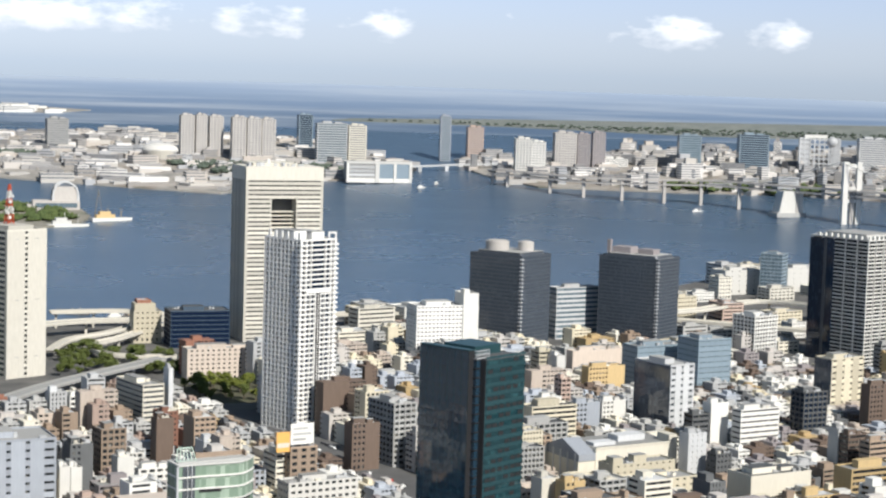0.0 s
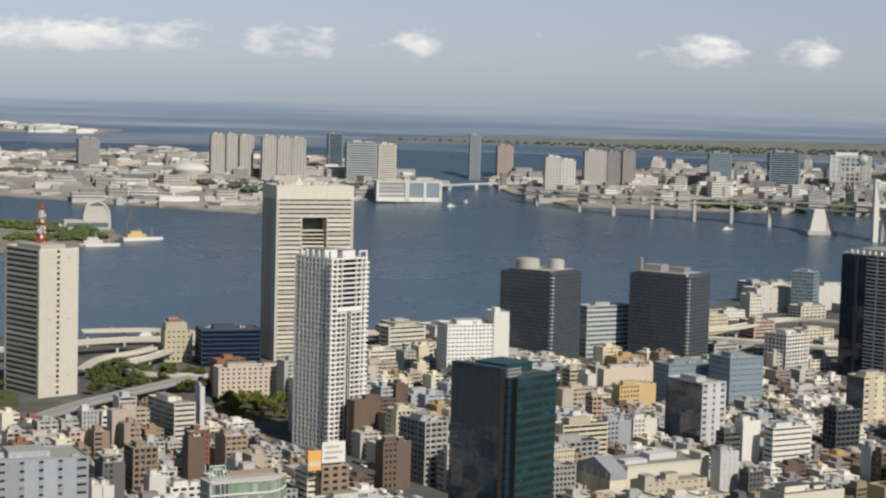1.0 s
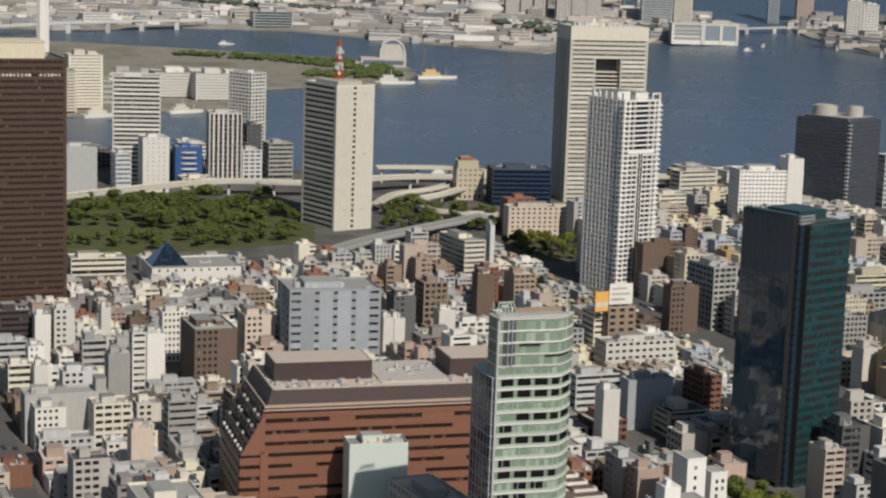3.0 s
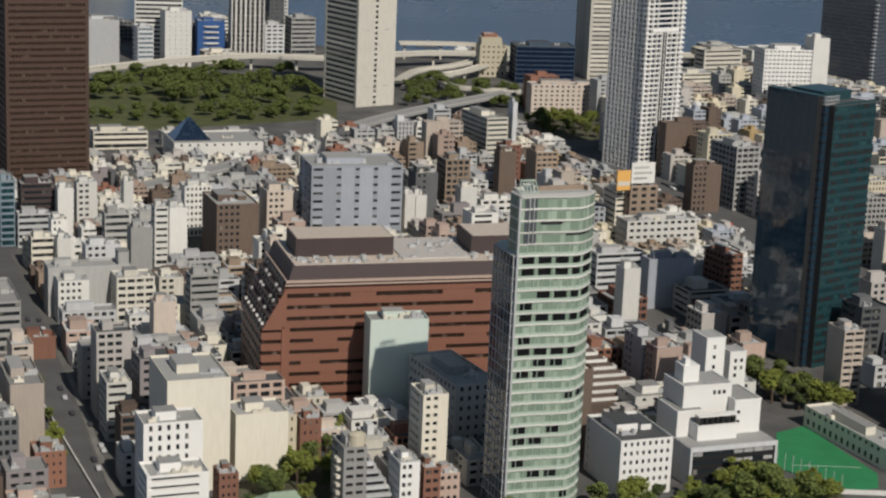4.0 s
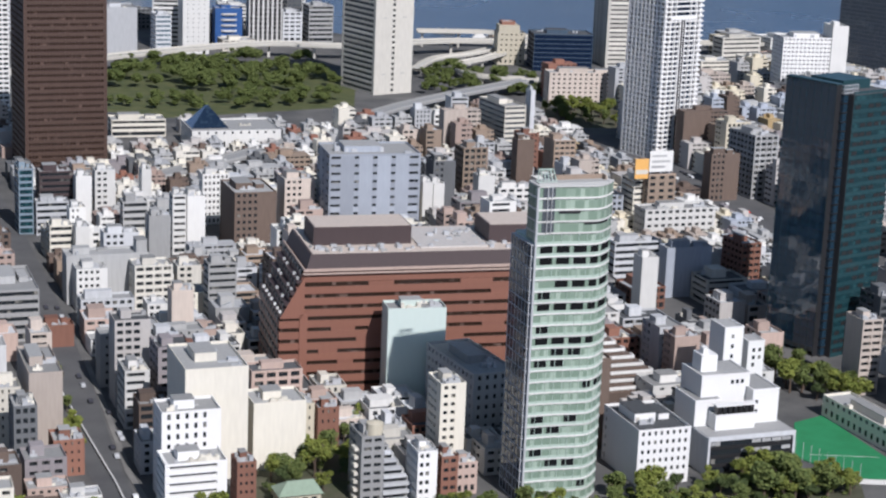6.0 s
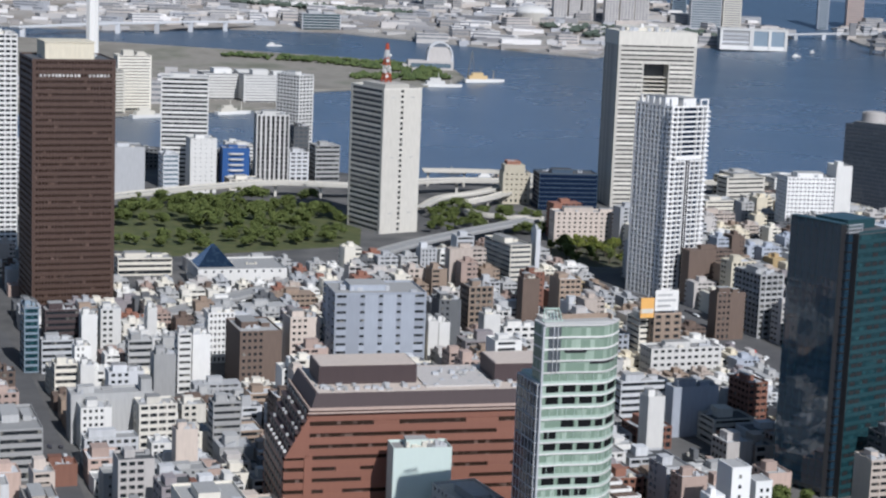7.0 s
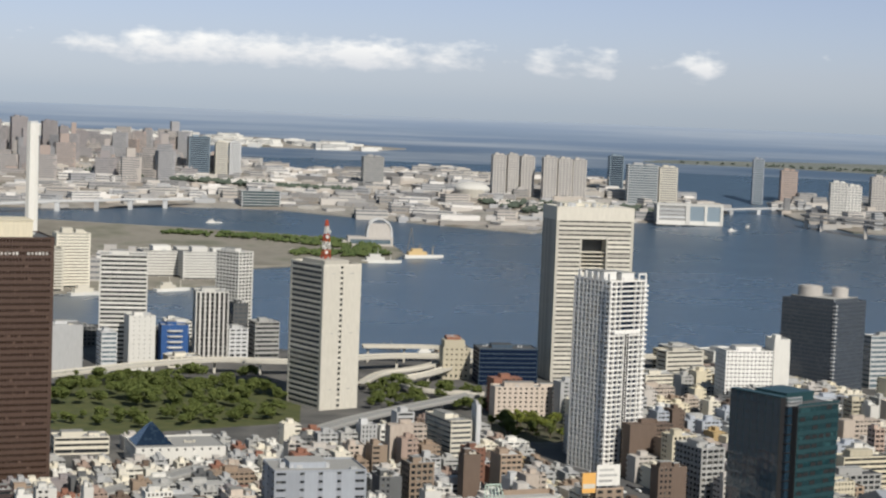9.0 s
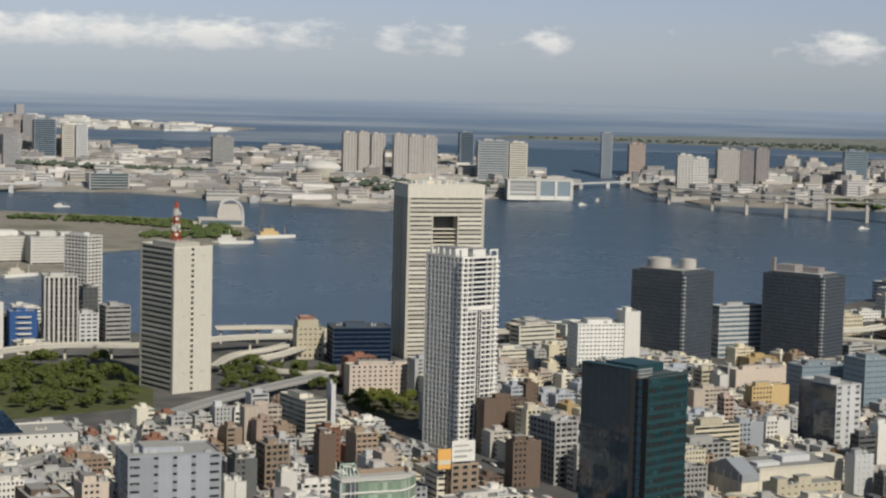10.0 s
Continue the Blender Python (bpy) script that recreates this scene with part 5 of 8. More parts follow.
named("office_building", "pale beige office block with few windows", -140.1, 624.3, 11.8, 33.3, 29, PALETAN, sp=0.62, pier=4.2, pw=3.0)
# behind the red block
named("apartment_building", "white apartment block with stacked balconies", -37.8, 968.0, 10.1, 9, 29, PALEGREY, sp=0.42, inset=1.0, pier=4.0, pw=0.7)
named("apartment_building", "cream block with a dark side", -21.7, 966.7, 13.3, 9.6, 26, CREAM, blank=(0.5, 0.9))
named("apartment_building", "white slim block beside its twin", -6.3, 968.6, 5.7, 9, 29, WHITE, blank=(0.97, 0.95), sp=0.85)
named("apartment_building", "white slim block with a bright wall", -0.6, 971.6, 6.1, 14.0, 28, WHITE, blank=(0.97, 0.95), sp=0.85)
named("office_building", "dark grey office block with a blank front", -1.1, 992.2, 12.7, 13.0, 36, DARKGREY, blank=(0.5, 0.9))
named("office_building", "brown windowless block with a flat top", 47.9, 1085.4, 10.8, 9, 32, BROWN, blank=(0.97, 0.95), sp=0.85)
named("office_building", "low white office block with wide windows", 35.5, 1013.0, 20.4, 9, 18, WHITE, pier=5, pw=1.5)
named("office_building", "white windowless stair block", 23.9, 1001.5, 9.6, 9, 27, WHITE, blank=(0.97, 0.95), sp=0.85)
# between the green and the teal tower
# wall mass in shade: the blue-grey stands for that shade
named("office_building", "blue-grey block, its shade put into the walls", 112.4, 865.8, 24.3, 9, 24, BLUEGREY, blank=(0.97, 0.95), sp=0.85)
named("apartment_building", "slim white block with blank rounded walls", 95.7, 821.6, 8.3, 9, 30, WHITE, blank=(0.97, 0.95), sp=0.85)
named("office_building", "dark brown office block by the avenue", 163.4, 1086.1, 18.9, 10.1, 28, BROWN, blank=(0.5, 0.9))
named("office_building", "grey block with white window bands", 88.0, 872.8, 24.8, 9, 24, PALEGREY, pier=200, pw=0.5)
# towards the docks
named("apartment_building", "cream apartment block with balcony bands", 345.8, 1359.4, 15.6, 11.6, 30, CREAM, pier=200, pw=0.5)
named("apartment_building", "white apartment block beside cream balconies", 357.2, 1350.1, 7.2, 14.0, 28, WHITE, blank=(0.97, 0.95), sp=0.85)
named("office_building", "ochre office block with dark window bays", 379.5, 1340.2, 33.7, 9, 21, OCHRE, blank=(0.5, 0.9))
named("office_building", "wide pale pinkish block with a flat roof", 390.5, 1427.6, 57.2, 9, 20, PALETAN, blank=(0.97, 0.95), sp=0.85)
named("apartment_building", "pinkish slim apartment block", 331.1, 1236.4, 8.1, 9, 30, PINK, sp=0.42, inset=1.0, pier=4.0, pw=0.7)
named("office_building", "white office block with a window strip", 309.4, 1206.4, 16.6, 9, 22, WHITE, blank=(0.5, 0.9))
named("office_building", "slate grey block with roof gear", 330.3, 1195.7, 20.5, 9, 20, BLUEGREY, blank=(0.5, 0.9))
named("office_building", "white low block with roof gear", 353.0, 1209.3, 20.0, 9, 19, WHITE, blank=(0.5, 0.9))
named("office_building", "cream office block with rows of windows", 260.3, 1055.3, 14.5, 9, 29, CREAM, pier=2.6, pw=1.2)
named("office_building", "ochre block with tall windows", 256.7, 942.3, 13.2, 9, 24, OCHRE, blank=(0.5, 0.9))
named("office_building", "white slim office block with a plain front", 406.1, 1139.4, 14.6, 9, 30, WHITE, blank=(0.97, 0.95), sp=0.85)
named("office_building", "white office block with long storey bands", 421.7, 1125.8, 32.4, 9, 28, WHITE, pier=200, pw=0.5, sp=0.66, inset=0.2)
named("office_building", "dark glass block beside white offices", 391.3, 1132.2, 13.9, 9, 24, DARKGREY, pier=200, pw=0.5)
named("office_building", "pale grey block with a plain front", 357.7, 1040.1, 13.6, 9.1, 30, PALEGREY, sp=0.66, pier=4.2, pw=3.0)
named("apartment_building", "dark apartment tower with pale balcony rails", 481.1, 1166.9, 21.2, 13.5, 32, DARKGREY, sp=0.3, inset=1.0, pier=4.0, pw=0.7, glass=GLASSNAVY)
named("office_building", "dark brown office block with a flat roof", 535.3, 1183.6, 26.5, 9, 34, BROWN, blank=(0.5, 0.9))
named("office_building", "brown tiled block with roof gear", 464.2, 1053.0, 15.8, 9, 26, BROWN, pier=200, pw=0.5)
named("office_building", "brown tiled block with window bands", 468.9, 1032.2, 20.8, 9, 26, TAN, pier=200, pw=0.5)
named("office_building", "grey stair block with a pale edge", 460.7, 1060.7, 7.4, 9, 28, GREY, blank=(0.97, 0.95), sp=0.85)
named("office_building", "dark office block with small windows", 371.4, 1028.9, 12.0, 9, 20, DARKGREY)
named("office_building", "cream box-shaped block with a dark roof", 360.5, 941.7, 42.9, 19.9, 26, IVORY, blank=(0.97, 0.95), sp=0.85, roof=ROOFDARK)
named("office_building", "grey block with low windows", 658.5, 1438.6, 25.8, 9, 24, GREY, pier=200, pw=0.5)
# by the avenue trees
named("office_building", "white office block with square windows", 74.6, 615.4, 20.3, 29, 20.0, SNOW, sp=0.5, pier=2.6, pw=1.35, blank=(0.0, 0.9), inset=0.3, roof=ROOFDARK)

named("office_building", "wide peach block with rows of square windows", 83.8, 1406.4, 57.9, 16, 24, PALETAN, sp=0.55, pier=4.5, pw=2.4, th=12)
named("office_building", "grey office block with white storey bands", 43.5, 1194.6, 15.3, 38.9, 33, IVORY, pier=200, pw=0.5, sp=0.5, inset=0.7, glass=GLASSDARK, th=25)
named("office_building", "slim pale stair tower beside an office", 60.4, 1206.6, 3.1, 9, 42, PALEGREY, blank=(0.97, 0.95), sp=0.85)
named("office_building", "white banded block below an orange sign", 108.7, 997.4, 10.3, 16, 29, IVORY, pier=200, pw=0.5, sp=0.55)
named("office_building", "low white hall beside a lawn", -214.0, 1207.3, 35.8, 18, 11, IVORY, pier=200, pw=0.5, th=18)
named("apartment_building", "tall white apartment tower with balconies", -319.1, 1281.7, 21.0, 30, 150, WHITE, sp=0.42, inset=1.0, pier=4.0, pw=0.7)
FOOT.append((-216, 1166, 18, 46, 84))
FOOT.append((84, 1306, 12, 62, 98))
# black-fronted office with a pale frame, and the white stepped halls above it
FOOT.append((101, 627, 20, 36, 24))
rt_ = root("office_building", 101, 627.1, 20, "black glass office front in a pale grey frame", "building")
part("body", mesh_boxes("body", [(0, 0.5, 0, 35.4, 14, 14.5)]), PALEGREY, rt_)
part("frame", mesh_boxes("frame", [(0, 0, 13.2, 35.4, 0.5, 14.9), (0, 0, 0, 0.9, 0.5, 13.2), (34.5, 0, 0, 35.4, 0.5, 13.2)]), PALEGREY, rt_)
part("roof", mesh_boxes("roof", [(0.4, 0.6, 14.5, 35, 13.6, 14.7)]), GREY, rt_)
strip_ = mesh_boxes("glass_strip", [(0.9, 0.2, 0, 34.5, 0.5, 1.9)])
band_ = mesh_boxes("dark_band", [(0.9, 0.1, 0, 34.5, 0.5, 1.4)])
blind_ = mesh_boxes("blind", [(0, 0.14, 0.25, 3.6, 0.2, 1.6)])
rg_ = random.Random(2)
for k_ in range(4):
    part("glass_strip", strip_, WINDOW, rt_, (0, 0, k_ * 3.3 + 1.4))
    part("dark_band", band_, INK, rt_, (0, 0, k_ * 3.3))
    for i_ in range(8):
        if rg_.random() < 0.4:
            part("blind", blind_, GREY, rt_, (1.3 + i_ * 4.1, 0, k_ * 3.3 + 1.4))


def hall(x, y, wr, wl, h, label, windows=()):
    """A plain white hall with a coped roof edge and a few dark windows (x, z) in its front."""
    FOOT.append((x, y, 20, wr, wl))
    rt = root("office_building", x, y, 20, label, "building")
    part("body", mesh_boxes("body", [(0, 0, -0.5, wr, wl, h)]), SNOW, rt)
    part("coping", mesh_boxes("coping", [(-0.15, -0.15, h, wr + 0.15, 0.3, h + 0.6), (-0.15, 0.3, h, 0.3, wl, h + 0.6), (wr - 0.3, 0.3, h, wr + 0.15, wl, h + 0.6)]), SNOW, rt)
    part("roof", mesh_boxes("roof", [(0.3, 0.3, h, wr - 0.3, wl, h + 0.15)]), ROOFGREY, rt)
    me = mesh_boxes("window", [(0, -0.05, 0, 1.2, 0.2, 1.5)])
    for wx, wz in windows:
        part("window", me, WINDOW, rt, (wx, 0, wz))
    return rt


hall(97.1, 639, 10.3, 16, 24, "white windowless hall beside a black office")
rt_ = hall(99.5, 644, 19.7, 16, 32, "white blank-walled hall with three small windows", ((12, 28.6), (14, 28.6), (16, 28.6)))
part("roof_house", mesh_boxes("roof_house", [(2.0, 5, 32, 8.5, 12, 38.5), (3.0, 6, 38.5, 5.0, 9, 41)]), SNOW, rt_)
part("roof_rail", mesh_boxes("roof_rail", [(9, 0.4, 33.2, 19, 0.55, 33.4), (9, 0.4, 32, 9.15, 0.55, 33.3), (14, 0.4, 32, 14.15, 0.55, 33.3), (18.8, 0.4, 32, 19, 0.55, 33.3)]), STEEL, rt_)
hall(118.8, 645.5, 10.7, 18, 27, "white hall with two small windows", ((1.0, 22), (1.0, 18.5)))
rt_ = hall(104.2, 635.5, 16.1, 6, 20, "low white hall with an arcade of dark arches")
# arch openings as black boxes, the shade inside them put into colour
arch_ = mesh_boxes("arch", [(0, -0.25, 20.8, 1.4, 3, 23.6)])
for i_ in range(7):
    part("arch", arch_, INK, rt_, (0.6 + i_ * 2.2, 0, 0))
part("arcade_beam", mesh_boxes("arcade_beam", [(0, -0.3, 23.6, 16.1, 3.2, 24.1)]), SNOW, rt_)
hall(113.6, 687.1, 8.1, 12, 38, "slim white stair tower among low roofs", ((3, 34), (3, 30), (3, 26), (3, 22)))
hall(124.7, 696.8, 7.2, 10, 30, "slim white block with corner balconies", ((2, 26), (2, 23), (2, 20), (4.6, 26), (4.6, 23)))

# grey apartment house whose balconies step down in a slope
FOOT.append((-21, 588, 20, 18, 14))
rt_ = root("apartment_building", -21.0, 588, 20, "grey terraced wing with balconies stepping down", "building")
for k_ in range(7):
    e_2 = 17.4 - max(0, k_ - 2) * 1.9
    part("storey", mesh_boxes("storey", [(8.0, 0.9, k_ * 2.9, e_2, 13, k_ * 2.9 + 2.9)]), GREY, rt_)
    # dark glass strip that stands for the shaded recess above the balcony
    part("dark_recess", mesh_boxes("dark_recess", [(8.4, 0.8, k_ * 2.9 + 1.3, e_2 - 0.8, 1.0, k_ * 2.9 + 2.6)]), WINDOW, rt_)
    part("balcony", mesh_boxes("balcony", [(8.0, -0.5, k_ * 2.9, e_2 + 0.5, 0.9, k_ * 2.9 + 1.2)]), PALEGREY, rt_)
    part("side_balcony", mesh_boxes("side_balcony", [(-1.6, 2.5, k_ * 2.9 + 1.0, -0.05, 6.5, k_ * 2.9 + 2.1)]), IVORY, rt_)
rt_ = root("water_tank", -17, 594, 20, "round cream water tank on a grey roof", "water tank", z=23.3)
bm_ = bmesh.new()
cyl(bm_, 0, 0, 0, 4.2, 2.9, 2.9, 20)
cyl(bm_, 0, 0, 4.2, 4.9, 2.9, 0.4, 20)
part("drum", bm_, CREAM, rt_)

# cream warehouse with a grey pitched roof
FOOT.append((288, 1032, 20, 74, 36))
rt_ = root("warehouse", 288.8, 1032.5, 20, "long cream warehouse with a grey pitched roof", "warehouse")
part("wall", mesh_boxes("wall", [(12, 0, 0, 72, 35, 22), (0, 0.5, 0, 12, 35, 16)]), IVORY, rt_)
# gable end of the cream hall: its shade is put into the blue-grey
bm_ = poly_prism([(0, 0), (35, 0), (35, 4), (17.5, 11), (0, 4)], 0, 12)
bmesh.ops.transform(bm_, matrix=Matrix(((0, 0, 1, 0), (1, 0, 0, 0), (0, 1, 0, 0), (0, 0, 0, 1))), verts=bm_.verts)
part("gable", bm_, BLUEGREY, rt_, (0, 0, 16))
pil_ = mesh_boxes("pilaster", [(-0.3, 0, 0, 0, 1.2, 20)])
for i_ in range(5):
    part("pilaster", pil_, PALEGREY, rt_, (0, 3 + i_ * 7.5, 0))
part("roof", mesh_boxes("roof", [(12.3, 0.4, 22, 71.6, 34.6, 22.4)]), ROOFGREY, rt_)
part("roof_edge", mesh_boxes("roof_edge", [(12, -0.2, 22, 72, 0.4, 23.4), (66, 0.4, 22, 72, 12, 27)]), IVORY, rt_)
part("roof_house", mesh_boxes("roof_house", [(16, 8, 22.4, 32, 16, 24.5), (38, 14, 22.4, 58, 24, 26)]), PALEGREY, rt_)
named("office_building", "cream office block with brown roof houses", 297.5, 991.9, 44.0, 14, 22, CREAM, sp=0.7, pier=5, pw=3.2, houses=((0.05, 0.2, 0.2, 0.7, 4.0), (0.4, 0.3, 0.6, 0.7, 4.0)))

# ---- dense city infill ----
def inside(x, y, f, mrg):
    fx, fy, th, wr, wl = f
    c, s_ = math.cos(radians(th)), math.sin(radians(th))
    u, v = (x - fx) * c + (y - fy) * s_, -(x - fx) * s_ + (y - fy) * c
    return -mrg < u < wr + mrg and -mrg < v < wl + mrg


def lot_free(cx, cy, w, d, th):
    c, s_ = math.cos(radians(th)), math.sin(radians(th))
    for a in (0, 0.5, 1):
        for b in (0, 0.5, 1):
            x, y = cx + a * w * c - b * d * s_, cy + a * w * s_ + b * d * c
            for f in FOOT:
                if inside(x, y, f, 0.6):
                    return False
    return True


# infill stays low here to keep the camera's view of the blocks behind
LOWZONE = [(-62, 560), (30, 560), (34, 720), (-62, 700)]
PARK = [(-262, 1320), (-189, 1290), (-60, 1365), (-60, 1600), (-270, 1600)]


def in_poly(x, y, poly):
    odd = False
    for (x0, y0), (x1, y1) in zip(poly, poly[1:] + poly[:1]):
        if (y0 > y) != (y1 > y) and x < (x1 - x0) * (y - y0) / (y1 - y0) + x0:
            odd = not odd
    return odd


LEFT_WALLS = [WHITE, WHITE, WHITE, IVORY, IVORY, PALEGREY, PALEGREY, PALEGREY, BEIGE, PALETAN, GREY, GREY, TAUPE, TAUPE, PINK, TAN, BROWN, BRICK, DARKGREY, MAUVE]
NAMES = {WHITE.name: "white", IVORY.name: "ivory tiled", CREAM.name: "cream", PALEGREY.name: "pale grey", BEIGE.name: "beige", GREY.name: "grey concrete", PINK.name: "pinkish tiled", PALETAN.name: "pale tan tiled", TAN.name: "tan tiled", BROWN.name: "brown tiled",
         BRICK.name: "red-brown tiled", DARKGREY.name: "dark grey", OCHRE.name: "ochre", BLUEGREY.name: "blue-grey", TAUPE.name: "taupe concrete", MAUVE.name: "mauve-grey"}
RIGHT_WALLS = [WHITE, WHITE, IVORY, PALEGREY, PALEGREY, GREY, GREY, BEIGE, PALETAN, TAUPE, TAUPE, DARKGREY, BROWN, CREAM, BLUEGREY, MAUVE, MAUVE, TAN, CREAM, OCHRE]
rg_ = random.Random(21)
FOOT += [(132, 630, 0, 54, 72), (146, 716, 30, 60, 34), (142, 692, 30, 44, 40), (-52, 598, 20, 28, 36)]
C20, S20 = math.cos(radians(20)), math.sin(radians(20))
KINDS = {"apartment_building": 0, "office_building": 0, "shop_building": 0, "town_house": 0}
far_walls, extra_g, extra_gt = {}, [], []
# zones of capped roofs, fitted so the camera sees the named blocks behind
VIEW_CAPS = [[(-250, 1060), (-68, 1096), (-77, 898), (-74, 689), (-125, 685), (-165, 760)], [(-50, 960), (-45, 1118), (74, 1219), (66, 975)], [(64, 730), (62, 900), (150, 1080), (172, 900), (165, 770)],
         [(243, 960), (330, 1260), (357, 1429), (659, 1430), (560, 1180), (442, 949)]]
v_ = -8.0
row_ = 0
while v_ < 1150:
    depth_ = rg_.uniform(12, 17)
    u_ = -520.0
    while u_ < 1150:
        w_ = (rg_.uniform(19, 30) if rg_.random() < 0.14 else rg_.uniform(7.5, 16)) * (1.25 if u_ > 300 else 1.0)
        street_ = -108 + max(0.0, v_) * 0.03
        if (u_ % 62) < 6 or street_ < u_ < street_ + 17 or (street_ < u_ + w_ < street_ + 17) or (u_ < street_ and u_ + w_ > street_ + 17) or (314 < u_ < 350 or 314 < u_ + w_ < 350) and v_ > 190:
            u_ += 4
            continue
        d_ = depth_ - rg_.uniform(0, 2.5)
        px_, py_ = u_ * C20 - v_ * S20, 600 + u_ * S20 + v_ * C20
        az_, dist_ = math.degrees(math.atan2(px_, py_)), math.hypot(px_, py_)
        u_ += w_ + rg_.uniform(0.4, 1.6)
        lim_ = 1245 if az_ < 0.5 else 1330 if az_ < 3 else (1440 if az_ < 9 else 1560)
        if not (-15.5 < az_ < 27.5) or dist_ > lim_ or not lot_free(px_, py_, w_ - 0.8, d_, 20) or in_poly(px_, py_, PARK):
            continue
        hh_ = rg_.choice((9, 12, 15, 18, 20, 22, 25, 28, 32)) * rg_.uniform(0.85, 1.1)
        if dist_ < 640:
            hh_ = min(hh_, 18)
        # these caps open the camera's view to the museum, avenue and blocks behind
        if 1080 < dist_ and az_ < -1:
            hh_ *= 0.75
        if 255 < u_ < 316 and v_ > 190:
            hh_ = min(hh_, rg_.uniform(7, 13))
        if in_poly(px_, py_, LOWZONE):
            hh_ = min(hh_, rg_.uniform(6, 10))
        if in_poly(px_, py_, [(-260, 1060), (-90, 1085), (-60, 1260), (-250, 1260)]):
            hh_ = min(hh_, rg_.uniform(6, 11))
        if any(in_poly(px_, py_, q_) for q_ in VIEW_CAPS):
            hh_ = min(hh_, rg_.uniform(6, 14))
        wall_ = rg_.choice(LEFT_WALLS if az_ < 4 or dist_ < 880 else RIGHT_WALLS)
        if az_ > 9 and dist_ > 950:
            hh_ *= 0.85
        fl_ = max(2, round(hh_ / 3.2))
        kind_ = "town_house" if hh_ < 12 else ("apartment_building" if rg_.random() < 0.45 else ("shop_building" if rg_.random() < 0.3 else "office_building"))
        if rg_.random() < 0.05:
            continue
        if KINDS[kind_] < 165 and dist_ < 1280:
            KINDS[kind_] += 1
            bal_ = kind_ == "apartment_building"
            bk_ = (rg_.choice((0, 0, 0.25, 0.5, 0.95)) if w_ < 16 else 0, rg_.choice((0, 0.4, 0.95, 0.95)))
            word_ = {"town_house": "low town house", "apartment_building": "apartment block with balconies", "shop_building": "narrow shop block", "office_building": "small office block"}[kind_]
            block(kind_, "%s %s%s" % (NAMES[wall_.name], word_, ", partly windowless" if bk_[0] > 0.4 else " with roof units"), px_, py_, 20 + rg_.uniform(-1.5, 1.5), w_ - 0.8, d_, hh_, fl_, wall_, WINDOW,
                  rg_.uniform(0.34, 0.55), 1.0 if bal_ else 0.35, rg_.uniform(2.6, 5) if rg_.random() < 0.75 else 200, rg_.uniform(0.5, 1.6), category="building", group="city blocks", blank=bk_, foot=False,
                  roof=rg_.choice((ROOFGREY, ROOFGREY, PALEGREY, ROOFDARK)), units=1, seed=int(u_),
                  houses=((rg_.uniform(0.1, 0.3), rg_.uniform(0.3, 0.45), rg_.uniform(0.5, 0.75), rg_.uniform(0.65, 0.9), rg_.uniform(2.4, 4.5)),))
        else:
            fh_ = hh_ / fl_
            cs_ = (C20, S20, px_, py_)
            extra_w, extra_t = far_walls.setdefault(wall_.name, ([], []))
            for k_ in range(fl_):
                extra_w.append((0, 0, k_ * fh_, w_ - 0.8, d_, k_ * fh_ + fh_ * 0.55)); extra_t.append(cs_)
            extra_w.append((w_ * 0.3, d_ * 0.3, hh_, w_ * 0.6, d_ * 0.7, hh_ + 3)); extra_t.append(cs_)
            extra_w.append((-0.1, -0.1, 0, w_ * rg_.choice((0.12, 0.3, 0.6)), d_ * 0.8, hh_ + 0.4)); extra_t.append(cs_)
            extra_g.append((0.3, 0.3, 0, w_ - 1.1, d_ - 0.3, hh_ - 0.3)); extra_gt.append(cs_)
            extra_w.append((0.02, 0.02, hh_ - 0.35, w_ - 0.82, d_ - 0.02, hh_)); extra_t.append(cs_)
            for k_ in range(rg_.randrange(2, 6)):
                ux_, uy_, us_ = rg_.uniform(0.03, 0.8) * w_, rg_.uniform(0.03, 0.85) * d_, rg_.uniform(0.7, 2.2)
                extra_w.append((ux_, uy_, hh_ - 0.1, min(ux_ + us_, w_ - 0.9), min(uy_ + us_ * rg_.uniform(0.5, 1.5), d_), hh_ + rg_.uniform(0.6, 2.4))); extra_t.append(cs_)
            ux_ = rg_.uniform(1.5, 4.0)
            while ux_ < w_ - 2.5:
                extra_w.append((ux_, 0.04, 0, ux_ + rg_.uniform(0.4, 1.4), 0.5, hh_ - 0.4)); extra_t.append(cs_)
                ux_ += rg_.uniform(2.4, 4.5)
    v_ += depth_ + (0.8 if row_ % 3 else 6.5)
    row_ += 1
for name_, (extra_w, extra_t) in far_walls.items():
    me_ = mesh_turned("far_city_blocks", extra_w, extra_t)
    me_.materials.append(bpy.data.materials[name_])
    tagged(new("far_city_blocks", me_), "crowd of %s city blocks in the distance" % NAMES[name_], "buildings", kind="stuff")
if extra_g:
    me_ = mesh_turned("far_city_glazing", extra_g, extra_gt)
    me_.materials.append(WINDOW)
    tagged(new("far_city_glazing", me_), "dark window bands of crowded city blocks", "windows", kind="stuff")

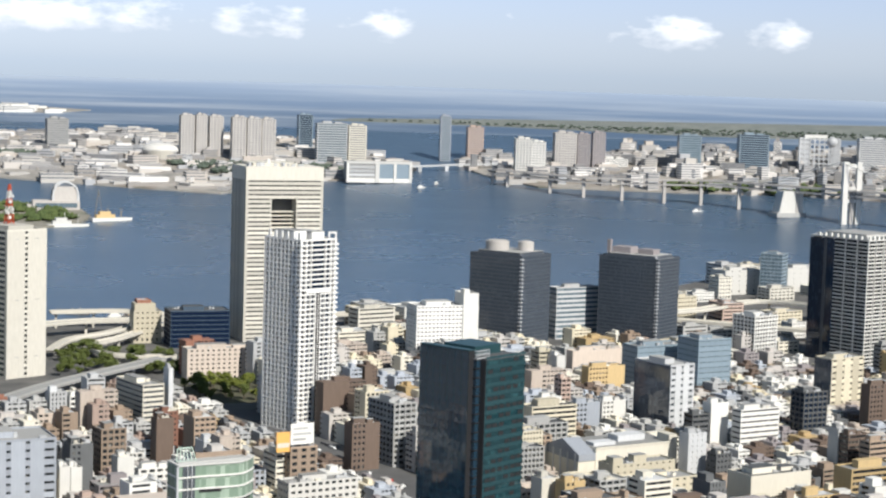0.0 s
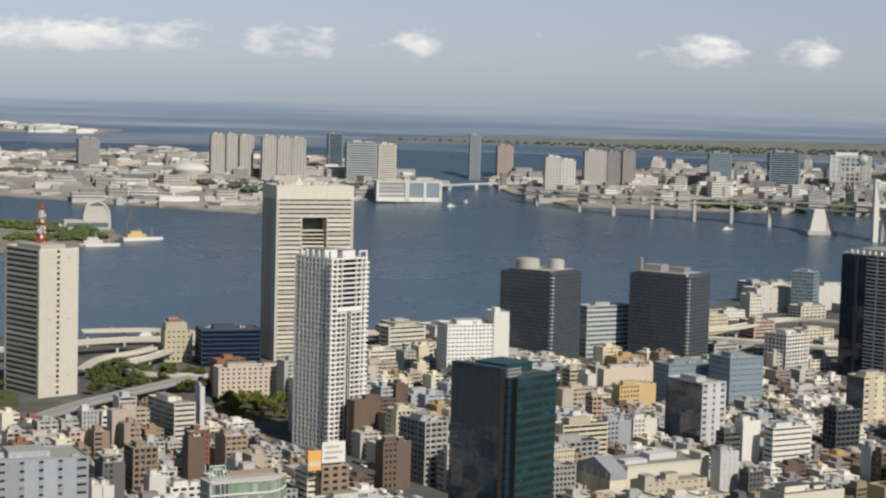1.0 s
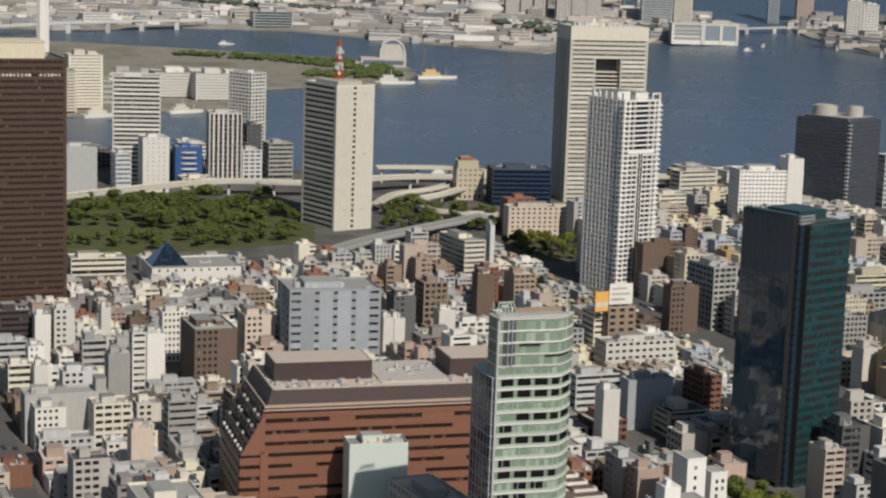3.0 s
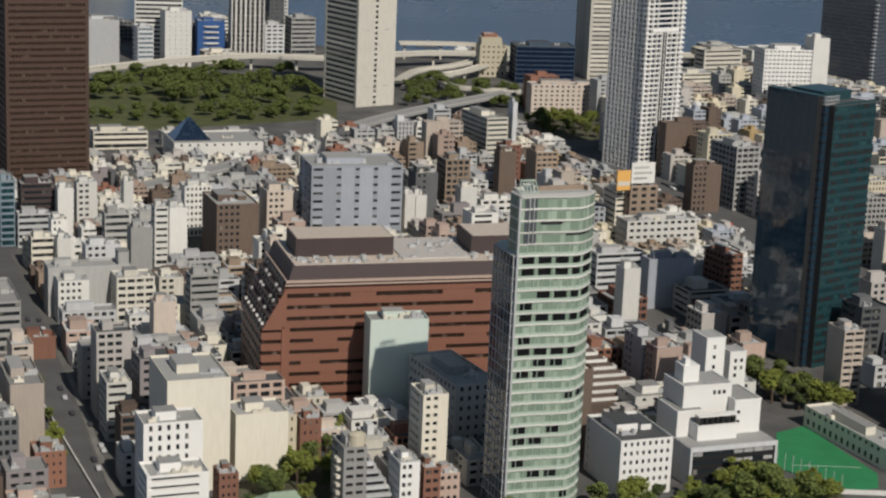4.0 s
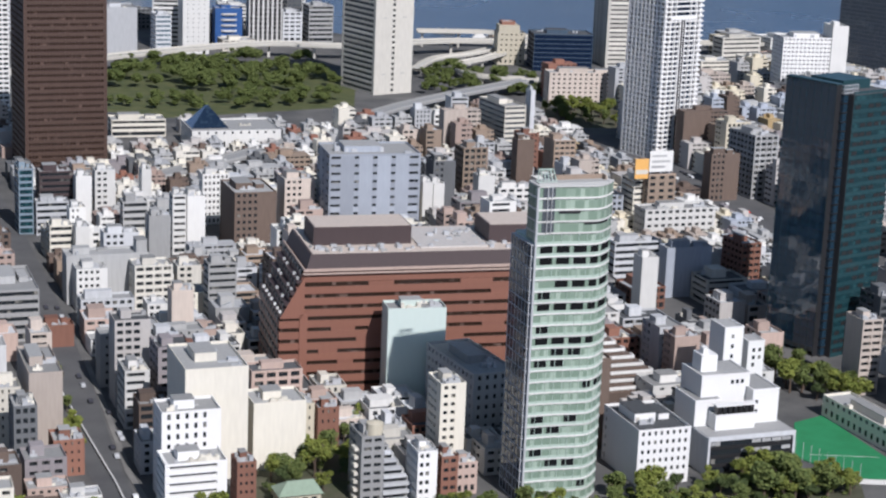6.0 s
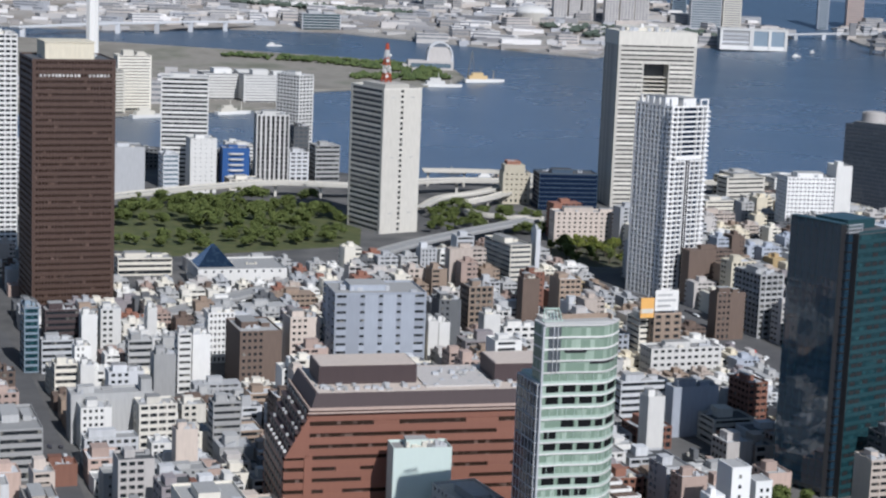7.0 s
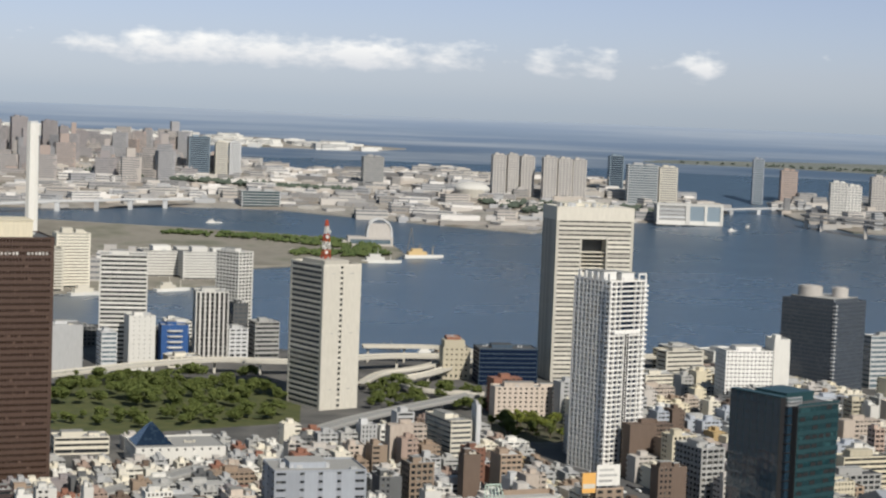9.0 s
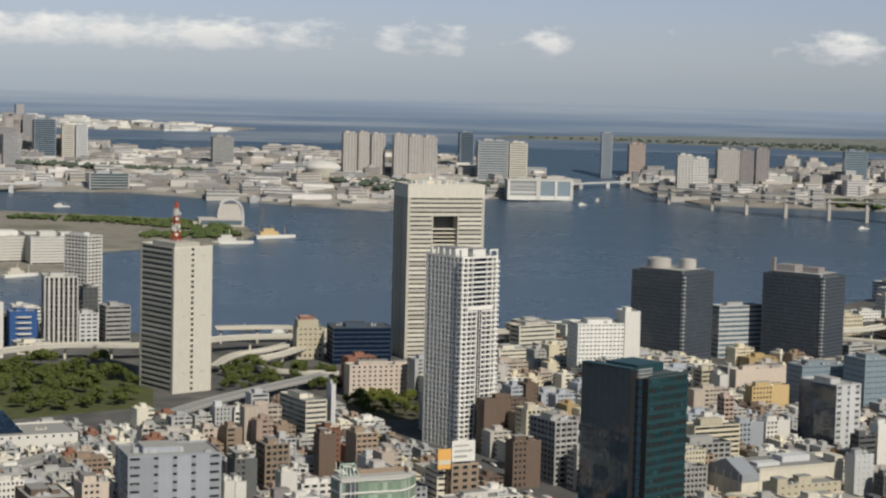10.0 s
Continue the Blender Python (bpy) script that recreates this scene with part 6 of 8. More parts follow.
# ---- trees ----
def tree_proto(seed, height, spread, leaf):
    """A tapered trunk with limbs, and a crown of many ragged clumps and loose leaves."""
    rg = random.Random(seed)
    rt = root("tree", 0, 0, 0, "broad green city tree", "tree", "park trees")
    bm = bmesh.new()
    cyl(bm, 0, 0, -0.3, height * 0.5, 0.32, 0.2, 8)
    tips = []
    for i in range(6):
        a = rg.uniform(0, 6.283)
        z0 = height * rg.uniform(0.28, 0.48)
        tip = Vector((math.cos(a) * spread * 0.55, math.sin(a) * spread * 0.55, height * rg.uniform(0.55, 0.8)))
        beam(bm, (0, 0, z0), tip, 0.16)
        tips.append(tip)
    part("trunk", bm, BARK, rt)
    vs, fs = [], []
    ico = bmesh.new()
    bmesh.ops.create_cone(ico, cap_ends=False, segments=4, radius1=1.0, radius2=0.5, depth=1.3)
    iv, iff = [v.co.copy() for v in ico.verts], [[v.index for v in f.verts] for f in ico.faces]
    ico.free()
    lobes = []
    for i in range(8):
        a, rr = rg.uniform(0, 6.283), spread * rg.uniform(0.15, 0.72)
        lobes.append((Vector((math.cos(a) * rr, math.sin(a) * rr, height * rg.uniform(0.5, 0.86) - rr * 0.12)), spread * rg.uniform(0.26, 0.5)))

    def spot():
        c, r = rg.choice(lobes)
        d = Vector((rg.gauss(0, 1), rg.gauss(0, 1), rg.gauss(0, 1) + 0.25)).normalized()
        return c, r, d

    for i in range(150):
        c, r, d = spot()
        c = c + Vector((d.x, d.y, d.z * 0.7)) * r * rg.uniform(0.3, 0.95)
        sz = rg.uniform(0.4, 1.0) * spread * 0.13
        o = len(vs)
        for p in iv:
            q = p * sz * rg.uniform(0.6, 1.5)
            vs.append((c.x + q.x, c.y + q.y, c.z + q.z * 0.8))
        fs += [[o + j for j in f] for f in iff]
    for i in range(1300):
        c, r, d = spot()
        c = c + Vector((d.x, d.y, d.z * 0.75)) * r * rg.uniform(0.75, 1.2)
        u = Vector((rg.uniform(-1, 1), rg.uniform(-1, 1), rg.uniform(-0.6, 0.6))).normalized() * rg.uniform(0.18, 0.55)
        v = u.cross(Vector((rg.uniform(-1, 1), rg.uniform(-1, 1), 1))).normalized() * rg.uniform(0.15, 0.4)
        o = len(vs)
        vs += [tuple(c - u), tuple(c + v), tuple(c + u), tuple(c - v)]
        fs.append([o, o + 1, o + 2, o + 3])
    me = bpy.data.meshes.new("crown")
    me.from_pydata([tuple(v) for v in vs], [], fs)
    part("crown", me, leaf, rt)
    return rt


PROTO = [tree_proto(1, 9.5, 4.2, LEAFS[0]), tree_proto(2, 8.0, 3.8, LEAFS[2]), tree_proto(3, 11.0, 4.8, LEAFS[1]), tree_proto(4, 7.0, 3.4, LEAFS[0]), tree_proto(5, 10.0, 3.6, LEAFS[2])]
TREES = []


def plant(x, y, s=1.0, pick=None):
    k = len(TREES)
    rg = random.Random(k * 31 + 7)
    p = PROTO[pick if pick is not None else rg.randrange(5)]
    m = pose(x, y, 0, 0, 0, rg.uniform(0, 360)) @ Matrix.Scale(s * rg.choice((0.45, 0.6, 0.75, 0.9, 1.0, 1.15, 1.3)), 4)
    if k < len(PROTO) and pick is None:
        p = PROTO[k]
        p.matrix_basis = m
    else:
        copy_thing(p, m)
    TREES.append((x, y))


def scatter(poly, n, gap, s, seed, avoid=True):
    rg = random.Random(seed)
    xs, ys = [p[0] for p in poly], [p[1] for p in poly]
    mine, tries = [], 0
    while len(mine) < n and tries < n * 40:
        tries += 1
        x, y = rg.uniform(min(xs), max(xs)), rg.uniform(min(ys), max(ys))
        if not in_poly(x, y, poly) or any((x - a) ** 2 + (y - b) ** 2 < gap * gap for a, b in mine):
            continue
        if avoid and any(inside(x, y, f, 2.0) for f in FOOT):
            continue
        mine.append((x, y))
        plant(x, y, s)


BELT = [(-70, 525), (-57, 529), (-22, 539), (15, 552), (32, 558), (60, 570), (90, 582), (131, 599), (150, 609), (158, 640), (140, 641), (96, 616), (54, 600), (15, 580), (-29, 566), (-76, 566)]
for fp_ in ((-74, 455, 15, 30, 26), (2, 478, 15, 36, 20), (48, 500, 18, 20, 16), (-22, 490, 15, 14, 12)):
    FOOT.append(fp_)
scatter(BELT, 118, 3.7, 1.08, 4)
scatter([(-54, 592), (-24, 598), (-26, 636), (-54, 630)], 20, 4.0, 1.1, 31, False)
scatter([(30, 527), (90, 551), (140, 574), (140, 578), (88, 556), (30, 532)], 16, 4.0, 0.6, 32, False)
scatter([(-150, 520), (-92, 508), (-84, 545), (-96, 560), (-150, 556)], 34, 4.0, 1.05, 5)
scatter([(-140, 455), (-80, 455), (-84, 498), (-140, 506)], 28, 4.6, 1.2, 6)
scatter([(-44, 462), (2, 470), (0, 508), (-42, 504)], 24, 4.2, 1.3, 7)
scatter([(36, 472), (64, 486), (50, 522), (34, 518)], 15, 4.2, 1.2, 8)
scatter([(66, 490), (74, 494), (72, 520), (64, 524)], 6, 3.6, 0.75, 9)
scatter([(142, 560), (175, 560), (175, 604), (158, 598)], 12, 5.0, 1.1, 10)
scatter([(125, 545), (150, 540), (150, 570), (132, 572)], 5, 6.0, 0.8, 11)
scatter([(144, 728), (172, 708), (176, 722), (166, 766), (140, 762)], 24, 4.4, 1.1, 15, False)
scatter([(-112, 580), (-107, 581), (-126, 640), (-150, 715), (-156, 713), (-132, 638)], 14, 4.0, 0.8, 41, False)
scatter([(-30, 640), (-8, 640), (-8, 668), (-30, 668)], 6, 6, 0.7, 16)
scatter([(250, 1455), (300, 1400), (330, 1420), (280, 1480)], 8, 9, 1.1, 17)
scatter([(88, 1316), (148, 1328), (134, 1400), (72, 1388)], 30, 7, 1.1, 14, False)
COURTYARD = [(80, 1308), (148, 1322), (134, 1404), (66, 1390)]


def wood(name, poly, n, seed, size, high, label):
    """A wood seen from afar: crowns of ragged clumps, too many to count."""
    rg = random.Random(seed)
    src = [p.children[1].data if p.children[1].name.startswith("crown") else p.children[0].data for p in PROTO]
    shapes = []
    for me in src:
        co = np.empty(len(me.vertices) * 3)
        me.vertices.foreach_get("co", co)
        shapes.append((co.reshape(-1, 3), [tuple(f.vertices) for f in me.polygons]))
    xs, ys = [p[0] for p in poly], [p[1] for p in poly]
    vs, fs, off, k = [], [], 0, 0
    while k < n:
        x, y = rg.uniform(min(xs), max(xs)), rg.uniform(min(ys), max(ys))
        if not in_poly(x, y, poly) or any(inside(x, y, f, 3.0) for f in FOOT):
            k += 0.02
            continue
        k += 1
        co, fc = shapes[rg.randrange(5)]
        sc, a = rg.uniform(*size), rg.uniform(0, 6.283)
        rot = np.array([[math.cos(a), -math.sin(a), 0], [math.sin(a), math.cos(a), 0], [0, 0, high]])
        vs.append(co @ rot.T * sc + np.array([x, y, -1.0]))
        fs += [tuple(off + i for i in f) for f in fc]
        off += len(co)
    me = bpy.data.meshes.new(name)
    me.from_pydata(np.concatenate(vs).tolist(), [], fs)
    me.materials.append(LEAFS[seed % 2 if seed > 19 else 0])
    tagged(new(name, me), label, "trees", kind="stuff")


wood("garden_wood", [(-262, 1400), (-200, 1385), (-80, 1410), (-74, 1444), (-108, 1545), (-182, 1548), (-262, 1490)], 105, 13, (1.2, 2.1), 0.9, "dense dark green wood of an old garden")
wood("garden_wood", [(-14, 1425), (80, 1440), (80, 1540), (-12, 1545)], 60, 14, (0.9, 1.5), 0.9, "dark green trees below the expressway ramps")
wood("garden_wood", [(-240, 1325), (-189, 1302), (-76, 1368), (-80, 1400), (-200, 1370)], 50, 16, (1.0, 1.6), 0.9, "loose trees along an old garden")
wood("undergrowth", [(-66, 508), (-20, 526), (33, 549), (90, 575), (150, 603), (150, 610), (90, 584), (33, 560), (-20, 540), (-70, 527)], 170, 22, (0.22, 0.5), 0.7, "low hedges and bushes along the avenue")
wood("undergrowth", [(-44, 480), (4, 496), (36, 512), (70, 536), (96, 550), (128, 566), (124, 572), (60, 542), (30, 530), (-20, 510), (-44, 500)], 120, 24, (0.22, 0.5), 0.7, "low bushes between temple halls and the avenue")
wood("undergrowth", BELT, 190, 20, (0.35, 0.8), 0.7, "low bushes under the avenue trees")
wood("undergrowth", [(-150, 512), (-90, 505), (-84, 545), (-96, 560), (-150, 556)], 70, 21, (0.3, 0.7), 0.7, "low bushes on bare park ground")
SHRUBLEAF = wall_mat("reddish_leaf", (0.16, 0.075, 0.045), 0.9, 0.3)
rg_ = random.Random(9)
for i_ in range(26):
    bm_ = bmesh.new()
    for k_ in range(9):
        r_ = rg_.uniform(0.35, 0.9)
        bmesh.ops.create_icosphere(bm_, subdivisions=1, radius=r_, matrix=Matrix.Translation((rg_.uniform(-1.1, 1.1), rg_.uniform(-1.1, 1.1), r_ * 0.8 + rg_.uniform(0, 0.7))))
    for v_2 in bm_.verts:
        v_2.co *= rg_.uniform(0.85, 1.15)
    red_ = i_ < 17
    me_ = bpy.data.meshes.new("shrub")
    bm_.to_mesh(me_)
    bm_.free()
    me_.materials.append(SHRUBLEAF if red_ else LEAFS[i_ % 3])
    ob_ = new("shrub", me_)
    ob_.location = (rg_.uniform(104, 126), rg_.uniform(552, 562), 0.05) if red_ else (rg_.uniform(112, 150), rg_.uniform(532, 566), 0.05)
    tagged(ob_, "low reddish-brown garden shrub" if red_ else "low green garden shrub on earth", "shrub", "garden shrubs")

# ---- ground sheets: road, street, gardens, court ----
def sheet(name, pts, z, material, label, category):
    bm = poly_prism(pts, -0.5, z)
    me = bpy.data.meshes.new(name)
    bm.to_mesh(me)
    bm.free()
    me.materials.append(material)
    return tagged(new(name, me), label, category, kind="structure")


def strip(name, pts, width, z, material, label, category):
    a, b = [], []
    for i, (x, y) in enumerate(pts):
        x0, y0 = pts[max(0, i - 1)]
        x1, y1 = pts[min(len(pts) - 1, i + 1)]
        L = math.hypot(x1 - x0, y1 - y0)
        nx, ny = -(y1 - y0) / L * width / 2, (x1 - x0) / L * width / 2
        a.append((x - nx, y - ny))
        b.append((x + nx, y + ny))
    return sheet(name, a + b[::-1], z, material, label, category)


ROADLINE = [(-260, 416), (-52, 504), (-20, 520), (33, 542.5), (90, 568), (153, 597), (330, 678)]
strip("pavement", ROADLINE, 17.5, 0.14, PAVING, "pale paved footways along the avenue", "pavement")
strip("road", ROADLINE, 12.5, 0.16, ASPHALT, "grey asphalt avenue beside the park", "road")
strip("trim", [(x + 0.6, y - 1.2) for x, y in ROADLINE], 1.5, 0.42, WHITE, "pale concrete median of the avenue", "kerb")
strip("road", [(-68, 500), (-93, 563), (-110, 607), (-127, 664), (-148, 732), (-171, 804), (-187, 850), (-212, 923), (-252, 1030)], 11.5, 0.10, ASPHALT, "dark side street between buildings", "road")
strip("trim", [(-62, 505), (-86, 567), (-103, 611), (-120, 667), (-141, 734)], 2.2, 0.2, PAVING, "pale kerb along the side street", "kerb")
strip("road", [(118, 1290), (155, 1154), (176, 1093), (195, 1024), (222, 940), (260, 830)], 30.0, 0.10, ASPHALT, "broad dark avenue between blocks", "road")
sheet("ground", [(-150, 440), (-85, 470), (-80, 500), (-100, 560), (-150, 560)], 0.08, PARKEARTH, "bare brown and green park earth, darkened for shade", "ground")
sheet("ground", [(-72, 508), (-20, 527), (33, 550), (90, 575), (154, 604), (158, 640), (140, 641), (96, 616), (54, 600), (15, 585), (-29, 574), (-76, 570)], 0.07, PARKEARTH, "grass and earth below the trees", "ground")
sheet("ground", [(88, 524), (104, 540), (128, 570), (156, 578), (170, 540), (152, 522)], 0.06, SAND, "bare brown garden earth", "ground")
sheet("ground", [(87, 500), (90, 527), (104, 537), (150, 527), (168, 500)], 0.10, LAWN, "worn green lawn of a garden", "ground")
sheet("pavement", [(66, 500), (64, 530), (68, 541), (92, 546), (90, 524), (86, 500)], 0.12, PAVING, "pale stone forecourt", "pavement")
sheet("pavement", [(-10, 490), (45, 500), (40, 530), (-14, 506)], 0.05, PAVING, "pale temple yard", "pavement")
sheet("ground", [(-50, 460), (10, 470), (70, 494), (66, 500), (64, 530), (88, 548), (130, 570), (126, 576), (30, 531), (-50, 497)], 0.04, PARKEARTH, "green-brown earth between temple halls, darkened for shade", "ground")
sheet("ground", COURTYARD, 0.06, PARKEARTH, "shaded earth before a peach office block", "ground")
sheet("ground", [(-60, 572), (-22, 584), (-24, 640), (-60, 632)], 0.05, PARKEARTH, "shaded earth under yard trees", "ground")
sheet("ground", [(-262, 1310), (-189, 1286), (-62, 1362), (-66, 1460), (-104, 1560), (-182, 1560), (-270, 1500)], 0.08, LAWN, "green lawn of an old garden", "ground")
rt_ = root("sports_court", 137, 640, 0, "bright green fenced sports court", "sports court")
part("turf", poly_prism([(0, 12), (20, -12), (34, -6), (37, 8), (20, 60), (7, 50)], 0, 0.3), COURTGREEN, rt_)
part("kerb", mesh_boxes("kerb", [(14, -13.4, 0, 36, -12.6, 1.6)]), WHITE, rt_)
post_ = mesh_boxes("fence_post", [(0, 0, 0, 0.15, 0.15, 7)])
for i_ in range(9):
    part("fence_post", post_, STEEL, rt_, (i_ * 2.4, 11.4 - i_ * 2.9, 0))
line_ = mesh_boxes("court_line", [(6, 14, 0.3, 32, 14.3, 0.32)])
part("court_line", line_, WHITE, rt_)


RAIL = [(-158, 745), (-142, 690), (-120, 635), (-105, 598), (-96, 573), (-82, 525)]
rt_ = root("guard_rail", 0, 0, 0, "long white guard rail along a side street", "guard rail")
bm_ = bmesh.new()
for p_, q_ in zip(RAIL, RAIL[1:]):
    beam(bm_, (*p_, 0.9), (*q_, 0.9), 0.55)
part("rail", bm_, WHITE, rt_)
post_ = mesh_boxes("post", [(-0.15, -0.15, 0, 0.15, 0.15, 0.9)])
for p_, q_ in zip(RAIL, RAIL[1:]):
    for i_ in range(8):
        part("post", post_, WHITE, rt_, (p_[0] + (q_[0] - p_[0]) * i_ / 8, p_[1] + (q_[1] - p_[1]) * i_ / 8, 0))


# ---- temple halls ----
def temple(x, y, th, w, d, eave, ridge, wall, label, s=0.62):
    rt = root("temple_hall", x, y, th, label, "temple")
    part("wall", mesh_boxes("wall", [(-w * 0.36, -d * 0.34, 0, w * 0.36, d * 0.34, eave + 0.3)]), wall, rt)
    bm = bmesh.new()
    prof = [(1.0, 0.0), (0.72, 0.18), (0.46, 0.42), (0.22, 0.72), (0.02, 1.0)]
    rings = []
    for k, (f, g) in enumerate(prof):
        hx = w / 2 * (s + (1 - s) * max(0.0, (f - 0.35) / 0.65))
        hy = d / 2 * f
        z = eave + (ridge - eave) * g
        lift = 0.5 if k == 0 else 0.0
        rings.append([bm.verts.new(c) for c in ((-hx, -hy, z + lift), (0, -hy, z), (hx, -hy, z + lift), (hx, 0, z), (hx, hy, z + lift), (0, hy, z), (-hx, hy, z + lift), (-hx, 0, z))])
    for a, b in zip(rings, rings[1:]):
        for i in range(8):
            bm.faces.new((a[i], a[(i + 1) % 8], b[(i + 1) % 8], b[i]))
    bm.faces.new(rings[-1])
    bm.faces.new(rings[0][::-1])
    part("roof", bm, TILE_ROOF, rt, label="grey tiled sweeping roof")
    part("ridge", mesh_boxes("ridge", [(-w / 2 * s - 0.4, -0.5, ridge - 0.3, w / 2 * s + 0.4, 0.5, ridge + 0.9)]), TILE_ROOF, rt)
    post = mesh_boxes("post", [(-0.3, -0.3, 0, 0.3, 0.3, eave)])
    for i in range(6):
        part("post", post, wall, rt, (-w * 0.38 + i * w * 0.152, -d * 0.4, 0))
    return rt


temple(-60.5, 474, 15, 31, 22, 12.5, 20.5, BRICK, "red temple gate with a grey tiled roof", 0.72)
temple(21, 489, 12, 36, 20, 8, 15.5, IVORY, "temple hall with a wide grey tiled roof")
temple(57, 509, 16, 17, 13, 5.0, 9.0, BRICK, "small red temple pavilion with a brown-grey roof")
temple(-14, 497, 14, 12, 9, 4, 6.5, GREY, "small grey-roofed temple outbuilding")


# ---- cars ----
def car_proto(paint):
    rt = root("car", 0, 0, 0, "parked %s car on asphalt" % paint.name.split("_")[1], "car", "street cars")
    bm = poly_prism([(-2.2, 0.45), (2.2, 0.45), (2.25, 0.75), (1.2, 0.95), (0.6, 1.42), (-1.2, 1.45), (-2.0, 0.98), (-2.25, 0.9)], -0.85, 0.85)
    bmesh.ops.rotate(bm, verts=bm.verts, cent=(0, 0, 0), matrix=Matrix.Rotation(radians(90), 3, "X"))
    part("body", bm, paint, rt)
    bm = poly_prism([(1.05, 0.98), (0.58, 1.38), (-1.1, 1.40), (-1.7, 1.0)], -0.87, 0.87)
    bmesh.ops.rotate(bm, verts=bm.verts, cent=(0, 0, 0), matrix=Matrix.Rotation(radians(90), 3, "X"))
    part("window", bm, GLASSDARK, rt)
    wm = bmesh.new()
    bmesh.ops.create_cone(wm, cap_ends=True, segments=12, radius1=0.33, radius2=0.33, depth=0.22, matrix=Matrix.Rotation(radians(90), 4, "X"))
    me = bpy.data.meshes.new("wheel")
    wm.to_mesh(me)
    wm.free()
    wm = bmesh.new()
    bmesh.ops.create_cone(wm, cap_ends=True, segments=10, radius1=0.2, radius2=0.2, depth=0.25, matrix=Matrix.Rotation(radians(90), 4, "X"))
    rim = bpy.data.meshes.new("rim")
    wm.to_mesh(rim)
    wm.free()
    for wx, wy in ((1.4, 0.78), (1.4, -0.78), (-1.4, 0.78), (-1.4, -0.78)):
        wh = part("wheel", me, INK, rt, (wx, wy, 0.33))
        part("rim", rim, STEEL, wh)
    return rt


PAINTS = [wall_mat("car_white", (0.75, 0.75, 0.74), 0.3, 0.02, 0.05), wall_mat("car_silver", (0.45, 0.46, 0.47), 0.3, 0.02, 0.05), wall_mat("car_dark", (0.05, 0.05, 0.06), 0.3, 0.02, 0.05), wall_mat("car_red", (0.5, 0.05, 0.03), 0.3, 0.02, 0.05), wall_mat("car_blue", (0.05, 0.15, 0.4), 0.3, 0.02, 0.05)]
CARS = [car_proto(p_) for p_ in PAINTS]
rg_ = random.Random(77)
spots_ = []
for i_ in range(12):
    u_ = i_ / 12 + rg_.uniform(-0.02, 0.02)
    spots_.append((-71 - 28 * u_ + rg_.choice((-2.8, 0.2, 2.8)), 520 + 80 * u_ * u_, 110, 0.12))
for i_ in range(7):
    u_ = rg_.random()
    off_ = rg_.choice((-6, -3.5, 3.5, 6.5))
    spots_.append((-20 + 173 * u_ + 0.4 * -off_, 520 + 77 * u_ + 0.9 * off_, 24, 0.18))
for i_ in range(14):
    u_ = rg_.random()
    spots_.append((-105 - 78 * u_ + rg_.choice((-3, 2)), 620 + 224 * u_, 110, 0.12))
for i_ in range(12):
    u_ = rg_.random()
    spots_.append((150 + 50 * u_ + rg_.choice((-6, -2.5, 3, 6)), 1170 - 160 * u_, 108, 0.12))
spots_ += [(82, 536, 20, 0.14), (152, 590, 40, 0.18), (74, 528, 80, 0.14)]
used_ = set()
for i_, (x_, y_, a_2, z_) in enumerate(spots_):
    c_ = rg_.choice((0, 0, 0, 0, 1, 1, 1, 2, 2, 2, 0, 3, 4))
    m_2 = pose(x_, y_, z_, 0, 0, a_2 + (180 if i_ % 2 else 0))
    if c_ not in used_:
        used_.add(c_)
        CARS[c_].matrix_basis = m_2
    else:
        copy_thing(CARS[c_], m_2)
for i_, c_ in enumerate(CARS):
    if i_ not in used_:
        c_.matrix_basis = pose(-88 - i_ * 6, 556 + i_ * 14, 0.12, 0, 0, 112)


# ---- viaducts and bridges ----
def curve_pts(pts, n=8):
    out = []
    for i in range(len(pts) - 1):
        p0, p1, p2, p3 = (Vector(pts[max(0, i - 1)]), Vector(pts[i]), Vector(pts[i + 1]), Vector(pts[min(len(pts) - 1, i + 2)]))
        for k in range(n):
            t = k / n
            out.append(0.5 * ((2 * p1) + (p2 - p0) * t + (2 * p0 - 5 * p1 + 4 * p2 - p3) * t * t + (3 * p1 - p0 - 3 * p2 + p3) * t ** 3))
    return out + [Vector(pts[-1])]


def ribbon(pts, width, top, thick, far=False):
    bm = bmesh.new()
    prev = None
    for i, p in enumerate(pts):
        d = (pts[min(i + 1, len(pts) - 1)] - pts[max(i - 1, 0)])
        n = Vector((-d.y, d.x, 0)).normalized() * width / 2
        ring = []
        for q, dz in ((p - n, top), (p + n, top), (p + n, top - thick), (p - n, top - thick)):
            c = (q.x, q.y, p.z + dz)
            ring.append(bm.verts.new(draw_in(*c)[:3] if far else c))
        if prev:
            for k in range(4):
                bm.faces.new((prev[k], prev[(k + 1) % 4], ring[(k + 1) % 4], ring[k]))
        prev = ring
    return bm


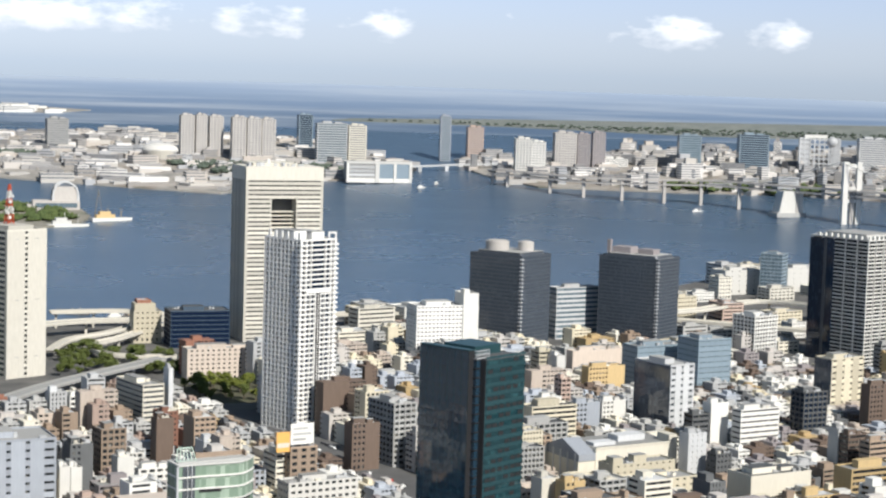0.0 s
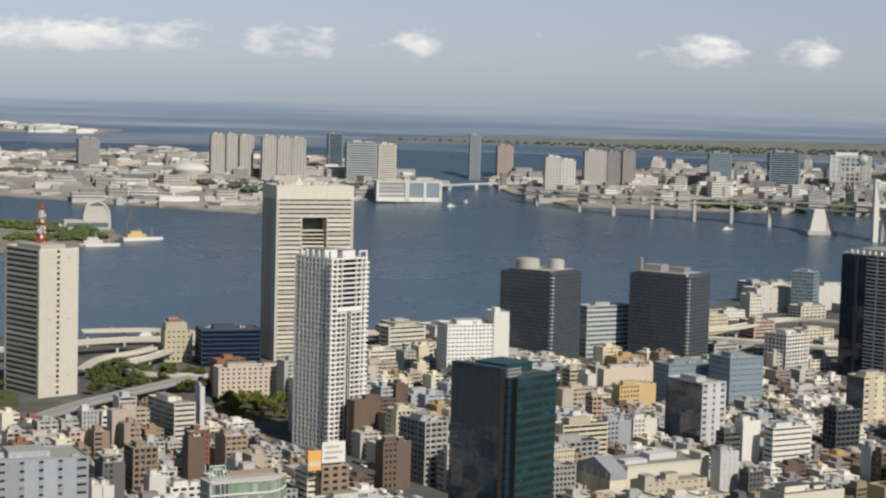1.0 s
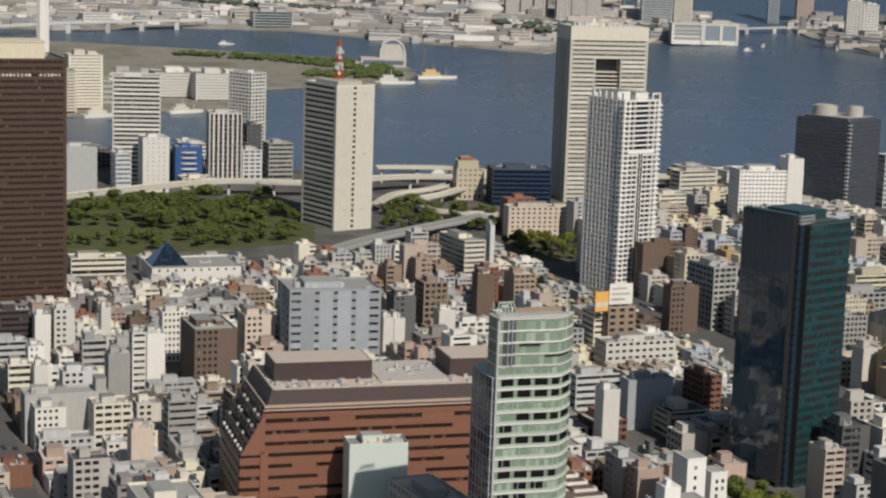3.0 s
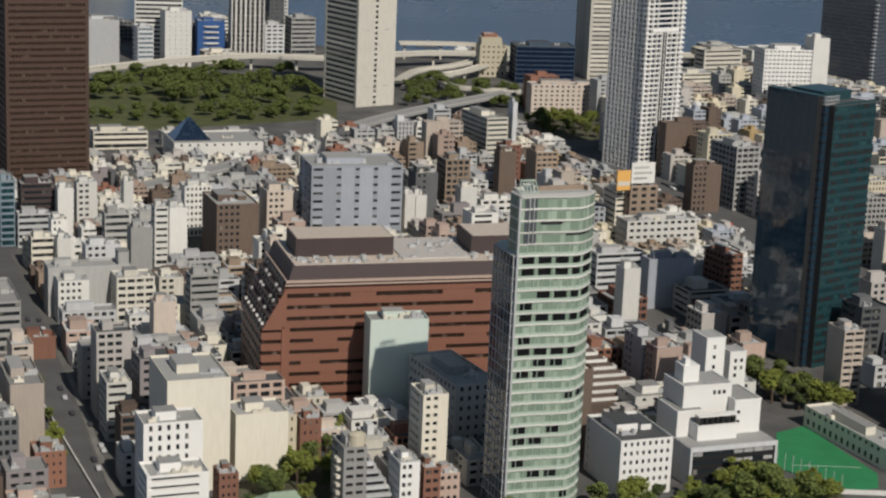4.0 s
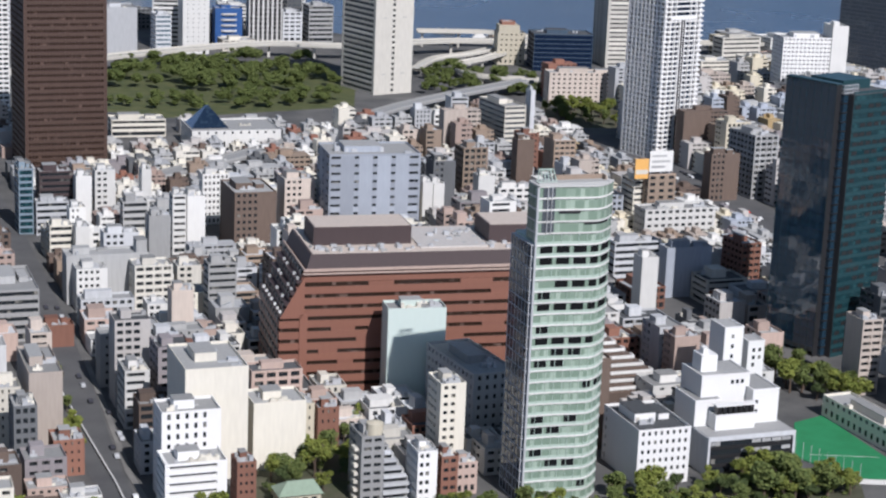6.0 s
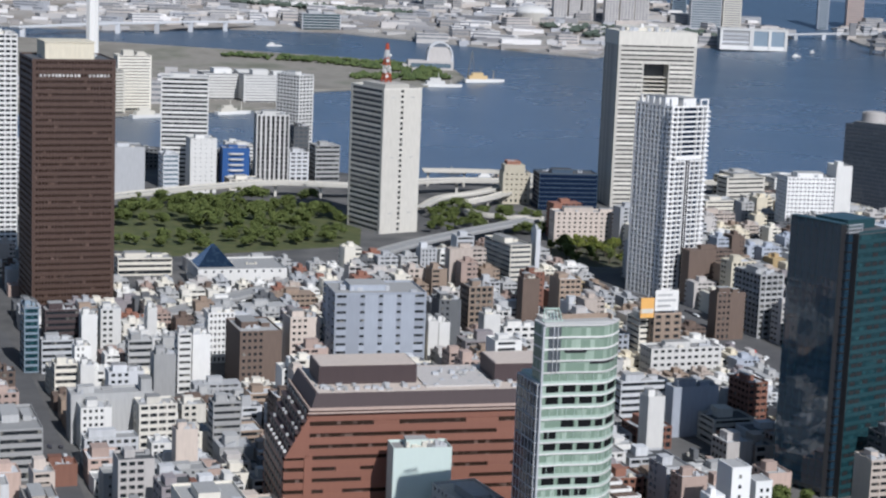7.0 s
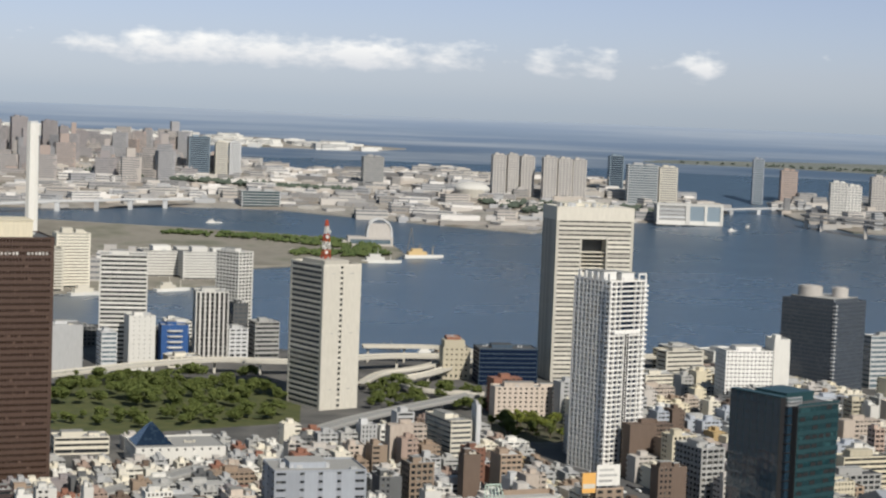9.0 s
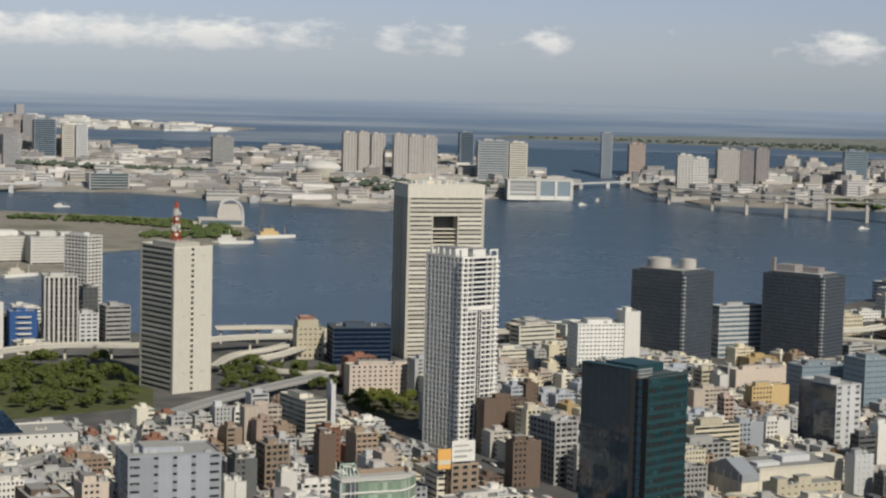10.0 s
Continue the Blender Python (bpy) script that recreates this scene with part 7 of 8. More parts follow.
def viaduct(name, label, pts, width, far=False, pier_every=4, mat=BEIGE, pier_w=2.0, decks=(0.0,), category="bridge"):
    pts = curve_pts(pts)
    rt = root(name, 0, 0, 0, label, category)
    for dz in decks:
        part("deck", ribbon([p + Vector((0, 0, dz)) for p in pts], width, 0, 1.6, far), mat, rt)
        for sgn in (-1, 1):
            side = []
            for i, p in enumerate(pts):
                d = pts[min(i + 1, len(pts) - 1)] - pts[max(i - 1, 0)]
                side.append(p + Vector((-d.y, d.x, 0)).normalized() * sgn * (width / 2 - 0.3) + Vector((0, 0, dz)))
            part("barrier", ribbon(side, 0.5, 1.2, 1.3, far), mat, rt)
    for i in range(1, len(pts) - 1, pier_every):
        p = pts[i]
        if far:
            x, y, z, s = draw_in(p.x, p.y, -2)
            part("pier", mesh_boxes("pier", [(-pier_w * s, -pier_w * s, -1, pier_w * s, pier_w * s, (p.z + max(decks)) * s)]), mat, rt, (x, y, z))
        else:
            part("pier", mesh_boxes("pier", [(-pier_w / 2, -pier_w / 2, -1, pier_w / 2, pier_w / 2, p.z - 1.5), (-pier_w, -pier_w / 2 - 0.2, p.z - 3, pier_w, pier_w / 2 + 0.2, p.z - 1.4)]), mat, rt, (p.x, p.y, 0))
    return rt


viaduct("expressway", "pale concrete elevated expressway by the garden", [(-460, 1250, 12), (-330, 1374, 12), (-264, 1478, 12), (-158, 1585, 12), (-80, 1596, 12), (0, 1650, 12), (76, 1668, 12), (200, 1700, 12), (330, 1730, 12)], 15)
viaduct("expressway", "pale curved expressway ramp", [(-22, 1690, 15), (40, 1700, 15), (76, 1690, 14), (150, 1712, 13)], 10)
viaduct("expressway", "pale curved expressway ramp", [(66, 1655, 13), (30, 1600, 10), (-4, 1570, 8), (-20, 1520, 6)], 8)
viaduct("expressway", "pale curved expressway ramp", [(74, 1640, 12), (40, 1580, 9), (14, 1545, 7), (30, 1500, 6), (80, 1490, 6)], 8)
viaduct("railway_viaduct", "grey elevated railway line through the city", [(-190, 1010, 8), (-100, 1165, 8), (-51, 1278, 8), (-9, 1358, 8), (70, 1470, 8)], 13, mat=GREY)
viaduct("expressway", "pale curved expressway by the shore", [(520, 1720, 12), (600, 1740, 14), (680, 1780, 18), (740, 1700, 20), (790, 1600, 20)], 14)
viaduct("expressway", "pale elevated expressway through the docks", [(330, 1735, 10), (430, 1745, 10), (560, 1700, 10), (760, 1560, 10)], 14)
viaduct("suspension_bridge", "white double-deck suspension bridge approach over the bay", [(890, 3990, 20), (905, 3900, 24), (959, 3695, 28), (1005, 3575, 30), (1078, 3500, 33), (1160, 3455, 36), (1212, 3386, 39), (1270, 3200, 43), (1318, 3035, 47), (1400, 2850, 50), (1520, 2650, 50)], 24, True, 7, TAUPE, 3.0, (0.0, 9.0))
rt_ = root("bridge_pylon", 0, 0, 0, "white steel suspension bridge pylon", "bridge pylon")
for px_, py_ in ((1302, 3030), (1331, 3040)):
    x_, y_, z_, s_2 = draw_in(px_, py_, -2)
    part("leg", mesh_boxes("leg", [(-4.6 * s_2, -4.6 * s_2, -1, 4.6 * s_2, 4.6 * s_2, 108 * s_2)]), WHITE, rt_, (x_, y_, z_))
xa_, xb_ = draw_in(1302, 3030, -2), draw_in(1331, 3040, -2)
for zz_ in (100, 62, 40):
    bm_ = bmesh.new()
    beam(bm_, (xa_[0], xa_[1], xa_[2] + zz_ * xa_[3]), (xb_[0], xb_[1], xb_[2] + zz_ * xb_[3]), 5.5)
    part("cross_beam", bm_, WHITE, rt_)
for px_ in (1295, 1338):
    bm_ = bmesh.new()
    pa_ = draw_in(px_, 3036, 105)[:3]
    for tgt_ in ((px_ - 70, 3400, 44), (px_ + 90, 2760, 60)):
        q_ = draw_in(*tgt_)[:3]
        mid_ = ((pa_[0] + q_[0]) / 2, (pa_[1] + q_[1]) / 2, (pa_[2] + q_[2]) / 2 - 8)
        beam(bm_, pa_, mid_, 1.3)
        beam(bm_, mid_, q_, 1.3)
    part("cable", bm_, WHITE, rt_)
x_, y_, z_, s_2 = draw_in(1262, 3190, -2)
rt_ = root("bridge_anchorage", x_, y_, 10, "pale concrete anchorage block in the water", "bridge anchorage", z=z_, s=s_2)
part("block", poly_prism([(-30, -16), (30, -16), (30, 16), (-30, 16)], -1, 7), GREY, rt_)
bm_ = poly_prism([(-24, 7), (25, 7), (25, 46), (-16, 46)], -12, 12)
bmesh.ops.rotate(bm_, verts=bm_.verts, cent=(0, 0, 0), matrix=Matrix.Rotation(radians(90), 3, "X"))
part("wedge", bm_, WHITE, rt_)
viaduct("girder_bridge", "pale low bridge over a canal", [(-800, 3420, 17), (-665, 3640, 18), (-591, 3690, 19), (-537, 3780, 19), (-477, 3860, 17), (-420, 3960, 14)], 22, True, 8, PALEGREY, 4.5)
viaduct("girder_bridge", "pale low bridge between islands", [(740, 4360, 10), (794, 4410, 11), (950, 4540, 12), (1102, 4654, 10)], 20, True, 4, PALEGREY, 4.0)

# ---- across the bay ----
def far_at(az, d):
    return math.sin(radians(az)) * d, math.cos(radians(az)) * d


def far_block(lb, az, d, w, h, wa, gl, sp, dp):
    """A building across the bay, by azimuth and distance."""
    x, y = far_at(az, d)
    tn = 12
    ca, sa = math.cos(radians(-az + tn)), math.sin(radians(-az + tn))
    return block("far_building", lb, x - ca * w / 2, y - sa * w / 2, -az + tn, w * 0.97, w * dp, h, max(5, round(h / (6.0 if d > 2600 else 3.6))), wa, gl, sp, 0.5, 8 if "apartment" in lb else 200, 2.2, category="building", far=True, units=3,
                 houses=((0.2, 0.3, 0.5, 0.8, 6.0), (0.6, 0.3, 0.85, 0.8, 4.0)))


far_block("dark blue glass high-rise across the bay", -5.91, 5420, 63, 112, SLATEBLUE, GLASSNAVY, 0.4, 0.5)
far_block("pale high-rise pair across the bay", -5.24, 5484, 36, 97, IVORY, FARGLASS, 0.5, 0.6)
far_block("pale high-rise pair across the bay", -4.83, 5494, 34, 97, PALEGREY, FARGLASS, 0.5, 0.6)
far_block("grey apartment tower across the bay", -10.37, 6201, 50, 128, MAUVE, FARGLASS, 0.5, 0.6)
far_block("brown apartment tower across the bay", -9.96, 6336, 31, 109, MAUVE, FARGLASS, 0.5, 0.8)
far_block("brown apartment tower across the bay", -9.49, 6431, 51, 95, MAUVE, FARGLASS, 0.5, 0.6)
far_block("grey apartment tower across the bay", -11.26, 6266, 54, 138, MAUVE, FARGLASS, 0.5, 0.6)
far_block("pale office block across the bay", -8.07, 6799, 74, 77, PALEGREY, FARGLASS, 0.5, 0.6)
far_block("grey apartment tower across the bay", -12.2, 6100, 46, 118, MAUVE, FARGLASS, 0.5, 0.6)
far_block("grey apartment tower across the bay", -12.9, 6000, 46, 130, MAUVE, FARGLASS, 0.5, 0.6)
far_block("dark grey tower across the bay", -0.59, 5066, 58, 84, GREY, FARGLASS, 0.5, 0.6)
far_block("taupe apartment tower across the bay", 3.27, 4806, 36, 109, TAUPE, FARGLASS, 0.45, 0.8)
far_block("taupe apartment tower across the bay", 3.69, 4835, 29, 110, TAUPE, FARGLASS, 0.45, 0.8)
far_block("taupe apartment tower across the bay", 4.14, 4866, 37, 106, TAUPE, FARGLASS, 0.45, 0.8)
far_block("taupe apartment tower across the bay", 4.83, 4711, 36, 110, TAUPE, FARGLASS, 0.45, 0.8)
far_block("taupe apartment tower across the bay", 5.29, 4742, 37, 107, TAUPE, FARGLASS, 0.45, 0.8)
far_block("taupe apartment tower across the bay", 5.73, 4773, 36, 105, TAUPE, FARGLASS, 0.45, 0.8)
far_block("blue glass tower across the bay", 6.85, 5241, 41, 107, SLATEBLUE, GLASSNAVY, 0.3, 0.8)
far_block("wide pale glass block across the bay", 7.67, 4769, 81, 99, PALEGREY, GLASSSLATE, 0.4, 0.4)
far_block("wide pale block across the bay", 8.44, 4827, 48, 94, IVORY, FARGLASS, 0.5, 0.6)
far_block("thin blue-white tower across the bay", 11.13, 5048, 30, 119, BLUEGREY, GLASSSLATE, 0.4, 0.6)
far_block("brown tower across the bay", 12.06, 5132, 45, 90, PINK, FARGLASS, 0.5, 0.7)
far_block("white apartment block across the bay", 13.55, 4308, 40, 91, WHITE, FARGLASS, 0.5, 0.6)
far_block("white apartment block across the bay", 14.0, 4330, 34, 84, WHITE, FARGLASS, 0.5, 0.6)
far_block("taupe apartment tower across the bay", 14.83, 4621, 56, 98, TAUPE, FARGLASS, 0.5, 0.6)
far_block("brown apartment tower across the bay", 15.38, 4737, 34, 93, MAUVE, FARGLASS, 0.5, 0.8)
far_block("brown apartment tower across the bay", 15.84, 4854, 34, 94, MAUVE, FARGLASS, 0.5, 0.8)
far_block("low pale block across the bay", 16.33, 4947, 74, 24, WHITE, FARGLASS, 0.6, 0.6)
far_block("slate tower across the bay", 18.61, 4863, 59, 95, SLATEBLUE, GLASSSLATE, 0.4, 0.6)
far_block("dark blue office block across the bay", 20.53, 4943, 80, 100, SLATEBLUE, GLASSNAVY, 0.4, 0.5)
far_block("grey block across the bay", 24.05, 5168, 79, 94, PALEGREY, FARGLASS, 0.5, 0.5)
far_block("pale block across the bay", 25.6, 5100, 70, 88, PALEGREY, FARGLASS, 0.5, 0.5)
far_block("green glazed hall on the quay", -3.99, 3985, 87, 35, PALEGREY, GLASSTEAL, 0.3, 0.5)
far_block("cream pier building beside the water", -9.6, 2262, 42, 66, IVORY, WINDOW, 0.7, 0.6)
far_block("white pier warehouse beside the water", -5.5, 2395, 70, 36, WHITE, WINDOW, 0.8, 0.6)
far_block("white pier warehouse beside the water", -6.6, 2420, 80, 34, WHITE, WINDOW, 0.8, 0.6)
far_block("white pier warehouse beside the water", -10.6, 2215, 60, 50, IVORY, WINDOW, 0.7, 0.6)
# hall on the quay: white frames round dark bays
x_, y_ = far_at(9.14, 3970)
x_, y_, z_, s_2 = draw_in(x_, y_, 0)
rt_ = root("quay_hall", x_, y_, 3, "white framed hall with dark bays on a quay", "hall", z=z_, s=s_2)
part("body", mesh_boxes("body", [(-70, 2, 0, 68, 44, 40)]), GREY, rt_)
part("roof", mesh_boxes("roof", [(-72, 0, 40, 70, 46, 44)]), WHITE, rt_)
part("plinth", mesh_boxes("plinth", [(-72, 0, 0, 70, 2, 9)]), WHITE, rt_)
for xx_, ww_ in ((-72, 5), (-10, 9), (30, 6), (64, 6)):
    part("frame", mesh_boxes("frame", [(xx_, -1, 0, xx_ + ww_, 2, 40)]), WHITE, rt_)
for i_ in range(3):
    part("floor_band", mesh_boxes("floor_band", [(-67, 0.6, 14 + i_ * 8, -10, 2, 18 + i_ * 8)]), PALEGREY, rt_)
part("dark_bay", mesh_boxes("dark_bay", [(-1, 0.8, 9, 30, 2, 40)]), SLATEBLUE, rt_)
part("dark_bay", mesh_boxes("dark_bay", [(36, 0.8, 9, 64, 2, 40)]), SLATEBLUE, rt_)
# broadcaster's building: two slabs joined by bridges, with a ball
x_, y_ = far_at(22.45, 5161)
x_, y_, z_, s_2 = draw_in(x_, y_, 0)
rt_ = root("broadcast_building", x_, y_, -16, "silver frame building with a round ball between slabs", "building", z=z_, s=s_2)
for a_2, b_2 in ((-54, -24), (30, 56)):
    part("slab", mesh_boxes("slab", [(a_2, 0, 0, b_2, 30, 92)]), PALEGREY, rt_)
for k_ in range(7):
    part("bridge_floor", mesh_boxes("bridge_floor", [(-54, -1, 8 + k_ * 13, 56, 8, 12 + k_ * 13)]), STEEL, rt_)
for k_ in range(9):
    part("column", mesh_boxes("column", [(-54 + k_ * 13, -1.5, 0, -51 + k_ * 13, 2, 92)]), PALEGREY, rt_)
bm_ = bmesh.new()
bmesh.ops.create_uvsphere(bm_, u_segments=20, v_segments=12, radius=15, matrix=Matrix.Translation((34, 6, 82)))
part("ball", bm_, STEEL, rt_)
part("roof_block", mesh_boxes("roof_block", [(-40, 4, 92, 20, 26, 100)]), WHITE, rt_)
# arena with a low white dome
x_, y_ = far_at(2.44, 4751)
x_, y_, z_, s_2 = draw_in(x_, y_, 0)
rt_ = root("arena", x_, y_, 0, "arena with a low white domed roof", "arena", z=z_, s=s_2)
bm_ = bmesh.new()
bmesh.ops.create_uvsphere(bm_, u_segments=28, v_segments=14, radius=46, matrix=Matrix.Translation((0, 0, 22)) @ Matrix.Diagonal((1, 0.8, 0.38, 1)))
part("dome", bm_, WHITE, rt_)
bm_ = bmesh.new()
cyl(bm_, 0, 0, 0, 22, 38, 40, 28)
part("drum", bm_, BEIGE, rt_)
# passenger terminal with a white arch
x_, y_ = far_at(-0.34, 3030)
x_, y_, z_, s_2 = draw_in(x_, y_, 0)
rt_ = root("ferry_terminal", x_, y_, 8, "white ferry terminal with a round arch frame", "terminal", z=z_, s=s_2)
part("hall", mesh_boxes("hall", [(-52, 0, 0, 22, 26, 16), (-60, 4, 0, -50, 22, 9)]), TAUPE, rt_)
part("hall_glass", mesh_boxes("hall_glass", [(-48, -0.5, 5, 18, 0, 12)]), GLASSSLATE, rt_)
for yy_ in (3, 20):
    bm_ = bmesh.new()
    pr_ = None
    for k_ in range(13):
        t_2 = math.pi * k_ / 12
        q_ = Vector((20 * math.cos(t_2), yy_, 24 + 22 * math.sin(t_2)))
        if pr_ is not None:
            beam(bm_, pr_, q_, 2.4)
        pr_ = q_
    beam(bm_, (20, yy_, 0), (20, yy_, 24), 3.2)
    beam(bm_, (-20, yy_, 0), (-20, yy_, 24), 3.2)
    part("arch", bm_, PALEGREY, rt_)
part("arch_hall", mesh_boxes("arch_hall", [(-18, 4, 12, 18, 19, 38)]), TAUPE, rt_)
# tall chimney
x_, y_ = far_at(-10.88, 3034)
x_, y_, z_, s_2 = draw_in(x_, y_, 0)
rt_ = root("chimney", x_, y_, 30, "tall plain white incinerator chimney", "chimney", z=z_, s=s_2)
bm_ = bmesh.new()
cyl(bm_, 0, 0, -1, 181, 10.6, 9.6, 8)
part("shaft", bm_, WHITE, rt_)
bm_ = bmesh.new()
cyl(bm_, 0, 0, 181, 184, 8.5, 8.3, 8)
part("rim", bm_, PALEGREY, rt_)

# low buildings on the islands, more than one can count
def island_boxes(name, poly, n, seed, size, high, label, mat=FARMIX, margin=30):
    rg = random.Random(seed)
    xs, ys = [p[0] for p in poly], [p[1] for p in poly]
    bx, tn, gx, gt, k = [], [], [], [], 0
    while k < n:
        x, y = rg.uniform(min(xs), max(xs)), rg.uniform(min(ys), max(ys))
        az = math.degrees(math.atan2(x, y))
        if not in_poly(x, y, poly) or not in_poly(x, y - margin, poly) or not -16 < az < 29:
            k += 0.02
            continue
        k += 1
        X, Y, Z, s = draw_in(x, y, 1.5)
        w, d, h = rg.uniform(*size) * s, rg.uniform(*size) * 0.45 * s, rg.choice(high) * rg.uniform(0.7, 1.3) * s
        a = radians(rg.choice((8, 8, 12, -20, 30)))
        bx.append((-w / 2, -d / 2, Z - 6, w / 2, d / 2, Z + h))
        tn.append((math.cos(a), math.sin(a), X, Y))
        if h > 12 * s:
            nb = max(2, int(h / (5.5 * s)))
            for q in range(nb):
                zb = Z + (q + 0.45) * h / nb
                gx.append((-w / 2 - 0.25, -d / 2 - 0.25, zb, w / 2 * rg.uniform(0.6, 1.0), d / 2, zb + 0.42 * h / nb))
                gt.append((math.cos(a), math.sin(a), X, Y))
        if rg.random() < 0.4:
            bx.append((-w / 4, -d / 4, Z, w / 5, d / 4, Z + h * 1.35))
            tn.append((math.cos(a), math.sin(a), X, Y))
    me = mesh_turned(name, bx, tn)
    me.materials.append(mat)
    tagged(new(name, me), label, "buildings", kind="stuff")
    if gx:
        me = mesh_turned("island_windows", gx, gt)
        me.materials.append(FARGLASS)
        tagged(new("island_windows", me), "window bands across the bay, paled for haze", "windows", kind="stuff")


island_boxes("island_buildings", TOYOSU, 1500, 1, (14, 95), (3, 4, 5, 7, 10, 15), "crowd of low pale buildings across the bay")
island_boxes("island_buildings", [(-2400, 4700), (-600, 4700), (-500, 5600), (-900, 7600), (-2600, 8000)], 260, 6, (25, 70), (20, 30, 45, 60, 80), "crowd of taller blocks across the bay", FARTALL)
island_boxes("island_buildings", ODAIBA, 620, 2, (14, 70), (5, 8, 12, 18, 28), "crowd of low buildings across the bay")
island_boxes("island_buildings", [(-2600, 9600), (-807, 8750), (-100, 8720), (40, 9300), (-700, 10500), (-2600, 11500)], 110, 3, (50, 150), (9, 13, 18), "white harbour sheds far across the bay", WHITE)
island_boxes("island_buildings", [(-1200, 2100), (-420, 2190), (-300, 2300), (-240, 2400), (-420, 2500), (-1200, 2400)], 40, 4, (18, 50), (10, 16, 24), "pale pier buildings")


def island_trees(name, poly, n, seed, size, label):
    rg = random.Random(seed)
    xs, ys = [p[0] for p in poly], [p[1] for p in poly]
    vs, fs, k = [], [], 0
    while k < n:
        x, y = rg.uniform(min(xs), max(xs)), rg.uniform(min(ys), max(ys))
        if not in_poly(x, y, poly):
            k += 0.01
            continue
        k += 1
        X, Y, Z, s = draw_in(x, y, 1.5)
        for _ in range(4):
            r = rg.uniform(*size) * s
            cx, cy, cz = X + rg.uniform(-r, r), Y + rg.uniform(-r, r), Z + r * rg.uniform(0.4, 1.0)
            o = len(vs)
            for px, py, pz in ((1, 0, 0), (0.3, 0.9, 0.1), (-0.8, 0.5, -0.1), (-0.8, -0.6, 0.1), (0.3, -0.9, 0), (0.1, 0, 0.9), (0, 0, -0.9)):
                q = r * rg.uniform(0.6, 1.2)
                vs.append((cx + px * q, cy + py * q, cz + pz * q * 0.8))
            for i in range(5):
                fs += [(o + i, o + (i + 1) % 5, o + 5), (o + (i + 1) % 5, o + i, o + 6)]
    me = bpy.data.meshes.new(name)
    me.from_pydata(vs, [], fs)
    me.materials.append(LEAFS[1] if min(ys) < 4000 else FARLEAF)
    tagged(new(name, me), label, "trees", kind="stuff")


island_trees("island_trees", [(-380, 3180), (-190, 3150), (-40, 3090), (-10, 2900), (-40, 2860), (-90, 2960), (-200, 3060), (-380, 3120)], 260, 1, (3, 6), "dark trees along an island quay")
island_trees("island_trees", [(-150, 2780), (-20, 2800), (0, 2850), (-40, 2900), (-150, 2860)], 90, 2, (3, 6), "dark trees at the island tip")
island_trees("island_trees", [(1250, 3830), (1700, 3620), (2300, 3560), (2300, 3900), (1300, 4050)], 420, 3, (5, 10), "dark trees along a waterfront")
island_trees("island_trees", [(300, 4100), (700, 4250), (700, 4500), (200, 4500)], 200, 4, (5, 10), "dark trees between far buildings")
island_trees("island_trees", [(1799, 8401), (2600, 7700), (4200, 7700), (4200, 8300), (1900, 8700), (1250, 8700)], 420, 5, (4, 7.5), "far green woodland, greyed for haze")
island_trees("island_trees", [(-900, 5300), (-500, 4900), (-100, 4700), (-100, 4800), (-500, 5050), (-900, 5450)], 200, 6, (6, 10), "dark trees between far buildings")


# ---- ships ----
def ship(x, y, th, L, label, hull, deck):
    X, Y, Z, s = draw_in(x, y, -2)
    rt = root("ship", X, Y, th, label, "ship", z=Z, s=s)
    b = L * 0.09
    part("hull", poly_prism([(-L / 2, -b), (L * 0.3, -b), (L / 2, 0), (L * 0.3, b), (-L / 2, b)], -0.5, L * 0.07), hull, rt)
    part("deck_house", mesh_boxes("deck_house", [(-L * 0.4, -b * 0.75, L * 0.07, L * 0.05, b * 0.75, L * 0.15), (-L * 0.32, -b * 0.6, L * 0.15, -L * 0.05, b * 0.6, L * 0.22)]), deck, rt)
    bm = bmesh.new()
    cyl(bm, -L * 0.1, 0, L * 0.22, L * 0.36, 0.5, 0.25, 6)
    cyl(bm, L * 0.22, 0, L * 0.07, L * 0.3, 0.5, 0.25, 6)
    part("mast", bm, deck, rt)


ship(-12, 2755, 18, 62, "white passenger ship beside a quay", WHITE, WHITE)
ship(52, 2873, 20, 66, "white ship with an orange deck", WHITE, OCHRE)
ship(-262, 2262, 40, 50, "long white ship at a pier", WHITE, IVORY)
ship(-350, 2185, 40, 55, "white ship at a pier", WHITE, IVORY)
ship(2, 1800, 160, 24, "small dark work boat", DARKGREY, GREY)
ship(40, 1786, 10, 20, "small white work boat", WHITE, WHITE)
ship(56, 1782, 10, 26, "small dark barge near the quay", DARKGREY, TAN)
ship(1120, 3270, 5, 22, "small white boat on the bay", WHITE, WHITE)
ship(700, 3800, 30, 26, "small white boat near a bridge", WHITE, WHITE)
ship(760, 3950, 60, 24, "small white boat near a bridge", WHITE, WHITE)
ship(-150, 2895, 10, 20, "small white boat by an island quay", WHITE, WHITE)
ship(-330, 3480, 10, 30, "small white boat on a canal", WHITE, WHITE)
rt_ = root("crane_barge", *draw_in(30, 2900, -2)[:2], 10, "dark crane barge with a lattice jib", "barge", z=draw_in(30, 2900, -2)[2])
part("pontoon", mesh_boxes("pontoon", [(-18, -8, 0, 18, 8, 3)]), DARKGREY, rt_)
bm_ = bmesh.new()
beam(bm_, (-4, 0, 3), (2, 0, 44), 1.6)
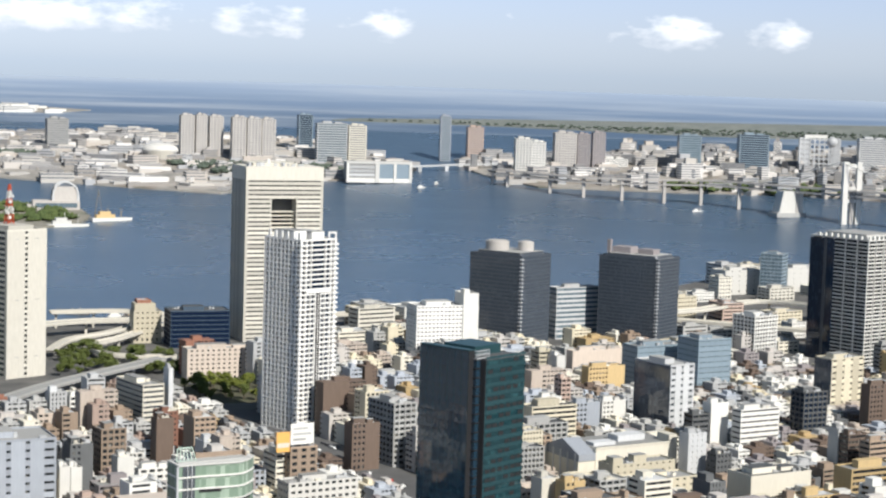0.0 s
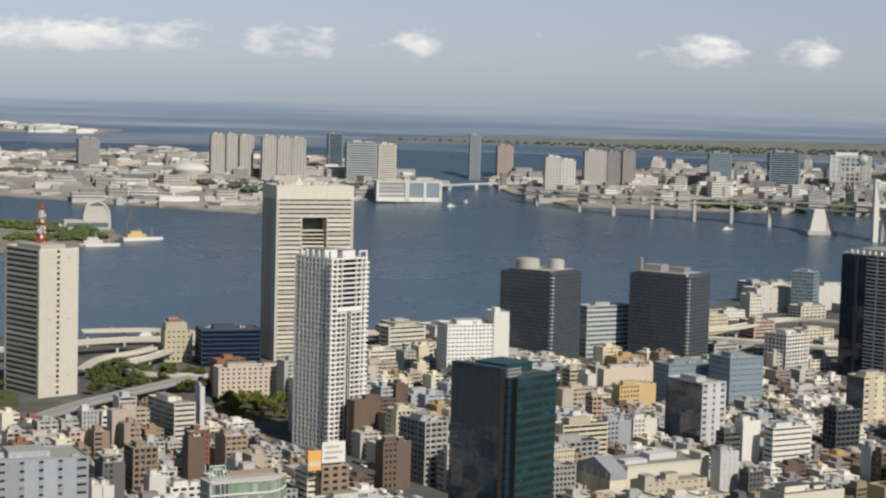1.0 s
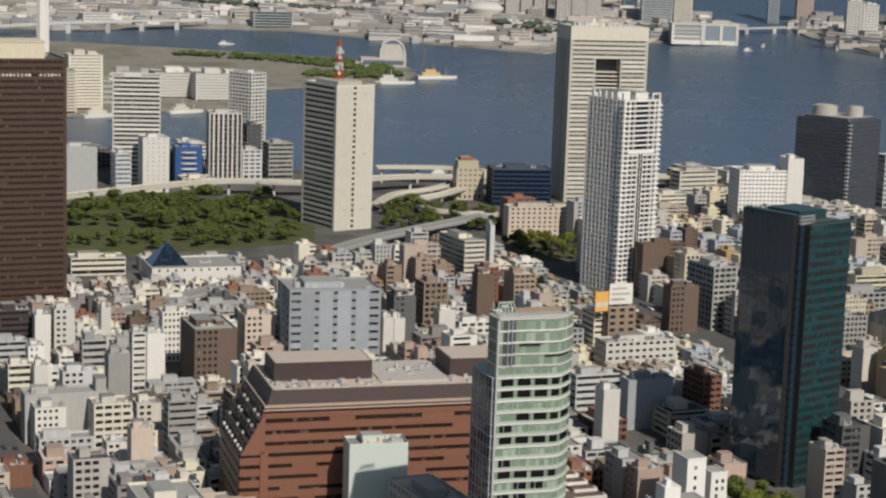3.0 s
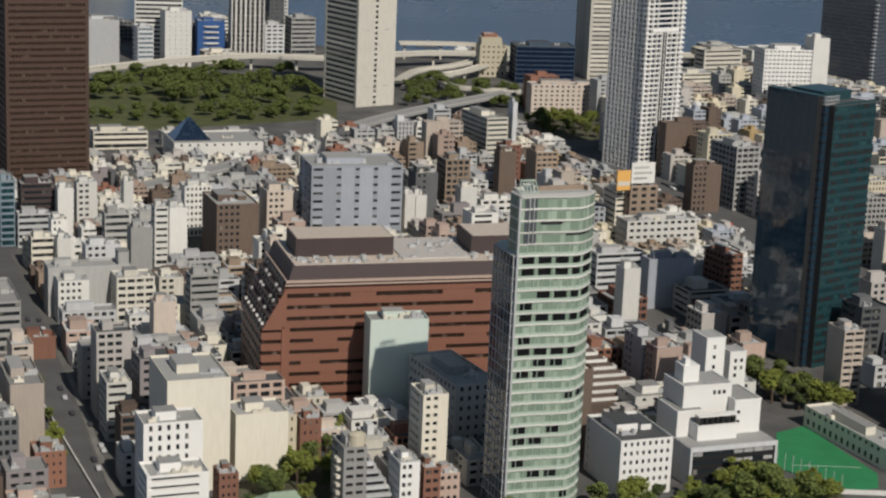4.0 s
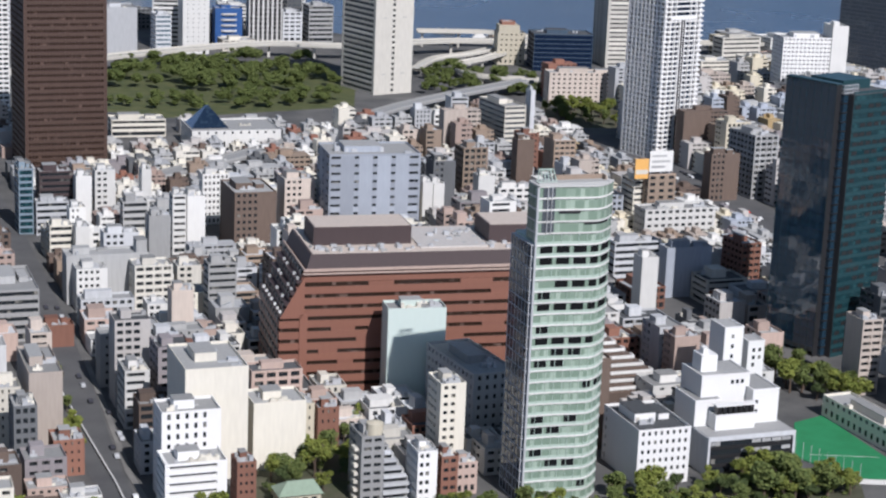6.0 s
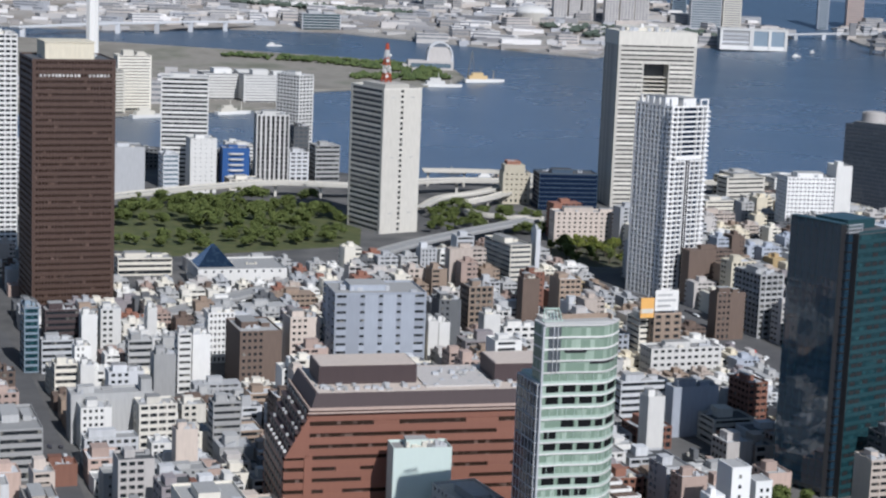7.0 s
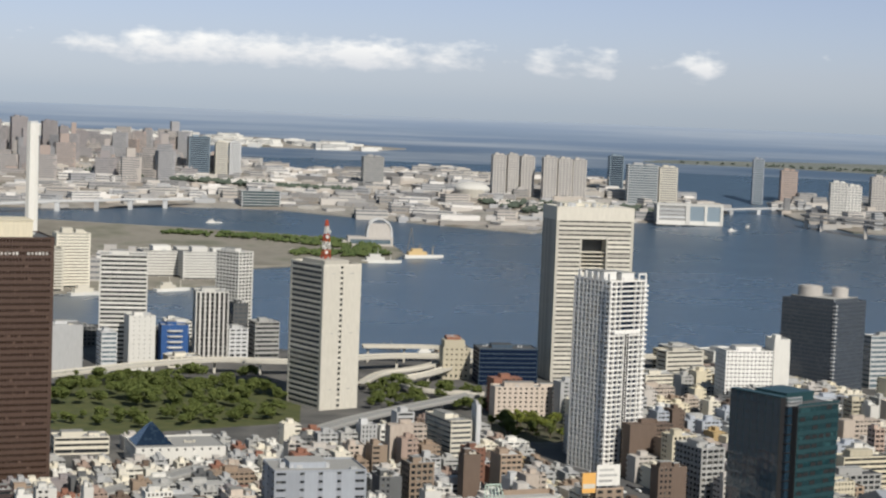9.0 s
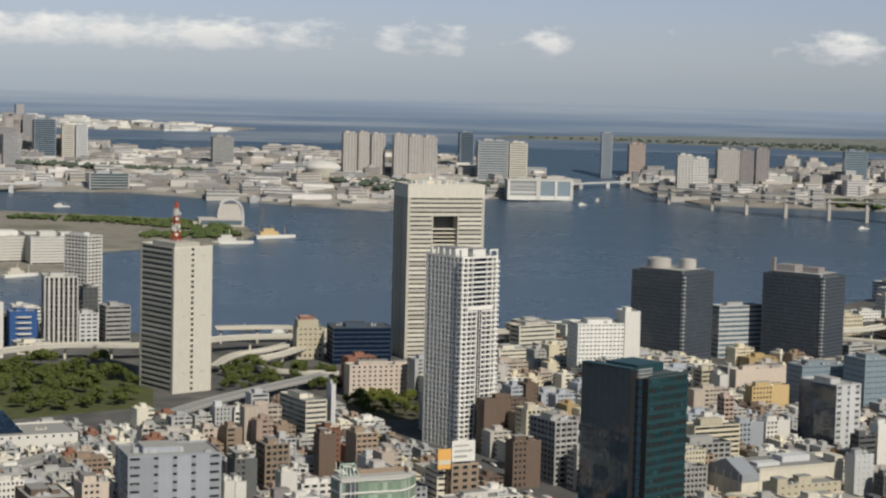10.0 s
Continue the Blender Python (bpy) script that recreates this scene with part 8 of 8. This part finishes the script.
beam(bm_, (8, 0, 3), (2, 0, 44), 1.0)
part("jib", bm_, DARKGREY, rt_)

# shore blocks beside the expressway
block("dock_building", "brick red and cream dock building", 49, 1600, 10, 24, 18, 27, 6, CREAM, WINDOW, 0.7, 0.3, 5, 2.5, category="building", houses=((0.05, 0.1, 0.8, 0.9, 7.0),), foot=False)
block("dock_building", "red brick stair block", 52, 1606, 10, 12, 12, 36, 6, BRICK, WINDOW, 0.85, 0.3, 5, 3.5, category="building", houses=(), foot=False)
rg_ = random.Random(5)
k_ = 0
while k_ < 70:
    az_ = rg_.uniform(8, 27)
    d_ = rg_.uniform(1560, shore(az_) - 40)
    x_, y_ = far_at(az_, d_)
    w_, dd_ = rg_.uniform(16, 45), rg_.uniform(14, 30)
    if not lot_free(x_, y_, w_, dd_, 20):
        k_ += 0.1
        continue
    k_ += 1
    wa_ = rg_.choice((WHITE, IVORY, PALEGREY, GREY, CREAM, BEIGE, PINK))
    h_ = rg_.choice((7, 10, 14, 18, 24))
    block("dock_building", "%s dock building near the shore" % NAMES[wa_.name], x_, y_, 20 + rg_.uniform(-6, 6), w_, dd_, h_, max(2, round(h_ / 3.8)), wa_, WINDOW, 0.6, 0.3, rg_.choice((4, 6, 200)), 1.6, category="building", group="dock buildings", units=2)
k_ = 0
while k_ < 26:
    az_ = rg_.uniform(-15, -1.5)
    d_ = rg_.uniform(1600, shore(az_) - 40)
    x_, y_ = far_at(az_, d_)
    w_, dd_ = rg_.uniform(14, 34), rg_.uniform(12, 24)
    if not lot_free(x_, y_, w_, dd_, 20):
        k_ += 0.1
        continue
    k_ += 1
    wa_ = rg_.choice((WHITE, IVORY, PALEGREY, GREY, DARKGREY))
    h_ = rg_.choice((9, 14, 18, 26))
    block("dock_building", "%s dock building near the shore" % NAMES[wa_.name], x_, y_, 20, w_, dd_, h_, max(2, round(h_ / 3.8)), wa_, WINDOW, 0.55, 0.3, rg_.choice((4, 6, 200)), 1.6, category="building", group="dock buildings", units=2)
